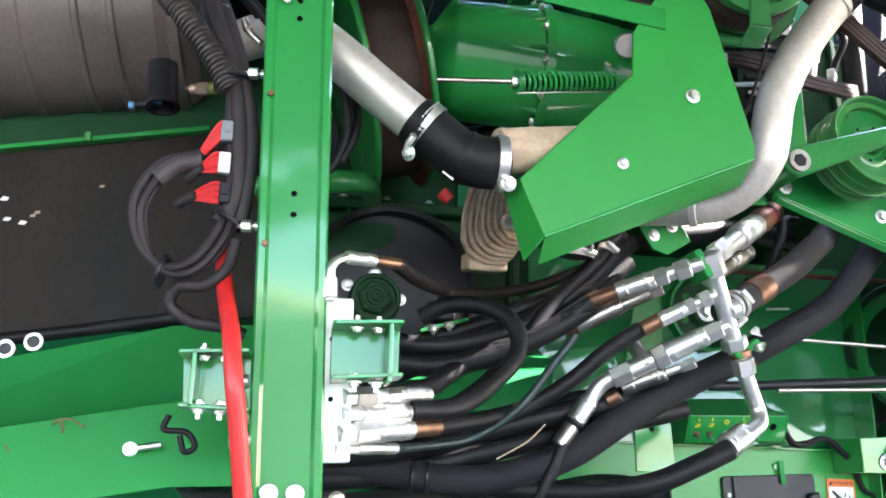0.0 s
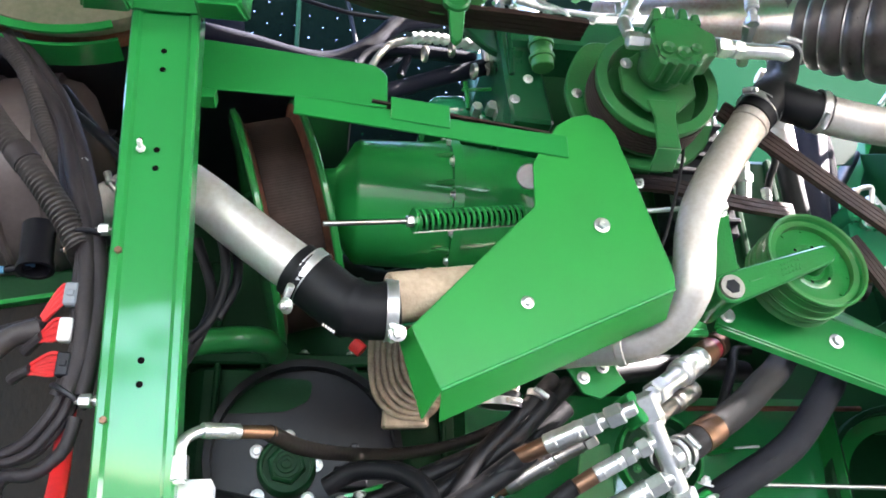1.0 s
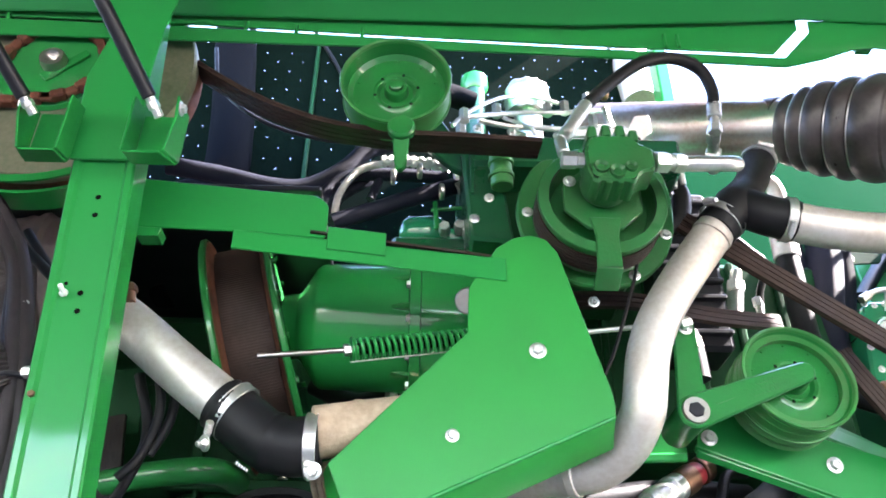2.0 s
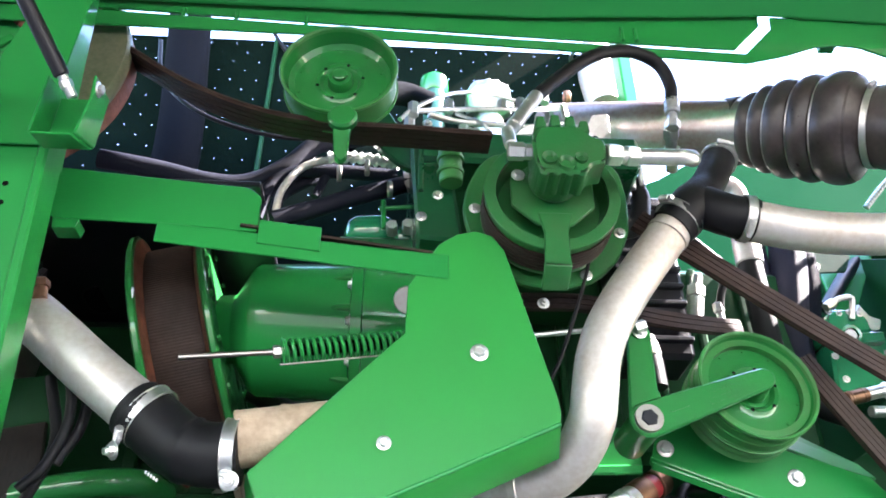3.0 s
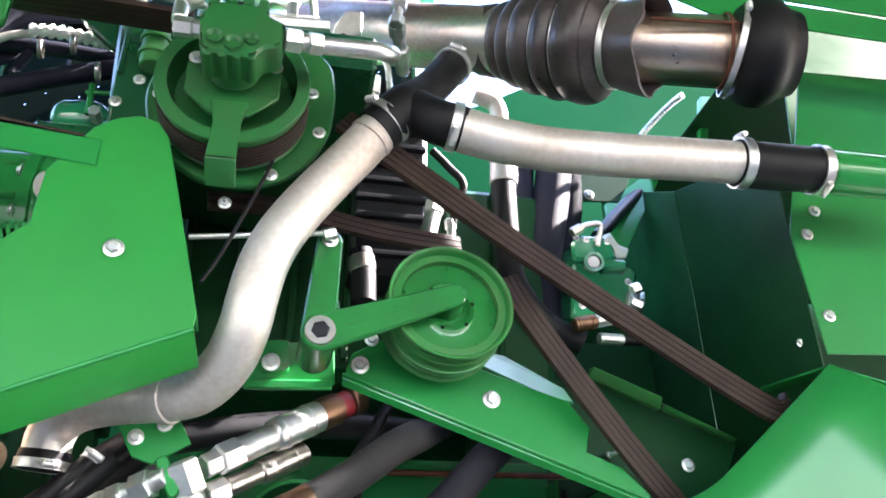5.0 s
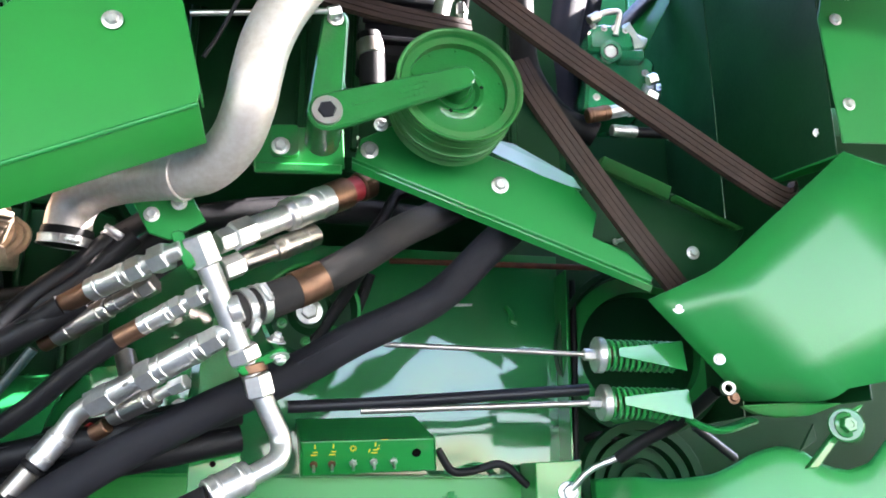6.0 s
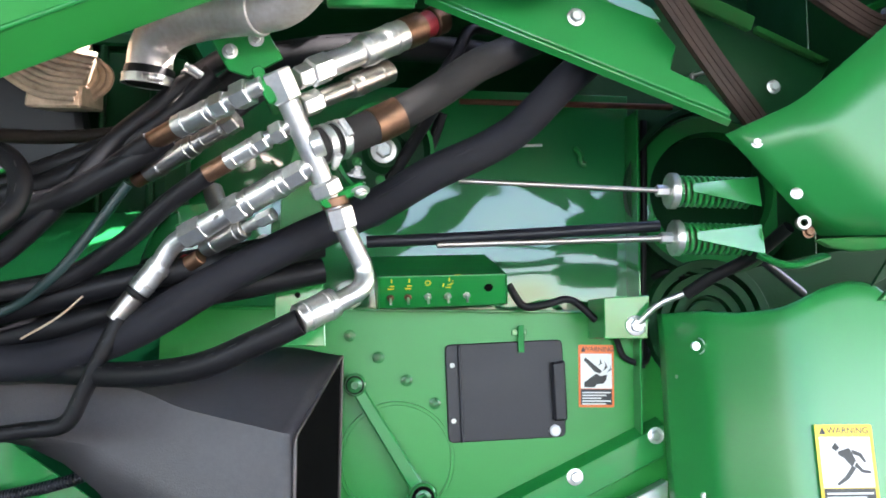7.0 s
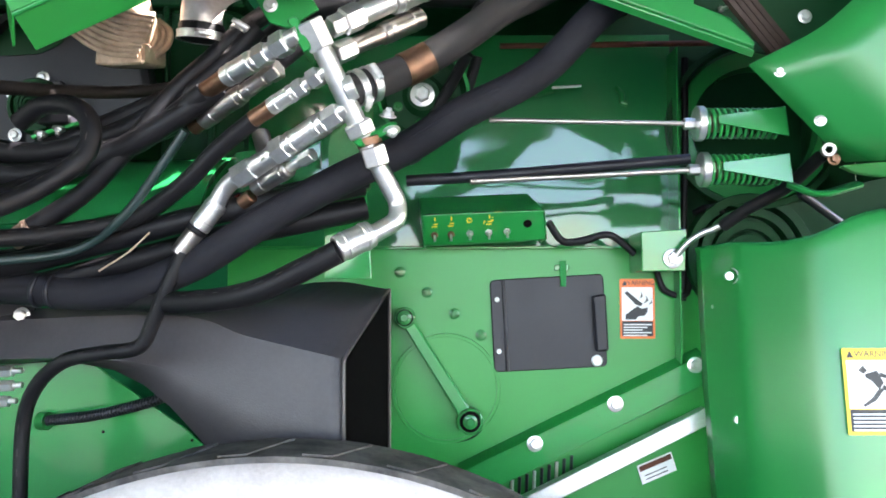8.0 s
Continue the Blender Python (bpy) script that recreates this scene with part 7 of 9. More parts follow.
for k in range(16):
    p = c_ + Vector((0.01 - 0.0215 * k, -0.014, -0.088 - 0.004 * k))
    part("chain_link", box(mk(), (-0.013, -0.006 - 0.004 * (k % 2), -0.009), (0.013, 0.006 + 0.004 * (k % 2), 0.009), Matrix.Translation(p), 0.003), RUST, th)
part("spoke", plate(mk(), [c_ + Vector(q) for q in ((-0.02, -0.012, -0.03), (0.05, -0.012, 0.035), (0.06, -0.012, 0.022), (-0.005, -0.012, -0.045))], (0, 0.006, 0), 0.001), GREEN, th)

# ---- black air cleaner canister ----
th = thing("air_cleaner", (-0.4, 1.62, 2.4), "large dusty black plastic air cleaner canister", "air cleaner")
o_, d_ = Vector((-0.95, 1.64, 2.552)), Vector((1, 0.0, 0.165))
prof = [(0, 0), (0, 0.17), (0.02, 0.19)]
for k, x in enumerate((0.05, 0.14, 0.24, 0.33, 0.40, 0.49, 0.56, 0.66, 0.72, 0.79)):
    h = 0.0025 + 0.0015 * (k % 3)
    prof += [(x, 0.192), (x + 0.004, 0.192 + h), (x + 0.012, 0.192 + h), (x + 0.016, 0.1915)]
prof += [(0.82, 0.190), (0.825, 0.197), (0.84, 0.197), (0.845, 0.185), (0.87, 0.175), (0.885, 0.15), (0.885, 0)]
lathe(bm := mk(), prof, o_, d_, 56)
CLEANER = mat("dusty_cleaner_plastic", (0.095, 0.072, 0.068), 0.36, color2=(0.17, 0.134, 0.126), scale=8, amount=0.8, bump=0.15, bump_scale=300)
part("canister", bm, CLEANER, th)
n0 = Vector((-0.112, 1.460, 2.485))
bm = lathe(mk(), [(0, 0.0), (0, 0.026), (0.07, 0.026), (0.075, 0.029), (0.085, 0.029), (0.085, 0.022), (0.06, 0.02), (0.06, 0)], n0, (0.12, -0.1, -1), 28)
part("drain_spout", bm, PLASTIC, th)
fitting(th, (-0.012, 1.420, 2.433), (-0.065, 1.440, 2.434), [("olive_body", 0.0, 0.25, 0.011, "round", OLIVE), ("brass_nut", 0.25, 0.62, 0.0115, "hex", PALE_BRASS), ("brass_body", 0.62, 0.85, 0.0085, "round", PALE_BRASS), ("tip", 0.85, 1.0, 0.005, "round", PLASTIC)])
bm = lathe(mk(), [(0, 0), (0, 0.055), (0.05, 0.055), (0.055, 0.045), (0.08, 0.045), (0.08, 0)], (-0.143, 1.750, 2.862), (0.3, -1, -0.2), 32)
part("rear_port", bm, PLASTIC, th)

th = thing("sensor_plug", (-0.138, 1.46, 2.407), "small black plug with pale blue ends", "plug")
part("body", cyl(mk(), (-0.156, 1.46, 2.403), (-0.112, 1.46, 2.413), 0.006, 14, 0.001), PLASTIC, th)
part("blue_end", cyl(mk(), Vector((-0.156, 1.46, 2.403)) + Vector((-0.004, -0.002, 0)), Vector((-0.156, 1.46, 2.403)) + Vector((0.006, -0.002, 0)), 0.0066, 14, 0.001), BLUE, th)
part("blue_end", box(mk(), Vector((-0.112, 1.46, 2.413)) + Vector((-0.008, -0.007, -0.003)), Vector((-0.112, 1.46, 2.413)) + Vector((0.006, 0.0, 0.003)), None, 0.001), BLUE, th)

# ---- wiring on the left of the post ----
th = thing("wire_harness", (0.059, 1.200, 2.208), "bundle of black taped wires along the post", "harness")
for k, (dx, dy, r) in enumerate(((0, 0, 0.0115), (0.016, 0.008, 0.0125), (-0.012, 0.012, 0.010), (0.006, 0.022, 0.012))):
    off = Vector((dx, dy, 0))
    part("strand", sweep(mk(), spline([Vector(q) + off * (0.6 + 0.4 * (i % 2)) for i, q in enumerate(((-0.150, 1.270, 2.720), (-0.085, 1.255, 2.630), (-0.031, 1.240, 2.547), (0.012, 1.210, 2.426), (0.045, 1.190, 2.337), (0.057, 1.185, 2.251), (0.063, 1.185, 2.178), (0.052, 1.190, 2.129)))], 8), r, 12), TAPED, th)
for p, ax in (((0.048, 1.195, 2.340), (0.05, 0, 1)), ((0.055, 1.195, 2.127), (0.5, 0, 0.8))):
    d, u, w = axes(ax)
    part("cable_tie", ring(mk(), p, ax, 0.021, 0.026, 0.006, 20), PLASTIC, th)
for p in ((0.066, 1.170, 2.344), (0.077, 1.170, 2.117)):
    p = Vector(p)
    part("standoff", cyl(mk(), p + Vector((-0.010, 0.010, 0)), p + Vector((0.03, 0.004, 0)), 0.0035, 12), STEEL, th)
    part("standoff_nut", hexa(mk(), p + Vector((-0.004, 0.008, 0)), p + Vector((0.010, 0.006, 0)), 0.0085), ZINC, th, "plated cable clamp nut")
    part("standoff_collar", cyl(mk(), p + Vector((0.013, 0.006, 0)), p + Vector((0.018, 0.006, 0)), 0.0065, 14), ZINC, th)
th = thing("corrugated_conduit", (-0.036, 1.200, 2.433), "black corrugated wiring conduit", "conduit")
part("tube", ribbed([(-0.330, 1.280, 2.790), (-0.250, 1.245, 2.700), (-0.176, 1.220, 2.613), (-0.101, 1.200, 2.510), (-0.034, 1.190, 2.427), (0.013, 1.190, 2.365), (0.041, 1.190, 2.319)], 0.0185, 0.0075, 0.2), CONDUIT, th)
part("tape_patch", sweep(mk(), [(-0.066, 1.194, 2.467), (-0.048, 1.192, 2.445)], 0.0195, 16), TAPED, th)
th = thing("corrugated_conduit", (-0.028, 1.240, 2.488), "black corrugated wiring conduit", "conduit")
part("tube", ribbed([(-0.290, 1.330, 2.830), (-0.200, 1.290, 2.750), (-0.112, 1.260, 2.655), (-0.057, 1.250, 2.541), (-0.012, 1.240, 2.461), (0.027, 1.220, 2.374)], 0.0145, 0.006, 0.2), CONDUIT, th)
for k, (c0, src, plug) in enumerate(((Vector((0.036, 1.175, 2.253)), Vector((0.008, 1.190, 2.220)), GREY_PLUG), (Vector((0.037, 1.175, 2.206)), Vector((0.012, 1.190, 2.199)), WHITE), (Vector((0.042, 1.175, 2.162)), Vector((0.006, 1.190, 2.158)), PLASTIC))):
    th = thing("wire_connector", c0, ("red wires fanning into a grey connector", "red wires fanning into a white connector", "red wires fanning into a black connector")[k], "connector", "red wire connectors")
    part("plug", box(mk(), c0 + Vector((-0.003, 0.0, -0.015)), c0 + Vector((0.013, 0.014, 0.015)), None, 0.002), plug, th)
    part("plug_latch", box(mk(), c0 + Vector((0.001, -0.003, -0.004)), c0 + Vector((0.010, 0.001, 0.004)), None, 0.001), plug, th)
    for j in range(7):
        f = (j - 3) / 3.0
        e = c0 + Vector((-0.003, 0.004 + 0.002 * (j % 2), 0.0135 * f))
        q = src + Vector((0.003 * (j % 2), 0.002 * (j % 3), 0.0055 * f))
        part("red_wire", sweep(mk(), spline([e, e.lerp(q, 0.3) + Vector((0, -0.002, 0.0025 * f + 0.001)), e.lerp(q, 0.7) + Vector((0, -0.001, 0.001 * f + 0.001)), q], 5), 0.0024, 8), RED, th)
    d = (src - c0).normalized()
    part("tape_sleeve", sweep(mk(), spline([src - d * 0.003, src + d * 0.016 + Vector((0, 0.004, -0.003)), src + d * 0.026 + Vector((0, 0.008, -0.006))], 5), 0.0072, 10), TAPED, th)
th = thing("looped_harness", (-0.029, 1.200, 2.124), "looped coil of black taped cable", "harness")
for k in range(4):
    off = Vector((0.005 * k - 0.007, 0.009 * (k % 2), -0.0045 * k + 0.006 + 0.004 * (k % 2)))
    part("strand", sweep(mk(), spline([Vector(q) + off for q in ((0.011, 1.200, 2.217), (-0.039, 1.200, 2.197), (-0.066, 1.200, 2.144), (-0.053, 1.200, 2.085), (-0.018, 1.200, 2.053), (0.020, 1.200, 2.066), (0.049, 1.200, 2.113), (0.059, 1.200, 2.160))], 8), (0.0066, 0.0048, 0.0058, 0.0036)[k], 10), TAPED, th)
part("cable_tie", ring(mk(), (-0.026, 1.200, 2.052), (1, 0, -0.3), 0.02, 0.024, 0.007, 20), PLASTIC, th)
part("taped_tail", ribbed([(0.066, 1.200, 2.102), (0.058, 1.200, 2.064), (0.031, 1.200, 2.037), (-0.004, 1.210, 2.034), (-0.013, 1.220, 2.011), (0.017, 1.220, 1.990), (0.058, 1.220, 1.985), (0.090, 1.220, 1.975)], 0.0085, 0.009, 0.05), TAPED, th)
part("tape_wrap", sweep(mk(), spline([(0.010, 1.196, 2.213), (-0.023, 1.198, 2.202), (-0.046, 1.200, 2.180)], 6), 0.0135, 12), CONDUIT, th, "dusty grey cloth tape")
bm = plate(mk(), [(-0.028, 1.236, 2.522), (-0.014, 1.236, 2.524), (-0.004, 1.236, 2.485)], (0, 0.002, 0), 0)
solid("tie_tail", bm, ALU, "pale cut metal tab beside the conduits", "tab")
th = thing("pipe_stub", (0.050, 1.24, 2.449), "dull grey bent stub behind the post", "fitting")
part("tube", sweep(mk(), spline([(0.041, 1.24, 2.466), (0.047, 1.24, 2.452), (0.056, 1.24, 2.440), (0.070, 1.24, 2.428)], 5), 0.0055, 12), STEEL, th)
part("collar", ring(mk(), (0.047, 1.24, 2.452), (0.5, 0, -0.8), 0.005, 0.0075, 0.008, 16), STEEL, th)
bolt(thing("clip_screw", (0.014, 1.222, 2.470), "small plated screw on the wire bundle", "screw"), (0.014, 1.222, 2.470), (0.2, -1, 0.1), 0.0055)
hose("red_hose", [(0.043, 1.240, 2.124), (0.056, 1.210, 2.041), (0.075, 1.140, 1.972), (0.087, 1.120, 1.905), (0.097, 1.130, 1.845), (0.119, 1.160, 1.699)], 0.0115, "bright red battery cable sleeve", "cable", RED)
hose("black_cable", [(-0.072, 1.300, 2.627), (-0.012, 1.280, 2.572), (0.042, 1.270, 2.521), (0.079, 1.270, 2.480)], 0.0085, "black cable passing behind the post", "cable")
hose("black_cable", [(-0.064, 1.300, 2.650), (-0.001, 1.290, 2.570), (0.058, 1.290, 2.505)], 0.0075, "black cable passing behind the post", "cable")
for k, q in enumerate(([(0.165, 1.300, 2.456), (0.200, 1.300, 2.400), (0.211, 1.310, 2.337), (0.196, 1.310, 2.275), (0.169, 1.310, 2.241)], [(0.166, 1.320, 2.442), (0.218, 1.320, 2.392), (0.226, 1.320, 2.334), (0.204, 1.320, 2.279)])):
    hose("black_cable", q, 0.0075, "black cable hanging behind the post", "cable")
hose("black_cable", [(0.143, 1.350, 2.189), (0.178, 1.330, 2.249), (0.192, 1.330, 2.317), (0.162, 1.330, 2.409)], 0.008, "black cable hanging behind the post", "cable")

# ---- dark matting and green floor at the left ----
bm = plate(mk(), [(-0.684, 1.620, 2.307), (0.046, 1.620, 2.456), (0.095, 1.620, 2.079), (-0.612, 1.620, 1.968)], (0, 0.012, 0))
solid("insulation_mat", bm, MATTING, "dusty black insulation mat with stains", "mat")
part_th = thing("mat_trim", (-0.213, 1.600, 2.396), "green edge strip above the mat", "trim", kind="structure")
part("strip", plate(mk(), [(-0.674, 1.600, 2.307), (-0.042, 1.600, 2.441), (-0.041, 1.600, 2.432), (-0.673, 1.600, 2.299)], (0, 0.02, 0), 0.001), GREEN, part_th)
part("trim_clip", box(mk(), (-0.262, 1.590, 2.383), (-0.250, 1.602, 2.402), None, 0.002), GREEN_DUSTY, part_th)
bm = sweep(mk(), spline([(-0.519, 1.600, 1.979), (-0.258, 1.600, 2.023), (-0.043, 1.600, 2.066)], 6), 0.012, 12)
solid("mat_edge_hose", bm, RUBBER, "black edging hose under the mat", "hose")
for k, p in enumerate(((-0.319, 1.550, 1.985), (-0.277, 1.550, 1.999))):
    th = thing("round_plug", p, "small round clear-edged plug below the mat", "plug", "round plugs")
    part("ring", ring(mk(), p, (0, 1, 0), 0.010, 0.016, 0.004, 24), STEEL, th)
    part("disc", cyl(mk(), p, Vector(p) + Vector((0, 0.004, 0)), 0.010, 20), PLASTIC, th)
bm = plate(mk(), [(-0.470, 1.360, 1.891), (-0.031, 1.400, 2.015), (0.089, 1.400, 2.023), (0.094, 1.520, 1.905), (-0.521, 1.500, 1.810)], (0, 0.004, -0.003))
solid("sloping_sheet", bm, GREEN_SATIN, "dark side of a green sloping floor sheet", "panel")
bm = plate(mk(), [(-0.452, 1.360, 1.809), (0.098, 1.400, 1.921), (0.120, 1.360, 1.779), (-0.006, 1.360, 1.774), (-0.429, 1.360, 1.700)], (0, 0.004, 0))
ledge = thing("lower_ledge", (-0.1, 1.37, 1.16), "bright green lower ledge with scratches", "panel")
part("sheet", bm, GREEN, ledge)
part("support_leg", box(mk(), (-0.16, 1.375, 1.14), (-0.12, 1.66, 1.75), None, 0.003), GREEN_SHADED, ledge)
SCUFF = mat("scuffed_primer", (0.30, 0.10, 0.06), 0.7, color2=(0.1, 0.16, 0.06), scale=60, amount=0.9)
for q in ([(-0.176, 1.357, 1.855), (-0.165, 1.357, 1.863), (-0.148, 1.357, 1.862), (-0.131, 1.357, 1.852)], [(-0.168, 1.357, 1.863), (-0.160, 1.357, 1.852), (-0.162, 1.357, 1.844)], [(-0.234, 1.357, 1.825), (-0.227, 1.357, 1.816)]):
    part("scratch_mark", sweep(mk(), spline(q, 5), 0.0024, 6, True, 0.5), SCUFF, ledge, "reddish scuff through the paint")
bm = plate(mk(), [(-0.732, 1.660, 2.444), (0.052, 1.660, 2.569), (0.064, 1.660, 2.430), (-0.704, 1.660, 2.309)], (0, 0.004, 0))
solid("upper_sheet_strip", bm, GREEN_SHADED, "green sheet between canister and mat, darkened for shade", "panel")
th = thing("mat_specks", (-0.332, 1.610, 2.244), "pale torn foam specks on the insulation mat", "scrap")
for q in ((-0.387, 1.617, 2.266), (-0.377, 1.617, 2.228), (-0.335, 1.617, 2.238), (-0.328, 1.617, 2.245), (-0.350, 1.617, 2.223), (-0.224, 1.617, 2.305), (-0.150, 1.617, 2.278), (-0.108, 1.617, 2.350)):
    q = Vector(q)
    k = (q.x * 91 + q.z * 57) % 1.0
    part("speck", plate(mk(), [q + Vector((-0.004 - 0.004 * k, 0, -0.003)), q + Vector((0.004, 0, -0.002 - 0.002 * k)), q + Vector((0.005 + 0.003 * k, 0, 0.003)), q + Vector((-0.003, 0, 0.002 + 0.003 * k))], (0, -0.001, 0), 0), WHITE if k > 0.4 else BEIGE, th)
th = thing("spring_clip", (-0.059, 1.340, 1.825), "plated spring clip on the green ledge", "clip")
part("pin", cyl(mk(), (-0.068, 1.356, 1.825), (-0.024, 1.356, 1.832), 0.0045, 10), ZINC, th)
bolt(th, (-0.065, 1.352, 1.825), (0, -1, 0), 0.007, None, True)
hose("wire_tie_loop", [(-0.002, 1.250, 1.868), (-0.007, 1.250, 1.849), (0.022, 1.250, 1.846), (0.035, 1.250, 1.828), (0.022, 1.250, 1.821), (0.014, 1.250, 1.842)], 0.004, "black wire looped under the bracket", "cable")

# ---- bracket clamped across the post, with its white block ----
for s in (-1, 1):
    if s < 0:
        tl_, tr_, br2, bl2 = [Vector(p) for p in ((0.0145, 1.140, 1.941), (0.101, 1.140, 1.947), (0.106, 1.140, 1.868), (0.021, 1.140, 1.871))]
    else:
        tl_, tr_, br2, bl2 = [Vector(p) for p in ((0.203, 1.140, 1.989), (0.296, 1.140, 1.995), (0.297, 1.140, 1.921), (0.205, 1.140, 1.913))]
    th = thing("clamp_bracket", bl2, "green folded clamp bracket bolted beside the post", "bracket", "clamp brackets")
    inn = Vector((0, 0.055, 0))
    part("back", plate(mk(), [p + inn for p in (tl_, tr_, br2, bl2)], (0, 0.004, 0), 0.001), GREEN, th)
    part("top_flange", plate(mk(), rounded([tl_, tr_, tr_ + inn, tl_ + inn], 0.006, 3), (0, 0, -0.005), 0.001), GREEN, th)
    part("bottom_flange", plate(mk(), rounded([bl2, br2, br2 + inn, bl2 + inn], 0.006, 3), (0, 0, 0.005), 0.001), GREEN, th)
    xo = tl_.x + 0.018 if s < 0 else tr_.x - 0.020
    part("web", plate(mk(), [Vector((xo, tl_.y, tl_.z)), Vector((xo, tl_.y + 0.055, tl_.z)), Vector((xo, tl_.y + 0.055, bl2.z)), Vector((xo, tl_.y, bl2.z))], (0.006, 0, 0), 0.001), GREEN, th)
    for x in (0.35, 0.65):
        x_ = tl_.x + (tr_.x - tl_.x) * x
        bolt(th, (x_, tl_.y + 0.02, tl_.z), (0, 0, 1), 0.0065, None, True, 0.010)
        bolt(th, (x_, tl_.y + 0.02, bl2.z), (0, 0, -1), 0.0065, None, True, 0.012)
        bolt(th, (x_, tl_.y + 0.02, tl_.z - 0.005), (0, 0, -1), 0.006)
        bolt(th, (x_, tl_.y + 0.02, bl2.z + 0.005), (0, 0, 1), 0.006)
th = thing("port_block", (0.211, 1.150, 1.937), "white painted port block with plated couplings", "port block")
q0 = [Vector(p) for p in ((0.184, 1.198, 2.030), (0.231, 1.198, 2.031), (0.238, 1.198, 1.813), (0.192, 1.198, 1.811))]
part("block", plate(mk(), q0, (0, 0.05, 0), 0.002), WHITE, th)
for p in ((0.205, 1.195, 1.973), (0.208, 1.195, 1.893)):
    part("screw_hole", cyl(mk(), p, Vector(p) + Vector((0, 0.004, 0)), 0.0035, 12), HOLE, th)
fitting(th, (0.222, 1.200, 1.896), (0.372, 1.330, 1.919), [("adapter", 0.0, 0.12, 0.0125, "hex", ZINC), ("union_nut", 0.1, 0.3, 0.0145, "hex", STEEL), ("body", 0.28, 0.45, 0.010, "round", ZINC), ("swivel_nut", 0.42, 0.56, 0.0125, "hex", ZINC), ("ferrule", 0.54, 0.9, 0.0125, "groove", ZINC)])
fitting(th, (0.222, 1.200, 1.875), (0.373, 1.330, 1.892), [("adapter", 0.0, 0.2, 0.010, "round", ZINC), ("union_nut", 0.18, 0.4, 0.0135, "hex", ZINC), ("ferrule", 0.38, 0.75, 0.0135, "groove", ZINC), ("brass_sleeve", 0.74, 1.0, 0.0105, "groove", BRASS)])
fitting(th, (0.218, 1.200, 1.848), (0.376, 1.330, 1.871), [("adapter", 0.0, 0.15, 0.013, "hex", ZINC), ("union_nut", 0.14, 0.36, 0.0155, "hex", ZINC), ("ferrule", 0.34, 0.7, 0.015, "groove", ZINC), ("brass_sleeve", 0.7, 1.0, 0.0125, "groove", BRASS)])
fitting(th, (0.215, 1.200, 1.830), (0.327, 1.330, 1.838), [("adapter", 0.0, 0.3, 0.008, "hex", ZINC), ("ferrule", 0.3, 0.85, 0.0085, "groove", ZINC)])
for q in (((0.079, 1.190, 1.909), (0.101, 1.190, 1.911)), ((0.084, 1.190, 1.865), (0.103, 1.190, 1.867)), ((0.080, 1.190, 1.863), (0.105, 1.190, 1.865)), ((0.083, 1.190, 1.835), (0.111, 1.190, 1.837))):
    fitting(th, q[0], q[1], [("left_port", 0.0, 0.4, 0.011, "hex", ZINC), ("left_neck", 0.4, 1.0, 0.009, "round", ZINC)])
# riser with bent tube on top of the block
part("riser", sweep(mk(), fillet([(0.198, 1.170, 2.020), (0.195, 1.170, 2.070), (0.213, 1.180, 2.084), (0.252, 1.200, 2.090)], 0.02), 0.007, 14), ZINC, th)
part("riser_nut", hexa(mk(), (0.198, 1.170, 2.023), (0.196, 1.170, 2.052), 0.0105), ZINC, th)
fitting(th, (0.216, 1.180, 2.084), (0.299, 1.240, 2.096), [("ferrule", 0.0, 0.5, 0.0095, "groove", ZINC), ("copper_sleeve", 0.5, 1.0, 0.0085, "round", BRASS)])
hose("hydraulic_hose", [(0.291, 1.235, 2.095), (0.336, 1.320, 2.094), (0.407, 1.500, 2.123), (0.510, 1.640, 2.154), (0.628, 1.670, 2.183), (0.778, 1.690, 2.251)], 0.011, "thin black hose running behind the fittings", material=MATTING)

# ---- black disc with the green filter cap ----
th = thing("hub_plate", (0.32, 1.72, 2.10), "black round plate with a green hexagon cap", "plate")
c_ = Vector((0.335, 1.735, 2.165))
lathe(bm := mk(), [(0, 0), (0, 0.168), (0.004, 0.172), (0.02, 0.172), (0.02, 0)], c_, (0, 1, 0), 64)
part("disc", bm, PLASTIC, th)
part("rim", ring(mk(), c_ + Vector((0, -0.01, 0)), (0, 1, 0), 0.168, 0.182, 0.04, 64), RUBBER, th)
# slot and cap carry the shade behind the hoses in their green
part("green_slot", plate(mk(), rounded([Vector((x, 1.732, z)) for x, z in ((0.18, 2.245), (0.212, 2.296), (0.28, 2.316), (0.345, 2.312), (0.340, 2.272), (0.295, 2.25))], 0.015), (0, 0.002, 0), 0), GREEN_SHADED, th)
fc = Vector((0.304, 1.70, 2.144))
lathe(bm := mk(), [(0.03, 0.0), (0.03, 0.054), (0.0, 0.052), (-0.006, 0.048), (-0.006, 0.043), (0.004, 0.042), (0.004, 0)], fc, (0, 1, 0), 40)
part("cap_ring", bm, GREEN_SHADED, th)
part("hex_cap", hexa(mk(), fc + Vector((0, 0.006, 0)), fc + Vector((0, -0.014, 0)), 0.036), GREEN_SHADED, th)
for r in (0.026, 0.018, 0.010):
    part("cap_ridge", ring(mk(), fc + Vector((0, -0.016 - (0.026 - r) * 0.3, 0)), (0, 1, 0), r - 0.004, r, 0.006, 28), GREEN_SHADED, th)
for q in ((-0.056, 0.03), (0.053, 0.006), (0.0, 0.058), (0.04, -0.055), (-0.05, -0.05)):
    bolt(th, fc + Vector((q[0], 0.028, q[1])), (0, -1, 0), 0.0085)
th = thing("hose_bracket", (0.425, 1.55, 2.11), "small green plate with two hose clips", "bracket")
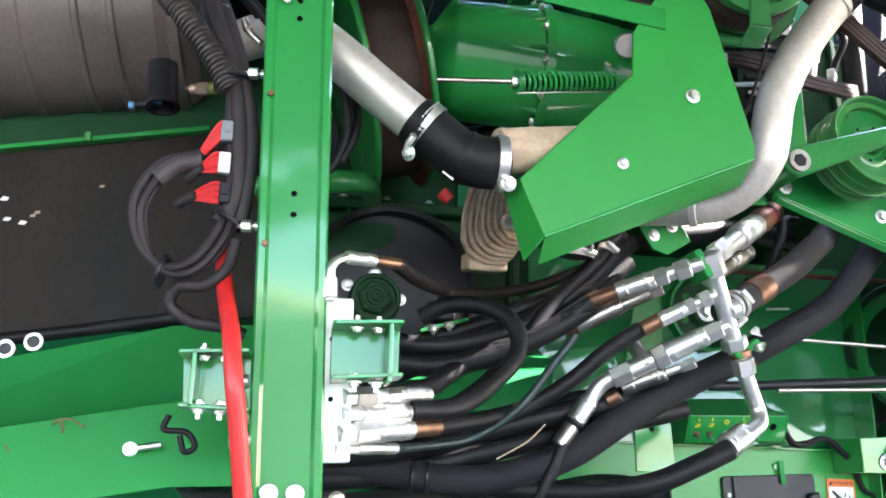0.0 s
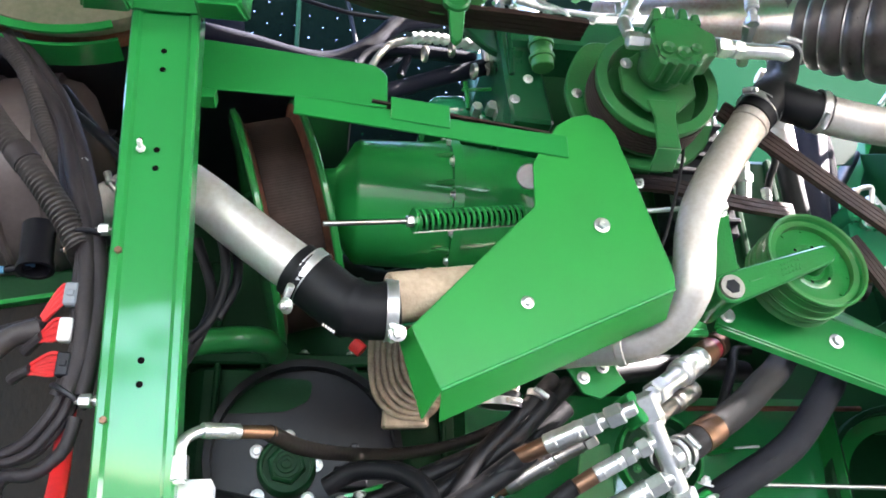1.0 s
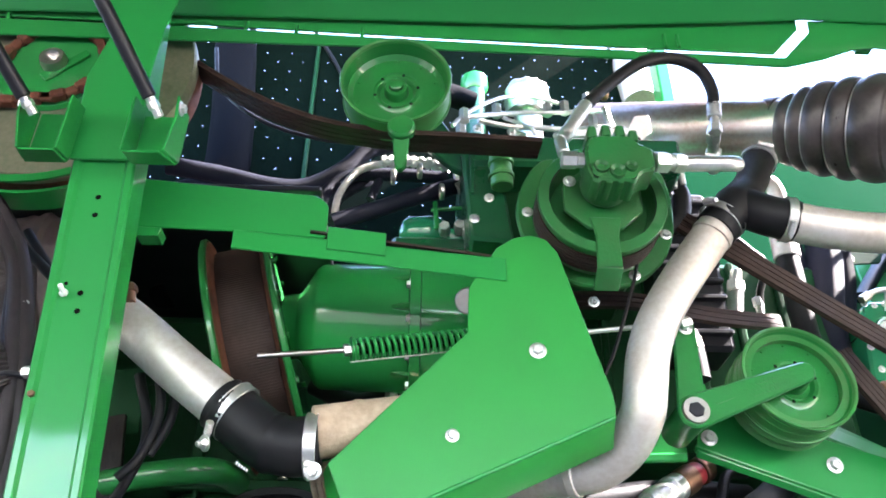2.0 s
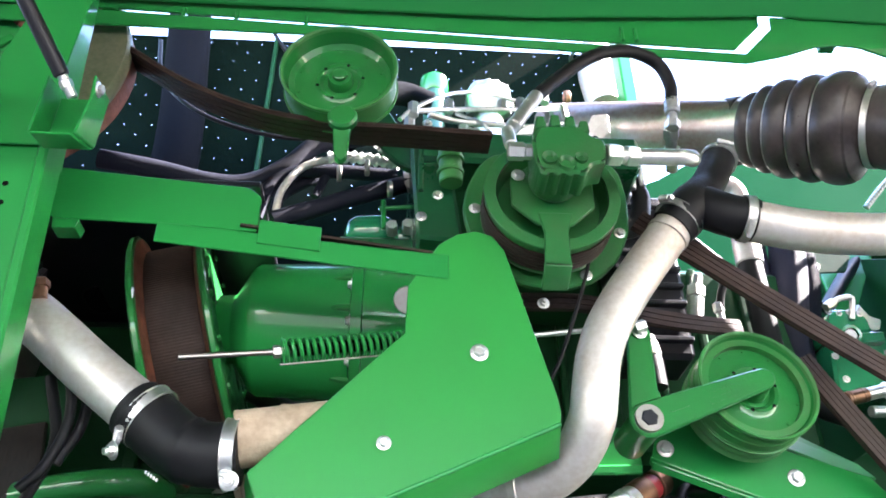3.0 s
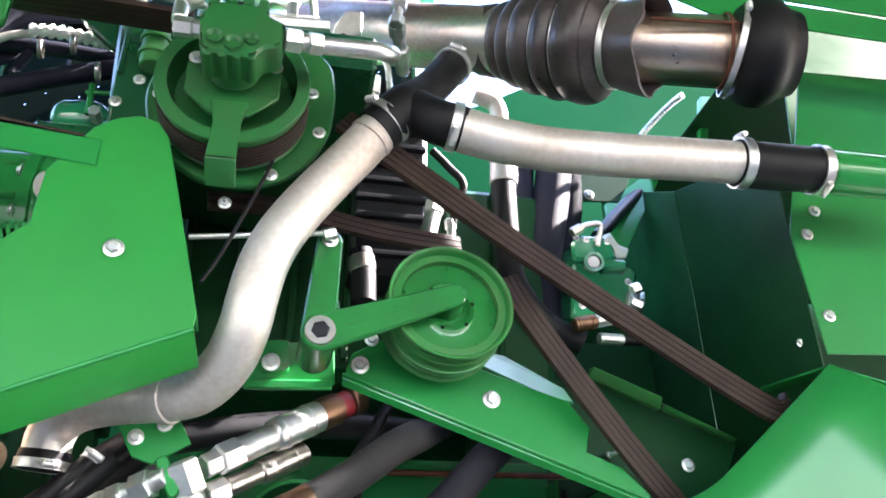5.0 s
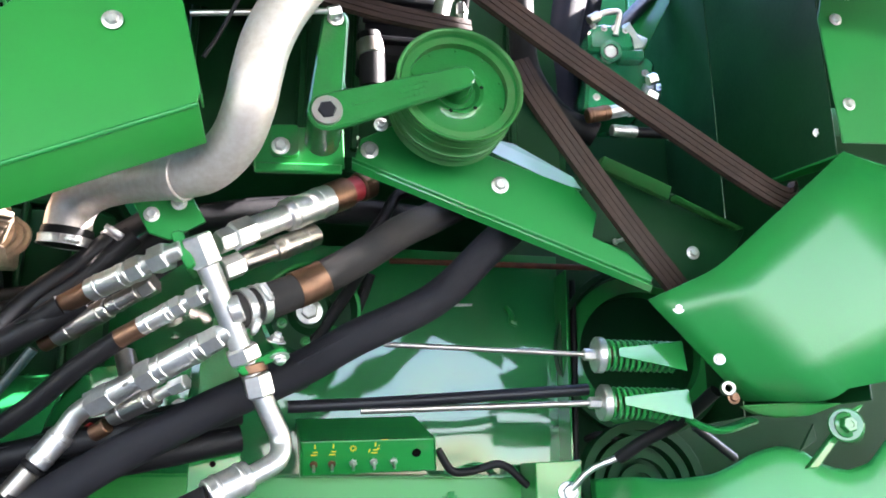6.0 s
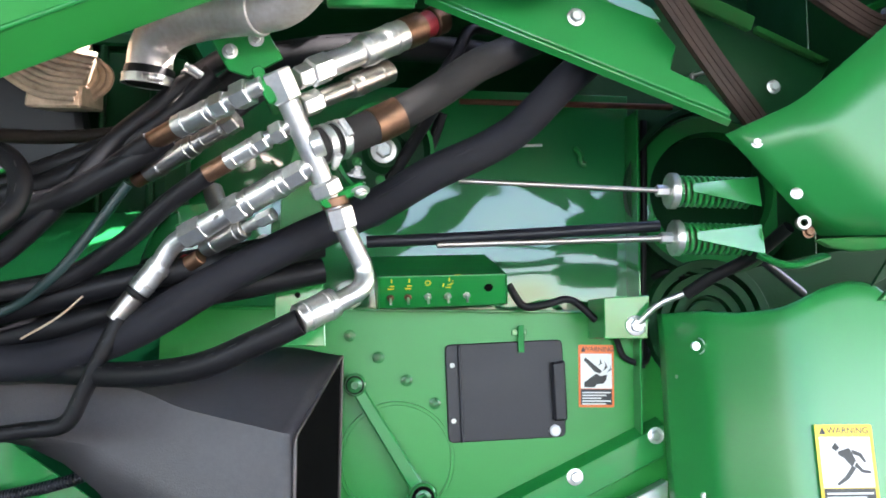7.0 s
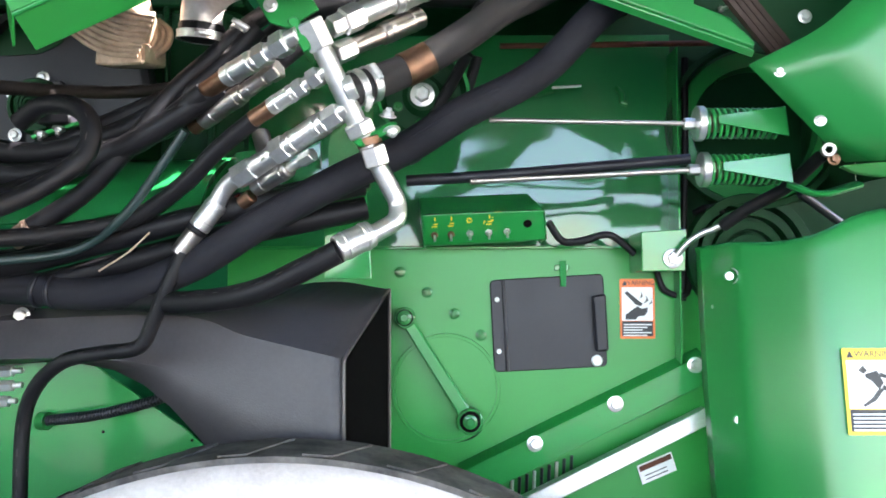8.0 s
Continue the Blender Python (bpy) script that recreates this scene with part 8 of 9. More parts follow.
part("plate", plate(mk(), [(0.375, 1.550, 2.059), (0.464, 1.550, 2.086), (0.467, 1.550, 2.080), (0.378, 1.550, 2.053)], (0, 0.03, 0), 0.001), GREEN, th)
for p in ((0.398, 1.540, 2.060), (0.427, 1.540, 2.068)):
    bolt(th, p, (0, -0.4, -1), 0.007, None, True, 0.012)
part("clip_block", box(mk(), Vector((0.384, 1.550, 2.079)), Vector((0.440, 1.600, 2.114)), None, 0.003), PLASTIC, th)
part("clip_post", box(mk(), Vector((0.410, 1.550, 2.102)), Vector((0.425, 1.570, 2.152)), None, 0.003), PLASTIC, th)


# ---- engine behind the belts ----
th = thing("engine_block", (1.0, 1.95, 2.2), "green painted diesel engine block with ribs", "engine")
# crankcase and its ribs are coloured for the bay's shade
part("crankcase", box(mk(), (0.72, 1.70, 2.43), (1.50, 2.4, 2.874), None, 0.02), GREEN_SHADED, th)
part("front_cover", plate(mk(), [(0.667, 1.380, 2.937), (0.741, 1.380, 2.931), (0.751, 1.380, 2.819), (0.765, 1.380, 2.703), (0.684, 1.380, 2.708), (0.676, 1.380, 2.810)], (0, 0.3, 0), 0.006), ENGINE_GREEN_SHADED, th)
# plate added behind the pulley, coloured for the shade there
part("dark_backing_plate", plate(mk(), [(0.720, 1.460, 2.996), (0.983, 1.460, 2.996), (1.001, 1.460, 2.688), (0.753, 1.460, 2.710)], (0, 0.2, 0), 0.006), GREEN_SHADED, th)
part("head", box(mk(), (0.685, 1.37, 2.875), (1.10, 2.0, 2.95), None, 0.008), ENGINE_GREEN_SHADED, th)
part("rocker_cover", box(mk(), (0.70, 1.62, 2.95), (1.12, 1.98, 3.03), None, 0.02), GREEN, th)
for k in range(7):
    part("rib", box(mk(), (0.78 + 0.10 * k, 1.684, 2.46), (0.796 + 0.10 * k, 1.702, 2.86), None, 0.004), GREEN_SHADED, th)
# added black box with fins that fills the dark gap beside the engine
part("dark_filler_box", box(mk(), (1.085, 1.60, 2.60), (1.23, 1.9, 2.99), None, 0.01), PLASTIC, th)
for k in range(9):
    part("filler_fin", box(mk(), (1.09, 1.585, 2.63 + 0.04 * k), (1.225, 1.602, 2.64 + 0.04 * k), None, 0.002), PLASTIC, th)
part("idler_arm", plate(mk(), rounded([(0.575, 1.40, 3.035), (0.619, 1.40, 3.030), (0.651, 1.40, 2.974), (0.700, 1.40, 2.900), (0.690, 1.40, 2.868), (0.655, 1.40, 2.884), (0.612, 1.40, 2.925), (0.582, 1.40, 2.962)], 0.012), (0, 0.02, 0), 0.003), ENGINE_GREEN_SHADED, th)
part("cover_rib", box(mk(), Vector((0.694, 1.372, 2.806)), Vector((0.684, 1.385, 2.924)), None, 0.002), ENGINE_GREEN_SHADED, th)
for p in ((0.720, 1.378, 2.799), (0.700, 1.368, 2.960), (0.691, 1.378, 2.751), (0.786, 1.458, 2.924), (0.768, 1.368, 2.954), (0.858, 1.368, 2.946)):
    bolt(th, p, (0, -1, 0), 0.0065)
bm = cyl(mk(), (0.740, 1.345, 2.881), (0.742, 1.350, 2.804), 0.021, 24)
ring(bm, (0.741, 1.346, 2.855), Vector((0.740, 1.345, 2.881)) - Vector((0.742, 1.350, 2.804)), 0.018, 0.0245, 0.008, 24)
ring(bm, (0.741, 1.348, 2.826), Vector((0.740, 1.345, 2.881)) - Vector((0.742, 1.350, 2.804)), 0.018, 0.0245, 0.008, 24)
part("oil_filler", bm, GREEN_DUSTY, th)
part("filler_cap", cyl(mk(), (0.740, 1.343, 2.885), (0.741, 1.344, 2.870), 0.017, 24), RUST, th)
part("breather_cap", lathe(mk(), [(0, 0), (0, 0.03), (0.02, 0.04), (0.05, 0.038), (0.07, 0.02), (0.073, 0)], (0.736, 1.860, 3.519), (0, 0, 1), 28), GREEN, th)
part("breather_neck", cyl(mk(), Vector((0.736, 1.860, 3.519)) + Vector((0, 0, -0.45)), (0.736, 1.860, 3.519), 0.03, 24), ENGINE_GREEN_SHADED, th)
th = thing("engine_cover", (0.616, 1.500, 2.792), "rounded glossy green cover sunlit from above", "cover")
lathe(bm := mk(), [(0, 0), (0.004, 0.018), (0.012, 0.030), (0.026, 0.037), (0.075, 0.038), (0.088, 0.034), (0.100, 0.022), (0.106, 0)], (0.545, 1.545, 2.822), (1, 0, 0.06), 40)
part("shell", bm, GREEN_GLOSS, th)
lathe(bm := mk(), [(0, 0), (0.003, 0.013), (0.012, 0.021), (0.07, 0.022), (0.08, 0.016), (0.084, 0)], (0.640, 1.520, 2.800), (1, 0, -0.05), 32)
part("side_shell", bm, GREEN_GLOSS, th)
part("base", box(mk(), (0.535, 1.50, 2.755), (0.735, 1.66, 2.792), None, 0.008), ENGINE_GREEN_SHADED, th)
part("rail", cyl(mk(), (0.613, 1.480, 2.840), (0.676, 1.480, 2.847), 0.004), GREEN, th)
part("rail_post", cyl(mk(), (0.621, 1.480, 2.859), (0.624, 1.480, 2.794), 0.005), GREEN, th)
for q in ((0.639, 1.460, 2.791), (0.669, 1.460, 2.796), (0.685, 1.460, 2.784)):
    part("plated_union", hexa(mk(), Vector(q) + Vector((0, 0.03, 0)), q, 0.011), ZINC, th)
# bright tubes on top
th = thing("fuel_rail", (0.894, 1.420, 3.006), "bright plated fuel pipes across the engine top", "pipes")
for q, r in ((((0.648, 1.320, 2.923), (0.672, 1.330, 2.961), (0.719, 1.360, 3.021), (0.760, 1.400, 3.074), (0.819, 1.440, 3.116), (0.885, 1.460, 3.117)), 0.0042), (((0.672, 1.330, 2.955), (0.776, 1.400, 3.031), (0.890, 1.420, 3.056), (0.977, 1.440, 3.081)), 0.005), (((0.701, 1.360, 2.974), (0.764, 1.380, 2.978), (0.833, 1.400, 2.993), (0.894, 1.420, 3.009), (0.996, 1.440, 3.038)), 0.006), (((0.757, 1.400, 3.018), (0.804, 1.380, 2.977), (0.817, 1.380, 2.958)), 0.004)):
    part("pipe", sweep(mk(), spline(q, 8), r, 10), ZINC, th)
part("rail_body", sweep(mk(), [(0.879, 1.430, 3.004), (1.015, 1.430, 3.014)], 0.013, 6), ZINC, th)
part("rail_end", sweep(mk(), [(0.980, 1.440, 3.089), (0.989, 1.440, 3.020)], 0.008, 6), ZINC, th)
for q in ((0.672, 1.330, 2.955), (0.666, 1.345, 2.934), (0.742, 1.390, 3.024), (0.852, 1.420, 3.058), (0.944, 1.440, 3.107), (0.946, 1.420, 3.028), (0.889, 1.420, 3.064)):
    part("union", hexa(mk(), Vector(q) + Vector((0, 0, -0.012)), Vector(q) + Vector((0, 0, 0.018)), 0.0105), ZINC, th)
part("lug_plate", plate(mk(), rounded([(1.017, 1.450, 2.995), (1.027, 1.450, 3.044), (1.043, 1.450, 3.078), (1.077, 1.450, 3.083), (1.077, 1.450, 2.993), (1.026, 1.450, 2.987)], 0.006), (0, 0.012, 0), 0.002), ZINC, th, "pale plated lug plate with one hole")
part("lug_hole", cyl(mk(), (1.042, 1.446, 3.006), (1.042, 1.451, 3.011), 0.008), HOLE, th)
part("flange_plate", plate(mk(), rounded([(0.656, 1.420, 2.955), (0.713, 1.420, 2.950), (0.707, 1.420, 2.908), (0.672, 1.420, 2.909)], 0.006), (0, 0.03, 0), 0.003), ZINC, th)
part("flange_plate", plate(mk(), rounded([(0.781, 1.420, 3.007), (0.809, 1.420, 2.999), (0.808, 1.420, 2.974), (0.782, 1.420, 2.983)], 0.006), (0, 0.03, 0), 0.003), ZINC, th)
th = thing("turbo_inlet", (0.86, 2.0, 2.95), "round aluminium turbo housing on the engine", "turbo")
c_ = Vector((0.891, 1.900, 3.497))
lathe(bm := mk(), [(0, 0), (0, 0.058), (0.03, 0.068), (0.06, 0.066), (0.085, 0.05), (0.095, 0.03), (0.097, 0)], c_ + Vector((0, 0, -0.01)), (0, -0.35, 1), 40)
for v in bm.verts:
    v.co += Vector((0.004 * math.sin(v.co.z * 160 + v.co.x * 90), 0.004 * math.cos(v.co.x * 210), 0.0))
part("housing", bm, ZINC, th, "crinkled silver heat wrap")
part("stem", cyl(mk(), (c_.x, c_.y, 2.93), c_, 0.04, 24), STEEL, th)
DULL = mat("dull_black_hose", (0.003, 0.0035, 0.005), 0.9, color2=(0.006, 0.006, 0.008), spec=0.06, bump=0.3)
hose("intake_sleeve", [(0.525, 1.600, 3.111), (0.554, 1.620, 3.225), (0.589, 1.660, 3.314), (0.655, 1.700, 3.359), (0.722, 1.720, 3.348)], 0.03, "blue-black intake sleeve hose behind the idler", material=DULL, seg=20)
bm = sweep(mk(), fillet([(1.271, 1.950, 3.904), (1.222, 1.950, 3.750), (1.242, 1.950, 3.588)], 0.06), 0.05, 28)
th = thing("crossover_pipe", (1.239, 1.950, 3.751), "grey pipe with a bolted coupling", "pipe")
part("tube", bm, ALU, th)
part("coupling", ring(mk(), (1.216, 1.950, 3.786), (0.2, 0, 1), 0.05, 0.06, 0.02), ZINC, th)
part("orange_plug", cyl(mk(), (1.084, 1.800, 3.471), (1.099, 1.800, 3.472), 0.018, 20), BRASS, th)
bm = box(mk(), Vector((1.252, 1.800, 3.366)), Vector((1.290, 1.860, 3.812)), None, 0.004)
solid("upright_bracket", bm, GREEN, "green upright bracket at the screen's edge", "bracket")
# dark hoses at the left of the engine
hose("coolant_hose", [(0.085, 1.442, 2.907), (0.186, 1.456, 2.898), (0.291, 1.465, 2.878), (0.361, 1.474, 2.886), (0.429, 1.474, 2.929), (0.487, 1.474, 2.990), (0.572, 1.483, 3.019)], 0.0185, "dark blue-black hose sweeping up to the engine", material=NAVY)
hose("coolant_hose", [(0.384, 1.474, 2.805), (0.400, 1.474, 2.872), (0.442, 1.474, 2.915), (0.536, 1.483, 2.929), (0.646, 1.492, 2.929)], 0.014, "blue-black hose beside the engine", material=NAVY)
hose("coolant_hose", [(0.420, 1.456, 2.788), (0.506, 1.465, 2.829), (0.585, 1.474, 2.869), (0.680, 1.483, 2.910)], 0.017, "blue-black hose beside the engine", material=NAVY)
hose("coolant_hose", [(0.416, 1.492, 2.820), (0.424, 1.492, 2.874), (0.481, 1.501, 2.926), (0.508, 1.510, 2.971)], 0.012, "blue-black hose beside the engine", material=NAVY)
hose("coolant_hose", [(0.490, 1.483, 2.864), (0.505, 1.483, 2.913), (0.513, 1.483, 2.941)], 0.009, "blue-black hose beside the engine", material=NAVY)
th = thing("white_lead", (0.515, 1.465, 2.934), "pale sunlit crinkled sleeve", "cable")
part("sleeve", ribbed([(0.423, 1.456, 2.800), (0.430, 1.456, 2.859), (0.465, 1.456, 2.916), (0.520, 1.456, 2.938)], 0.0075, 0.016, 0.05, 20), ALU, th)
bm = ribbed([(0.512, 1.450, 2.936), (0.552, 1.448, 2.938), (0.592, 1.448, 2.934), (0.652, 1.450, 2.927)], 0.0112, 0.015, 0.14, 20, 16)
for v in bm.verts:
    v.co += Vector((0.002 * math.sin(v.co.z * 900), 0, 0.0022 * math.sin(v.co.x * 430 + v.co.y * 300)))
part("cloth_wrap", bm, WHITE, th, "ragged bright white wrap")
part("end_sleeve", plate(mk(), [(0.657, 1.465, 2.957), (0.671, 1.465, 2.965), (0.670, 1.465, 2.881), (0.659, 1.465, 2.894)], (0, 0.02, 0)), STEEL, th)
hose("black_cable", [(0.100, 1.532, 3.330), (0.122, 1.532, 3.225), (0.178, 1.519, 3.141), (0.268, 1.510, 3.075), (0.378, 1.501, 3.033), (0.482, 1.492, 3.016)], 0.0045, "thin dark cable across the screen", "cable", PLASTIC)
hose("breather_hose", [(0.015, 1.88, 3.86), (0.045, 1.88, 3.58), (0.066, 1.88, 3.37), (0.068, 1.86, 3.18), (-0.02, 1.84, 3.09), (-0.13, 1.84, 3.085), (0.02, 1.84, 2.84)], 0.059, "wide black intake hose rising behind the belts", material=DULL, seg=24)
hose("black_cable", [(0.245, 1.962, 3.86), (0.338, 1.962, 3.68), (0.392, 1.94, 3.47), (0.430, 1.90, 3.22)], 0.006, "thin cable across the screen", "cable")
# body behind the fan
th = thing("fan_housing", (0.0, 1.95, 2.4), "fan shroud behind the sheave, its green darkened for shade", "shroud")
part("shroud", box(mk(), (-0.7, 1.9, 2.1), (0.42, 2.05, 2.82), None, 0.03), GREEN_SHADED, th)
# plate added over the sheave to shut out sun
part("sun_block_plate", plate(mk(), [(-0.7, 1.41, 2.83), (0.40, 1.41, 2.83), (0.40, 1.98, 2.83), (-0.7, 1.98, 2.83)], (0, 0, 0.012), 0.003), PLASTIC, th)
part("lower_wall", box(mk(), (-0.15, 1.86, 2.0), (0.5, 1.89, 2.62), None, 0.01), GREEN_SHADED, th)
part("wall_rib", box(mk(), (0.12, 1.83, 2.0), (0.15, 1.86, 2.6), None, 0.005), GREEN_SHADED, th)
th = thing("gear_case", (0.38, 1.85, 1.95), "green gear case low behind the pipes, darkened for shade", "case")
part("body", box(mk(), (0.10, 1.80, 1.95), (0.66, 1.90, 2.38), None, 0.03), GREEN_SHADED, th)
part("flange", box(mk(), (0.09, 1.785, 2.36), (0.67, 1.91, 2.385), None, 0.004), GREEN_SHADED, th)
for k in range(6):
    part("rib", box(mk(), (0.15 + 0.09 * k, 1.78, 2.0), (0.162 + 0.09 * k, 1.802, 2.36), None, 0.004), GREEN_SHADED, th)
    bolt(th, (0.135 + 0.095 * k, 1.79, 2.385), (0, 0, 1), 0.007)
bm = sweep(mk(), fillet([(0.066, 1.550, 2.305), (0.161, 1.500, 2.306), (0.261, 1.500, 2.316), (0.277, 1.600, 2.323)], 0.05), 0.022, 16)
solid("green_tube", bm, GREEN_CAST, "green painted bent tube behind the elbow", "pipe")
hose("coolant_hose", [(0.381, 1.700, 2.553), (0.463, 1.680, 2.509), (0.530, 1.660, 2.514), (0.610, 1.660, 2.565)], 0.02, "black hose below the gearbox")
for p in ((0.544, 1.600, 2.478), (0.588, 1.600, 2.491)):
    th = thing("sensor_plug", p, "black sensor plug with a plated nut", "sensor")
    part("nut", hexa(mk(), p, Vector(p) + Vector((0.0, 0, 0.02)), 0.012), ZINC, th)
    part("plug", cyl(mk(), Vector(p) + Vector((0, 0, 0.018)), Vector(p) + Vector((0.01, 0, 0.05)), 0.010), PLASTIC, th)
bm = cyl(mk(), (0.412, 1.580, 2.338), (0.430, 1.580, 2.322), 0.013, 20)
solid("red_sender", bm, RED, "dark red cap behind the elbow hose", "cap")

# ---- right of the engine ----
th = thing("injection_pump", (1.596, 1.660, 2.679), "green cast injection pump with plated fittings", "pump")
part("body", plate(mk(), rounded([(1.520, 1.655, 2.560), (1.536, 1.655, 2.690), (1.640, 1.655, 2.700), (1.672, 1.655, 2.676), (1.662, 1.655, 2.640), (1.640, 1.655, 2.560)], 0.012), (0, 0.12, 0), 0.006), GREEN_GLOSS, th)
part("head", plate(mk(), rounded([(1.530, 1.640, 2.682), (1.530, 1.640, 2.724), (1.552, 1.640, 2.742), (1.606, 1.640, 2.742), (1.622, 1.640, 2.722), (1.625, 1.640, 2.690)], 0.010), (0, 0.11, 0), 0.006), GREEN_GLOSS, th)
part("lid", plate(mk(), rounded([(1.588, 1.632, 2.662), (1.588, 1.632, 2.684), (1.640, 1.632, 2.688), (1.640, 1.632, 2.666)], 0.005), (0, 0.03, 0), 0.003), GREEN_GLOSS, th)
part("boss", ring(mk(), (1.572, 1.640, 2.680), (0.1, 1, 0.2), 0.014, 0.021, 0.014, 28), GREEN_GLOSS, th)
part("boss_cap", cyl(mk(), (1.572, 1.637, 2.680), (1.573, 1.650, 2.682), 0.013, 24), ZINC, th)
for k in range(4):
    bolt(th, (1.540 + 0.022 * k, 1.640, 2.734 - 0.003 * (k % 2)), (0, -1, 0), 0.0045)
for p in ((1.536, 1.655, 2.640), (1.545, 1.655, 2.590), (1.648, 1.655, 2.650), (1.630, 1.655, 2.580)):
    bolt(th, p, (0, -1, 0), 0.005)
part("bracket", plate(mk(), rounded([(1.600, 1.66, 2.720), (1.603, 1.66, 2.736), (1.625, 1.66, 2.766), (1.640, 1.66, 2.738), (1.663, 1.66, 2.730), (1.653, 1.66, 2.706), (1.617, 1.66, 2.702)], 0.004), (0, 0.03, 0.012), 0.002), ZINC, th, "pale plated lifting bracket")
part("pipe_bend", sweep(mk(), fillet([(1.525, 1.620, 2.733), (1.558, 1.620, 2.754), (1.590, 1.620, 2.760), (1.583, 1.635, 2.716)], 0.012), 0.006, 12), ZINC, th)
part("bend_nut", hexa(mk(), (1.524, 1.620, 2.732), (1.546, 1.620, 2.746), 0.010), STEEL, th)
for p, q in (((1.631, 1.620, 2.590), (1.652, 1.620, 2.580)), ((1.635, 1.620, 2.614), (1.653, 1.620, 2.622))):
    part("union", hexa(mk(), p, q, 0.011), ZINC, th)
bm = lathe(mk(), [(0, 0), (0, 0.016), (0.012, 0.022), (0.03, 0.023), (0.045, 0.017), (0.05, 0)], (1.650, 1.66, 2.582), (0.25, 0, 1), 24)
for v in bm.verts:
    v.co += Vector((0.003 * math.sin(v.co.z * 310), 0.003 * math.cos(v.co.x * 400), 0.003 * math.sin(v.co.x * 350)))
part("foil_wrap", bm, FOIL, th, "crumpled foil wrap")
fitting(th, (1.510, 1.620, 2.531), (1.608, 1.620, 2.556), [("brass_ferrule", 0.0, 0.45, 0.014, "groove", BRASS), ("body", 0.45, 0.8, 0.0125, "round", ZINC), ("nut", 0.8, 1.0, 0.015, "hex", ZINC)])
fitting(th, (1.565, 1.640, 2.516), (1.734, 1.660, 2.526), [("ferrule", 0.0, 0.3, 0.011, "groove", ZINC), ("hose", 0.3, 0.7, 0.010, "round", RUBBER), ("end", 0.7, 1.0, 0.012, "hex", ZINC)])
hose("fuel_hose", [(1.389, 1.620, 2.850), (1.388, 1.620, 2.770), (1.393, 1.630, 2.693), (1.410, 1.650, 2.620), (1.472, 1.680, 2.558), (1.547, 1.680, 2.523)], 0.0255, "thick black hose with a pale top cuff", seg=20)
part_h = thing("hose_cuff", (1.390, 1.620, 2.857), "pale grey cuff above the black hose", "cuff")
part("cuff", cyl(mk(), (1.393, 1.620, 2.915), (1.389, 1.620, 2.829), 0.0285, 24, 0.003), ALU, part_h)
hose("fuel_hose", [(1.545, 1.720, 3.000), (1.524, 1.720, 2.868), (1.504, 1.725, 2.768), (1.497, 1.735, 2.675), (1.500, 1.740, 2.560)], 0.040, "wide blue-black woven sleeve hose", material=NAVY, seg=24)
part_h = thing("woven_sleeve", (1.565, 1.74, 2.76), "grey-blue woven sleeve beside the wide hose", "sleeve")
part("sleeve", ribbed([(1.578, 1.740, 2.985), (1.572, 1.740, 2.870), (1.556, 1.745, 2.790), (1.540, 1.750, 2.700), (1.530, 1.750, 2.600)], 0.030, 0.0045, 0.05, 30, 18), NAVY, part_h)
hose("fuel_hose", [(1.470, 1.735, 2.985), (1.462, 1.735, 2.860), (1.452, 1.740, 2.740), (1.450, 1.745, 2.640)], 0.026, "blue-black woven sleeve hose", material=NAVY, seg=16)
hose("fuel_hose", [(1.318, 1.550, 2.995), (1.359, 1.550, 2.977), (1.370, 1.560, 2.935), (1.372, 1.600, 2.892)], 0.018, "bright bent metal tube under the tee", "pipe", ALU, seg=16)
hose("fuel_hose", [(1.116, 1.500, 2.946), (1.133, 1.500, 2.899), (1.118, 1.500, 2.837), (1.080, 1.500, 2.820)], 0.02, "black hose beside the pump")
th = thing("filter_canister", (1.229, 1.560, 2.672), "bright small filter canister with a hexagon head", "filter")
part("canister", cyl(mk(), (1.220, 1.560, 2.650), (1.232, 1.560, 2.709), 0.0155, 24), ZINC, th)
part("head", hexa(mk(), (1.232, 1.560, 2.709), (1.236, 1.560, 2.734), 0.019), ZINC, th)
part("neck", cyl(mk(), (1.236, 1.560, 2.732), (1.242, 1.560, 2.760), 0.012), ZINC, th)
hose("fuel_hose", [(1.220, 1.500, 2.809), (1.252, 1.500, 2.774), (1.277, 1.500, 2.739), (1.263, 1.520, 2.689), (1.260, 1.540, 2.629)], 0.0075, "dark braided line with plated ends")
th = thing("line_fitting", (1.259, 1.530, 2.647), "small plated hexagon line fitting", "fitting")
fitting(th, (1.256, 1.525, 2.679), (1.261, 1.530, 2.630), [("nut", 0.0, 0.4, 0.010, "hex", ZINC), ("body", 0.4, 1.0, 0.007, "round", ZINC)])
hose("fuel_hose", [(1.095, 1.500, 2.585), (1.102, 1.500, 2.543), (1.104, 1.500, 2.491)], 0.021, "black hose below the belt")
part_h = thing("hose_ring", (1.105, 1.500, 2.564), "dull plated ring on a hose", "clamp")
part("ring", cyl(mk(), (1.097, 1.500, 2.574), (1.101, 1.500, 2.547), 0.0225), STEEL, part_h)
hose("drain_tube", [(1.702, 1.900, 2.896), (1.816, 1.950, 3.032), (1.958, 2.000, 3.184)], 0.018, "dark glossy tube leaning against the wall", "pipe", PLASTIC)
bm = plate(mk(), [(1.777, 2.000, 3.058), (1.824, 1.950, 3.084), (1.953, 1.950, 3.187), (1.792, 1.950, 2.883), (1.760, 1.950, 2.864)], (0, 0.01, 0))
solid("gusset_plate", bm, GREEN, "green gusset plate behind the tube", "plate")
th = thing("sensor_plate", (1.71, 1.85, 3.0), "green plate with one plated bolt, darkened for shade", "plate")
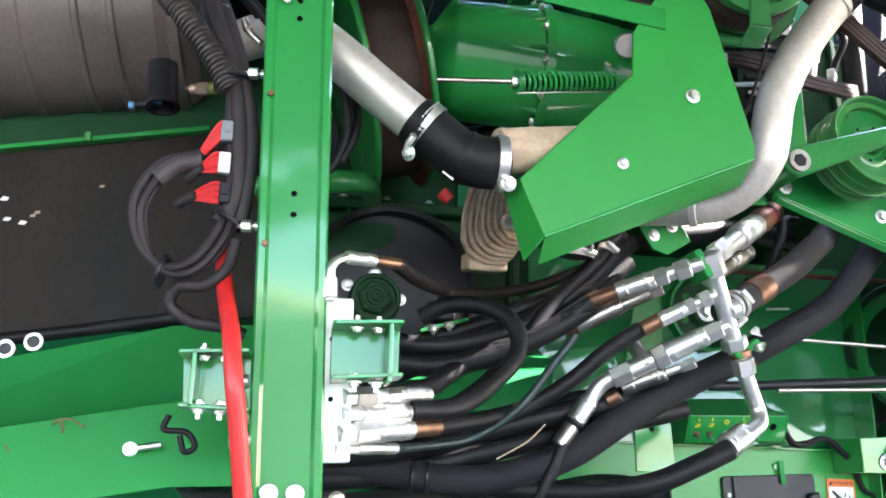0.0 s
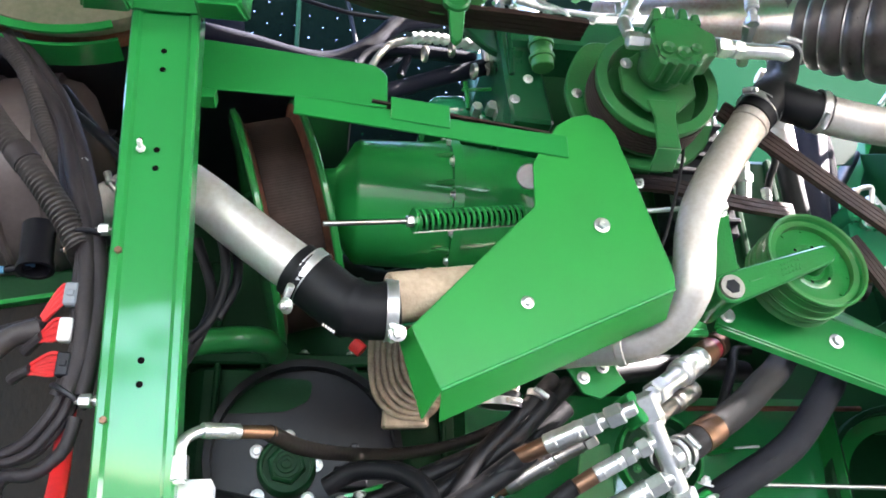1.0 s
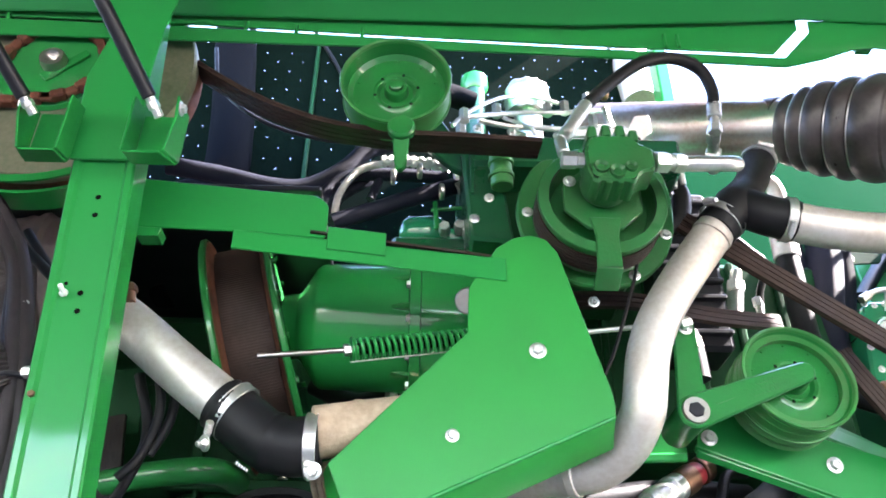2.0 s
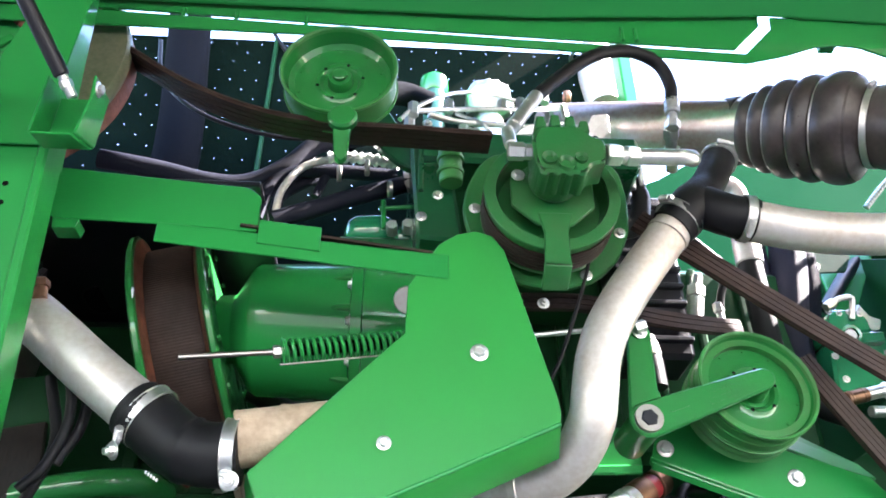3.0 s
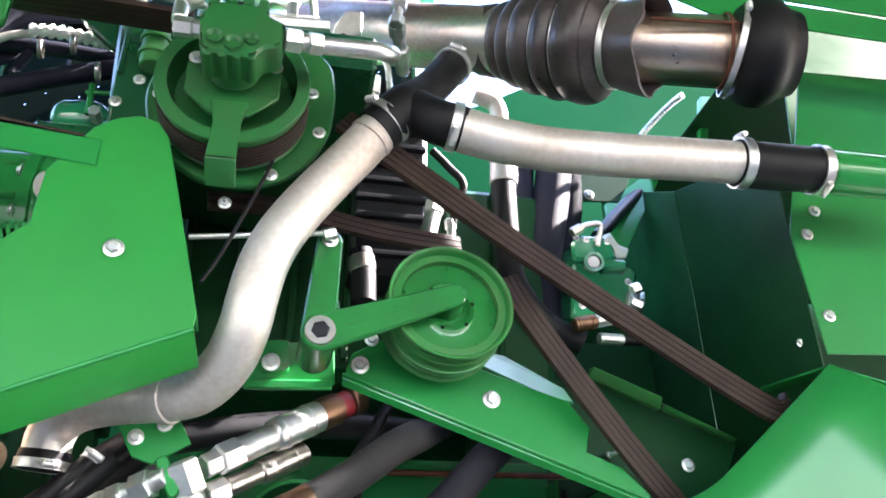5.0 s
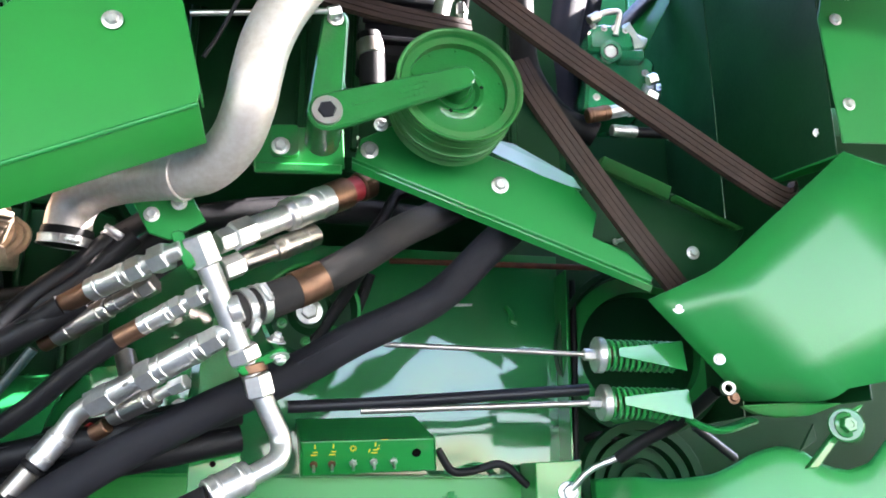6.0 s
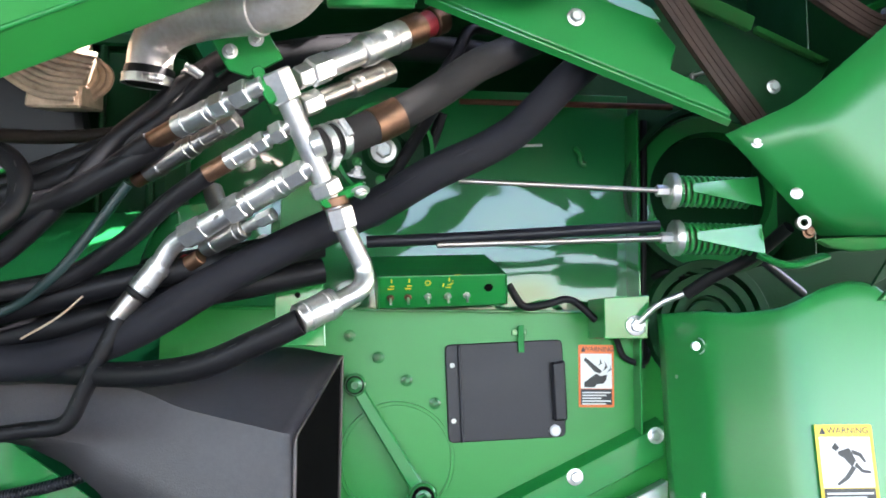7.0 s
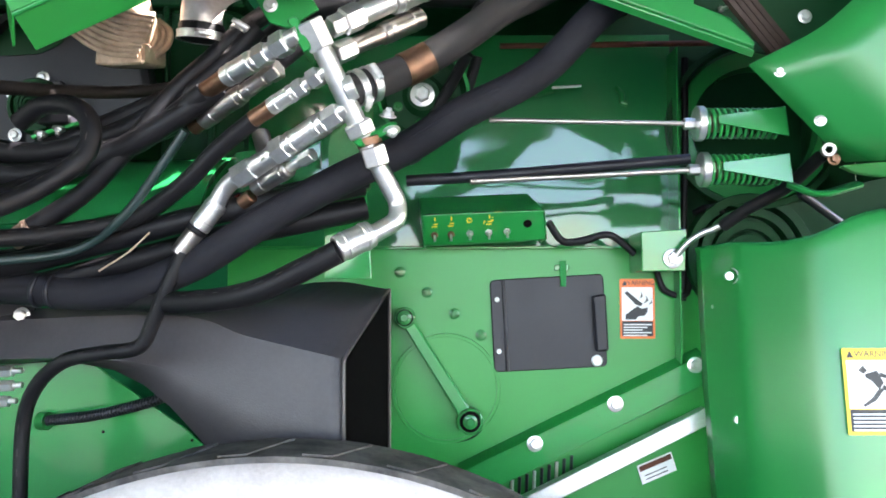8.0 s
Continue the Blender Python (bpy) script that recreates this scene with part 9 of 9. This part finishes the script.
part("plate", plate(mk(), rounded([(1.640, 1.85, 2.962), (1.640, 1.85, 3.055), (1.790, 1.85, 3.055), (1.748, 1.85, 2.970)], 0.008), (0, 0.006, 0), 0.001), GREEN_SHADED, th)
bolt(th, (1.670, 1.85, 2.982), (0, -1, 0), 0.009, STEEL)
th = thing("wire_loom", (1.815, 1.700, 3.119), "silver wrapped loom hanging below the boot", "cable")
part("sleeve", ribbed([(1.747, 1.700, 3.054), (1.780, 1.680, 3.092), (1.815, 1.650, 3.124), (1.829, 1.620, 3.127)], 0.008, 0.008, 0.2, 20), ZINC, th)
bm = plate(mk(), [(1.939, 1.720, 3.219), (1.969, 1.720, 3.223), (1.927, 1.720, 3.063), (1.909, 1.720, 3.061)], (0, 0.02, 0))
solid("edge_angle", bm, GREEN, "sunlit green edge angle", "bracket")

# plated fittings between the pump and the exhaust
th = thing("drop_fitting", (1.130, 1.300, 2.864), "bright plated elbow below the arched hose", "fitting")
fitting(th, (1.116, 1.250, 2.866), (1.141, 1.340, 2.845), [("nut", 0.0, 0.25, 0.014, "hex", ZINC), ("neck", 0.25, 0.5, 0.010, "round", ZINC), ("elbow_nut", 0.48, 0.75, 0.016, "hex", ZINC), ("adapter", 0.75, 1.0, 0.011, "round", ZINC)])
th = thing("valve_block", (1.052, 1.480, 2.950), "sunlit plated valve block with unions", "valve")
part("body", box(mk(), Vector((1.043, 1.470, 2.886)), Vector((1.108, 1.530, 3.005)), None, 0.004), ZINC, th)
for q, r in (((1.054, 1.480, 2.960), 0.012), ((1.091, 1.480, 2.968), 0.011), ((1.106, 1.460, 2.913), 0.012)):
    part("union", hexa(mk(), Vector(q) + Vector((0, 0.01, -0.012)), Vector(q) + Vector((0, 0, 0.022)), r), ZINC, th)
hose("valve_line", [(1.054, 1.480, 2.965), (1.067, 1.470, 2.994), (1.100, 1.470, 3.006), (1.128, 1.470, 2.973), (1.136, 1.480, 2.919)], 0.006, "thin bright bent line beside the valve block", "pipe", ZINC)
hose("valve_line", [(1.042, 1.460, 2.895), (1.008, 1.450, 2.907), (0.989, 1.450, 2.878), (1.000, 1.460, 2.834)], 0.008, "thin black line beside the valve block", "pipe")
for q in ((0.588, 1.440, 2.907), (0.535, 1.450, 2.898), (0.633, 1.450, 2.864)):
    th = thing("hose_tie", q, "pale plastic tie round a hose", "tie", "hose ties")
    part("band", ring(mk(), q, (1, 0.1, 0.1), 0.014, 0.0165, 0.008, 20), STEEL, th)
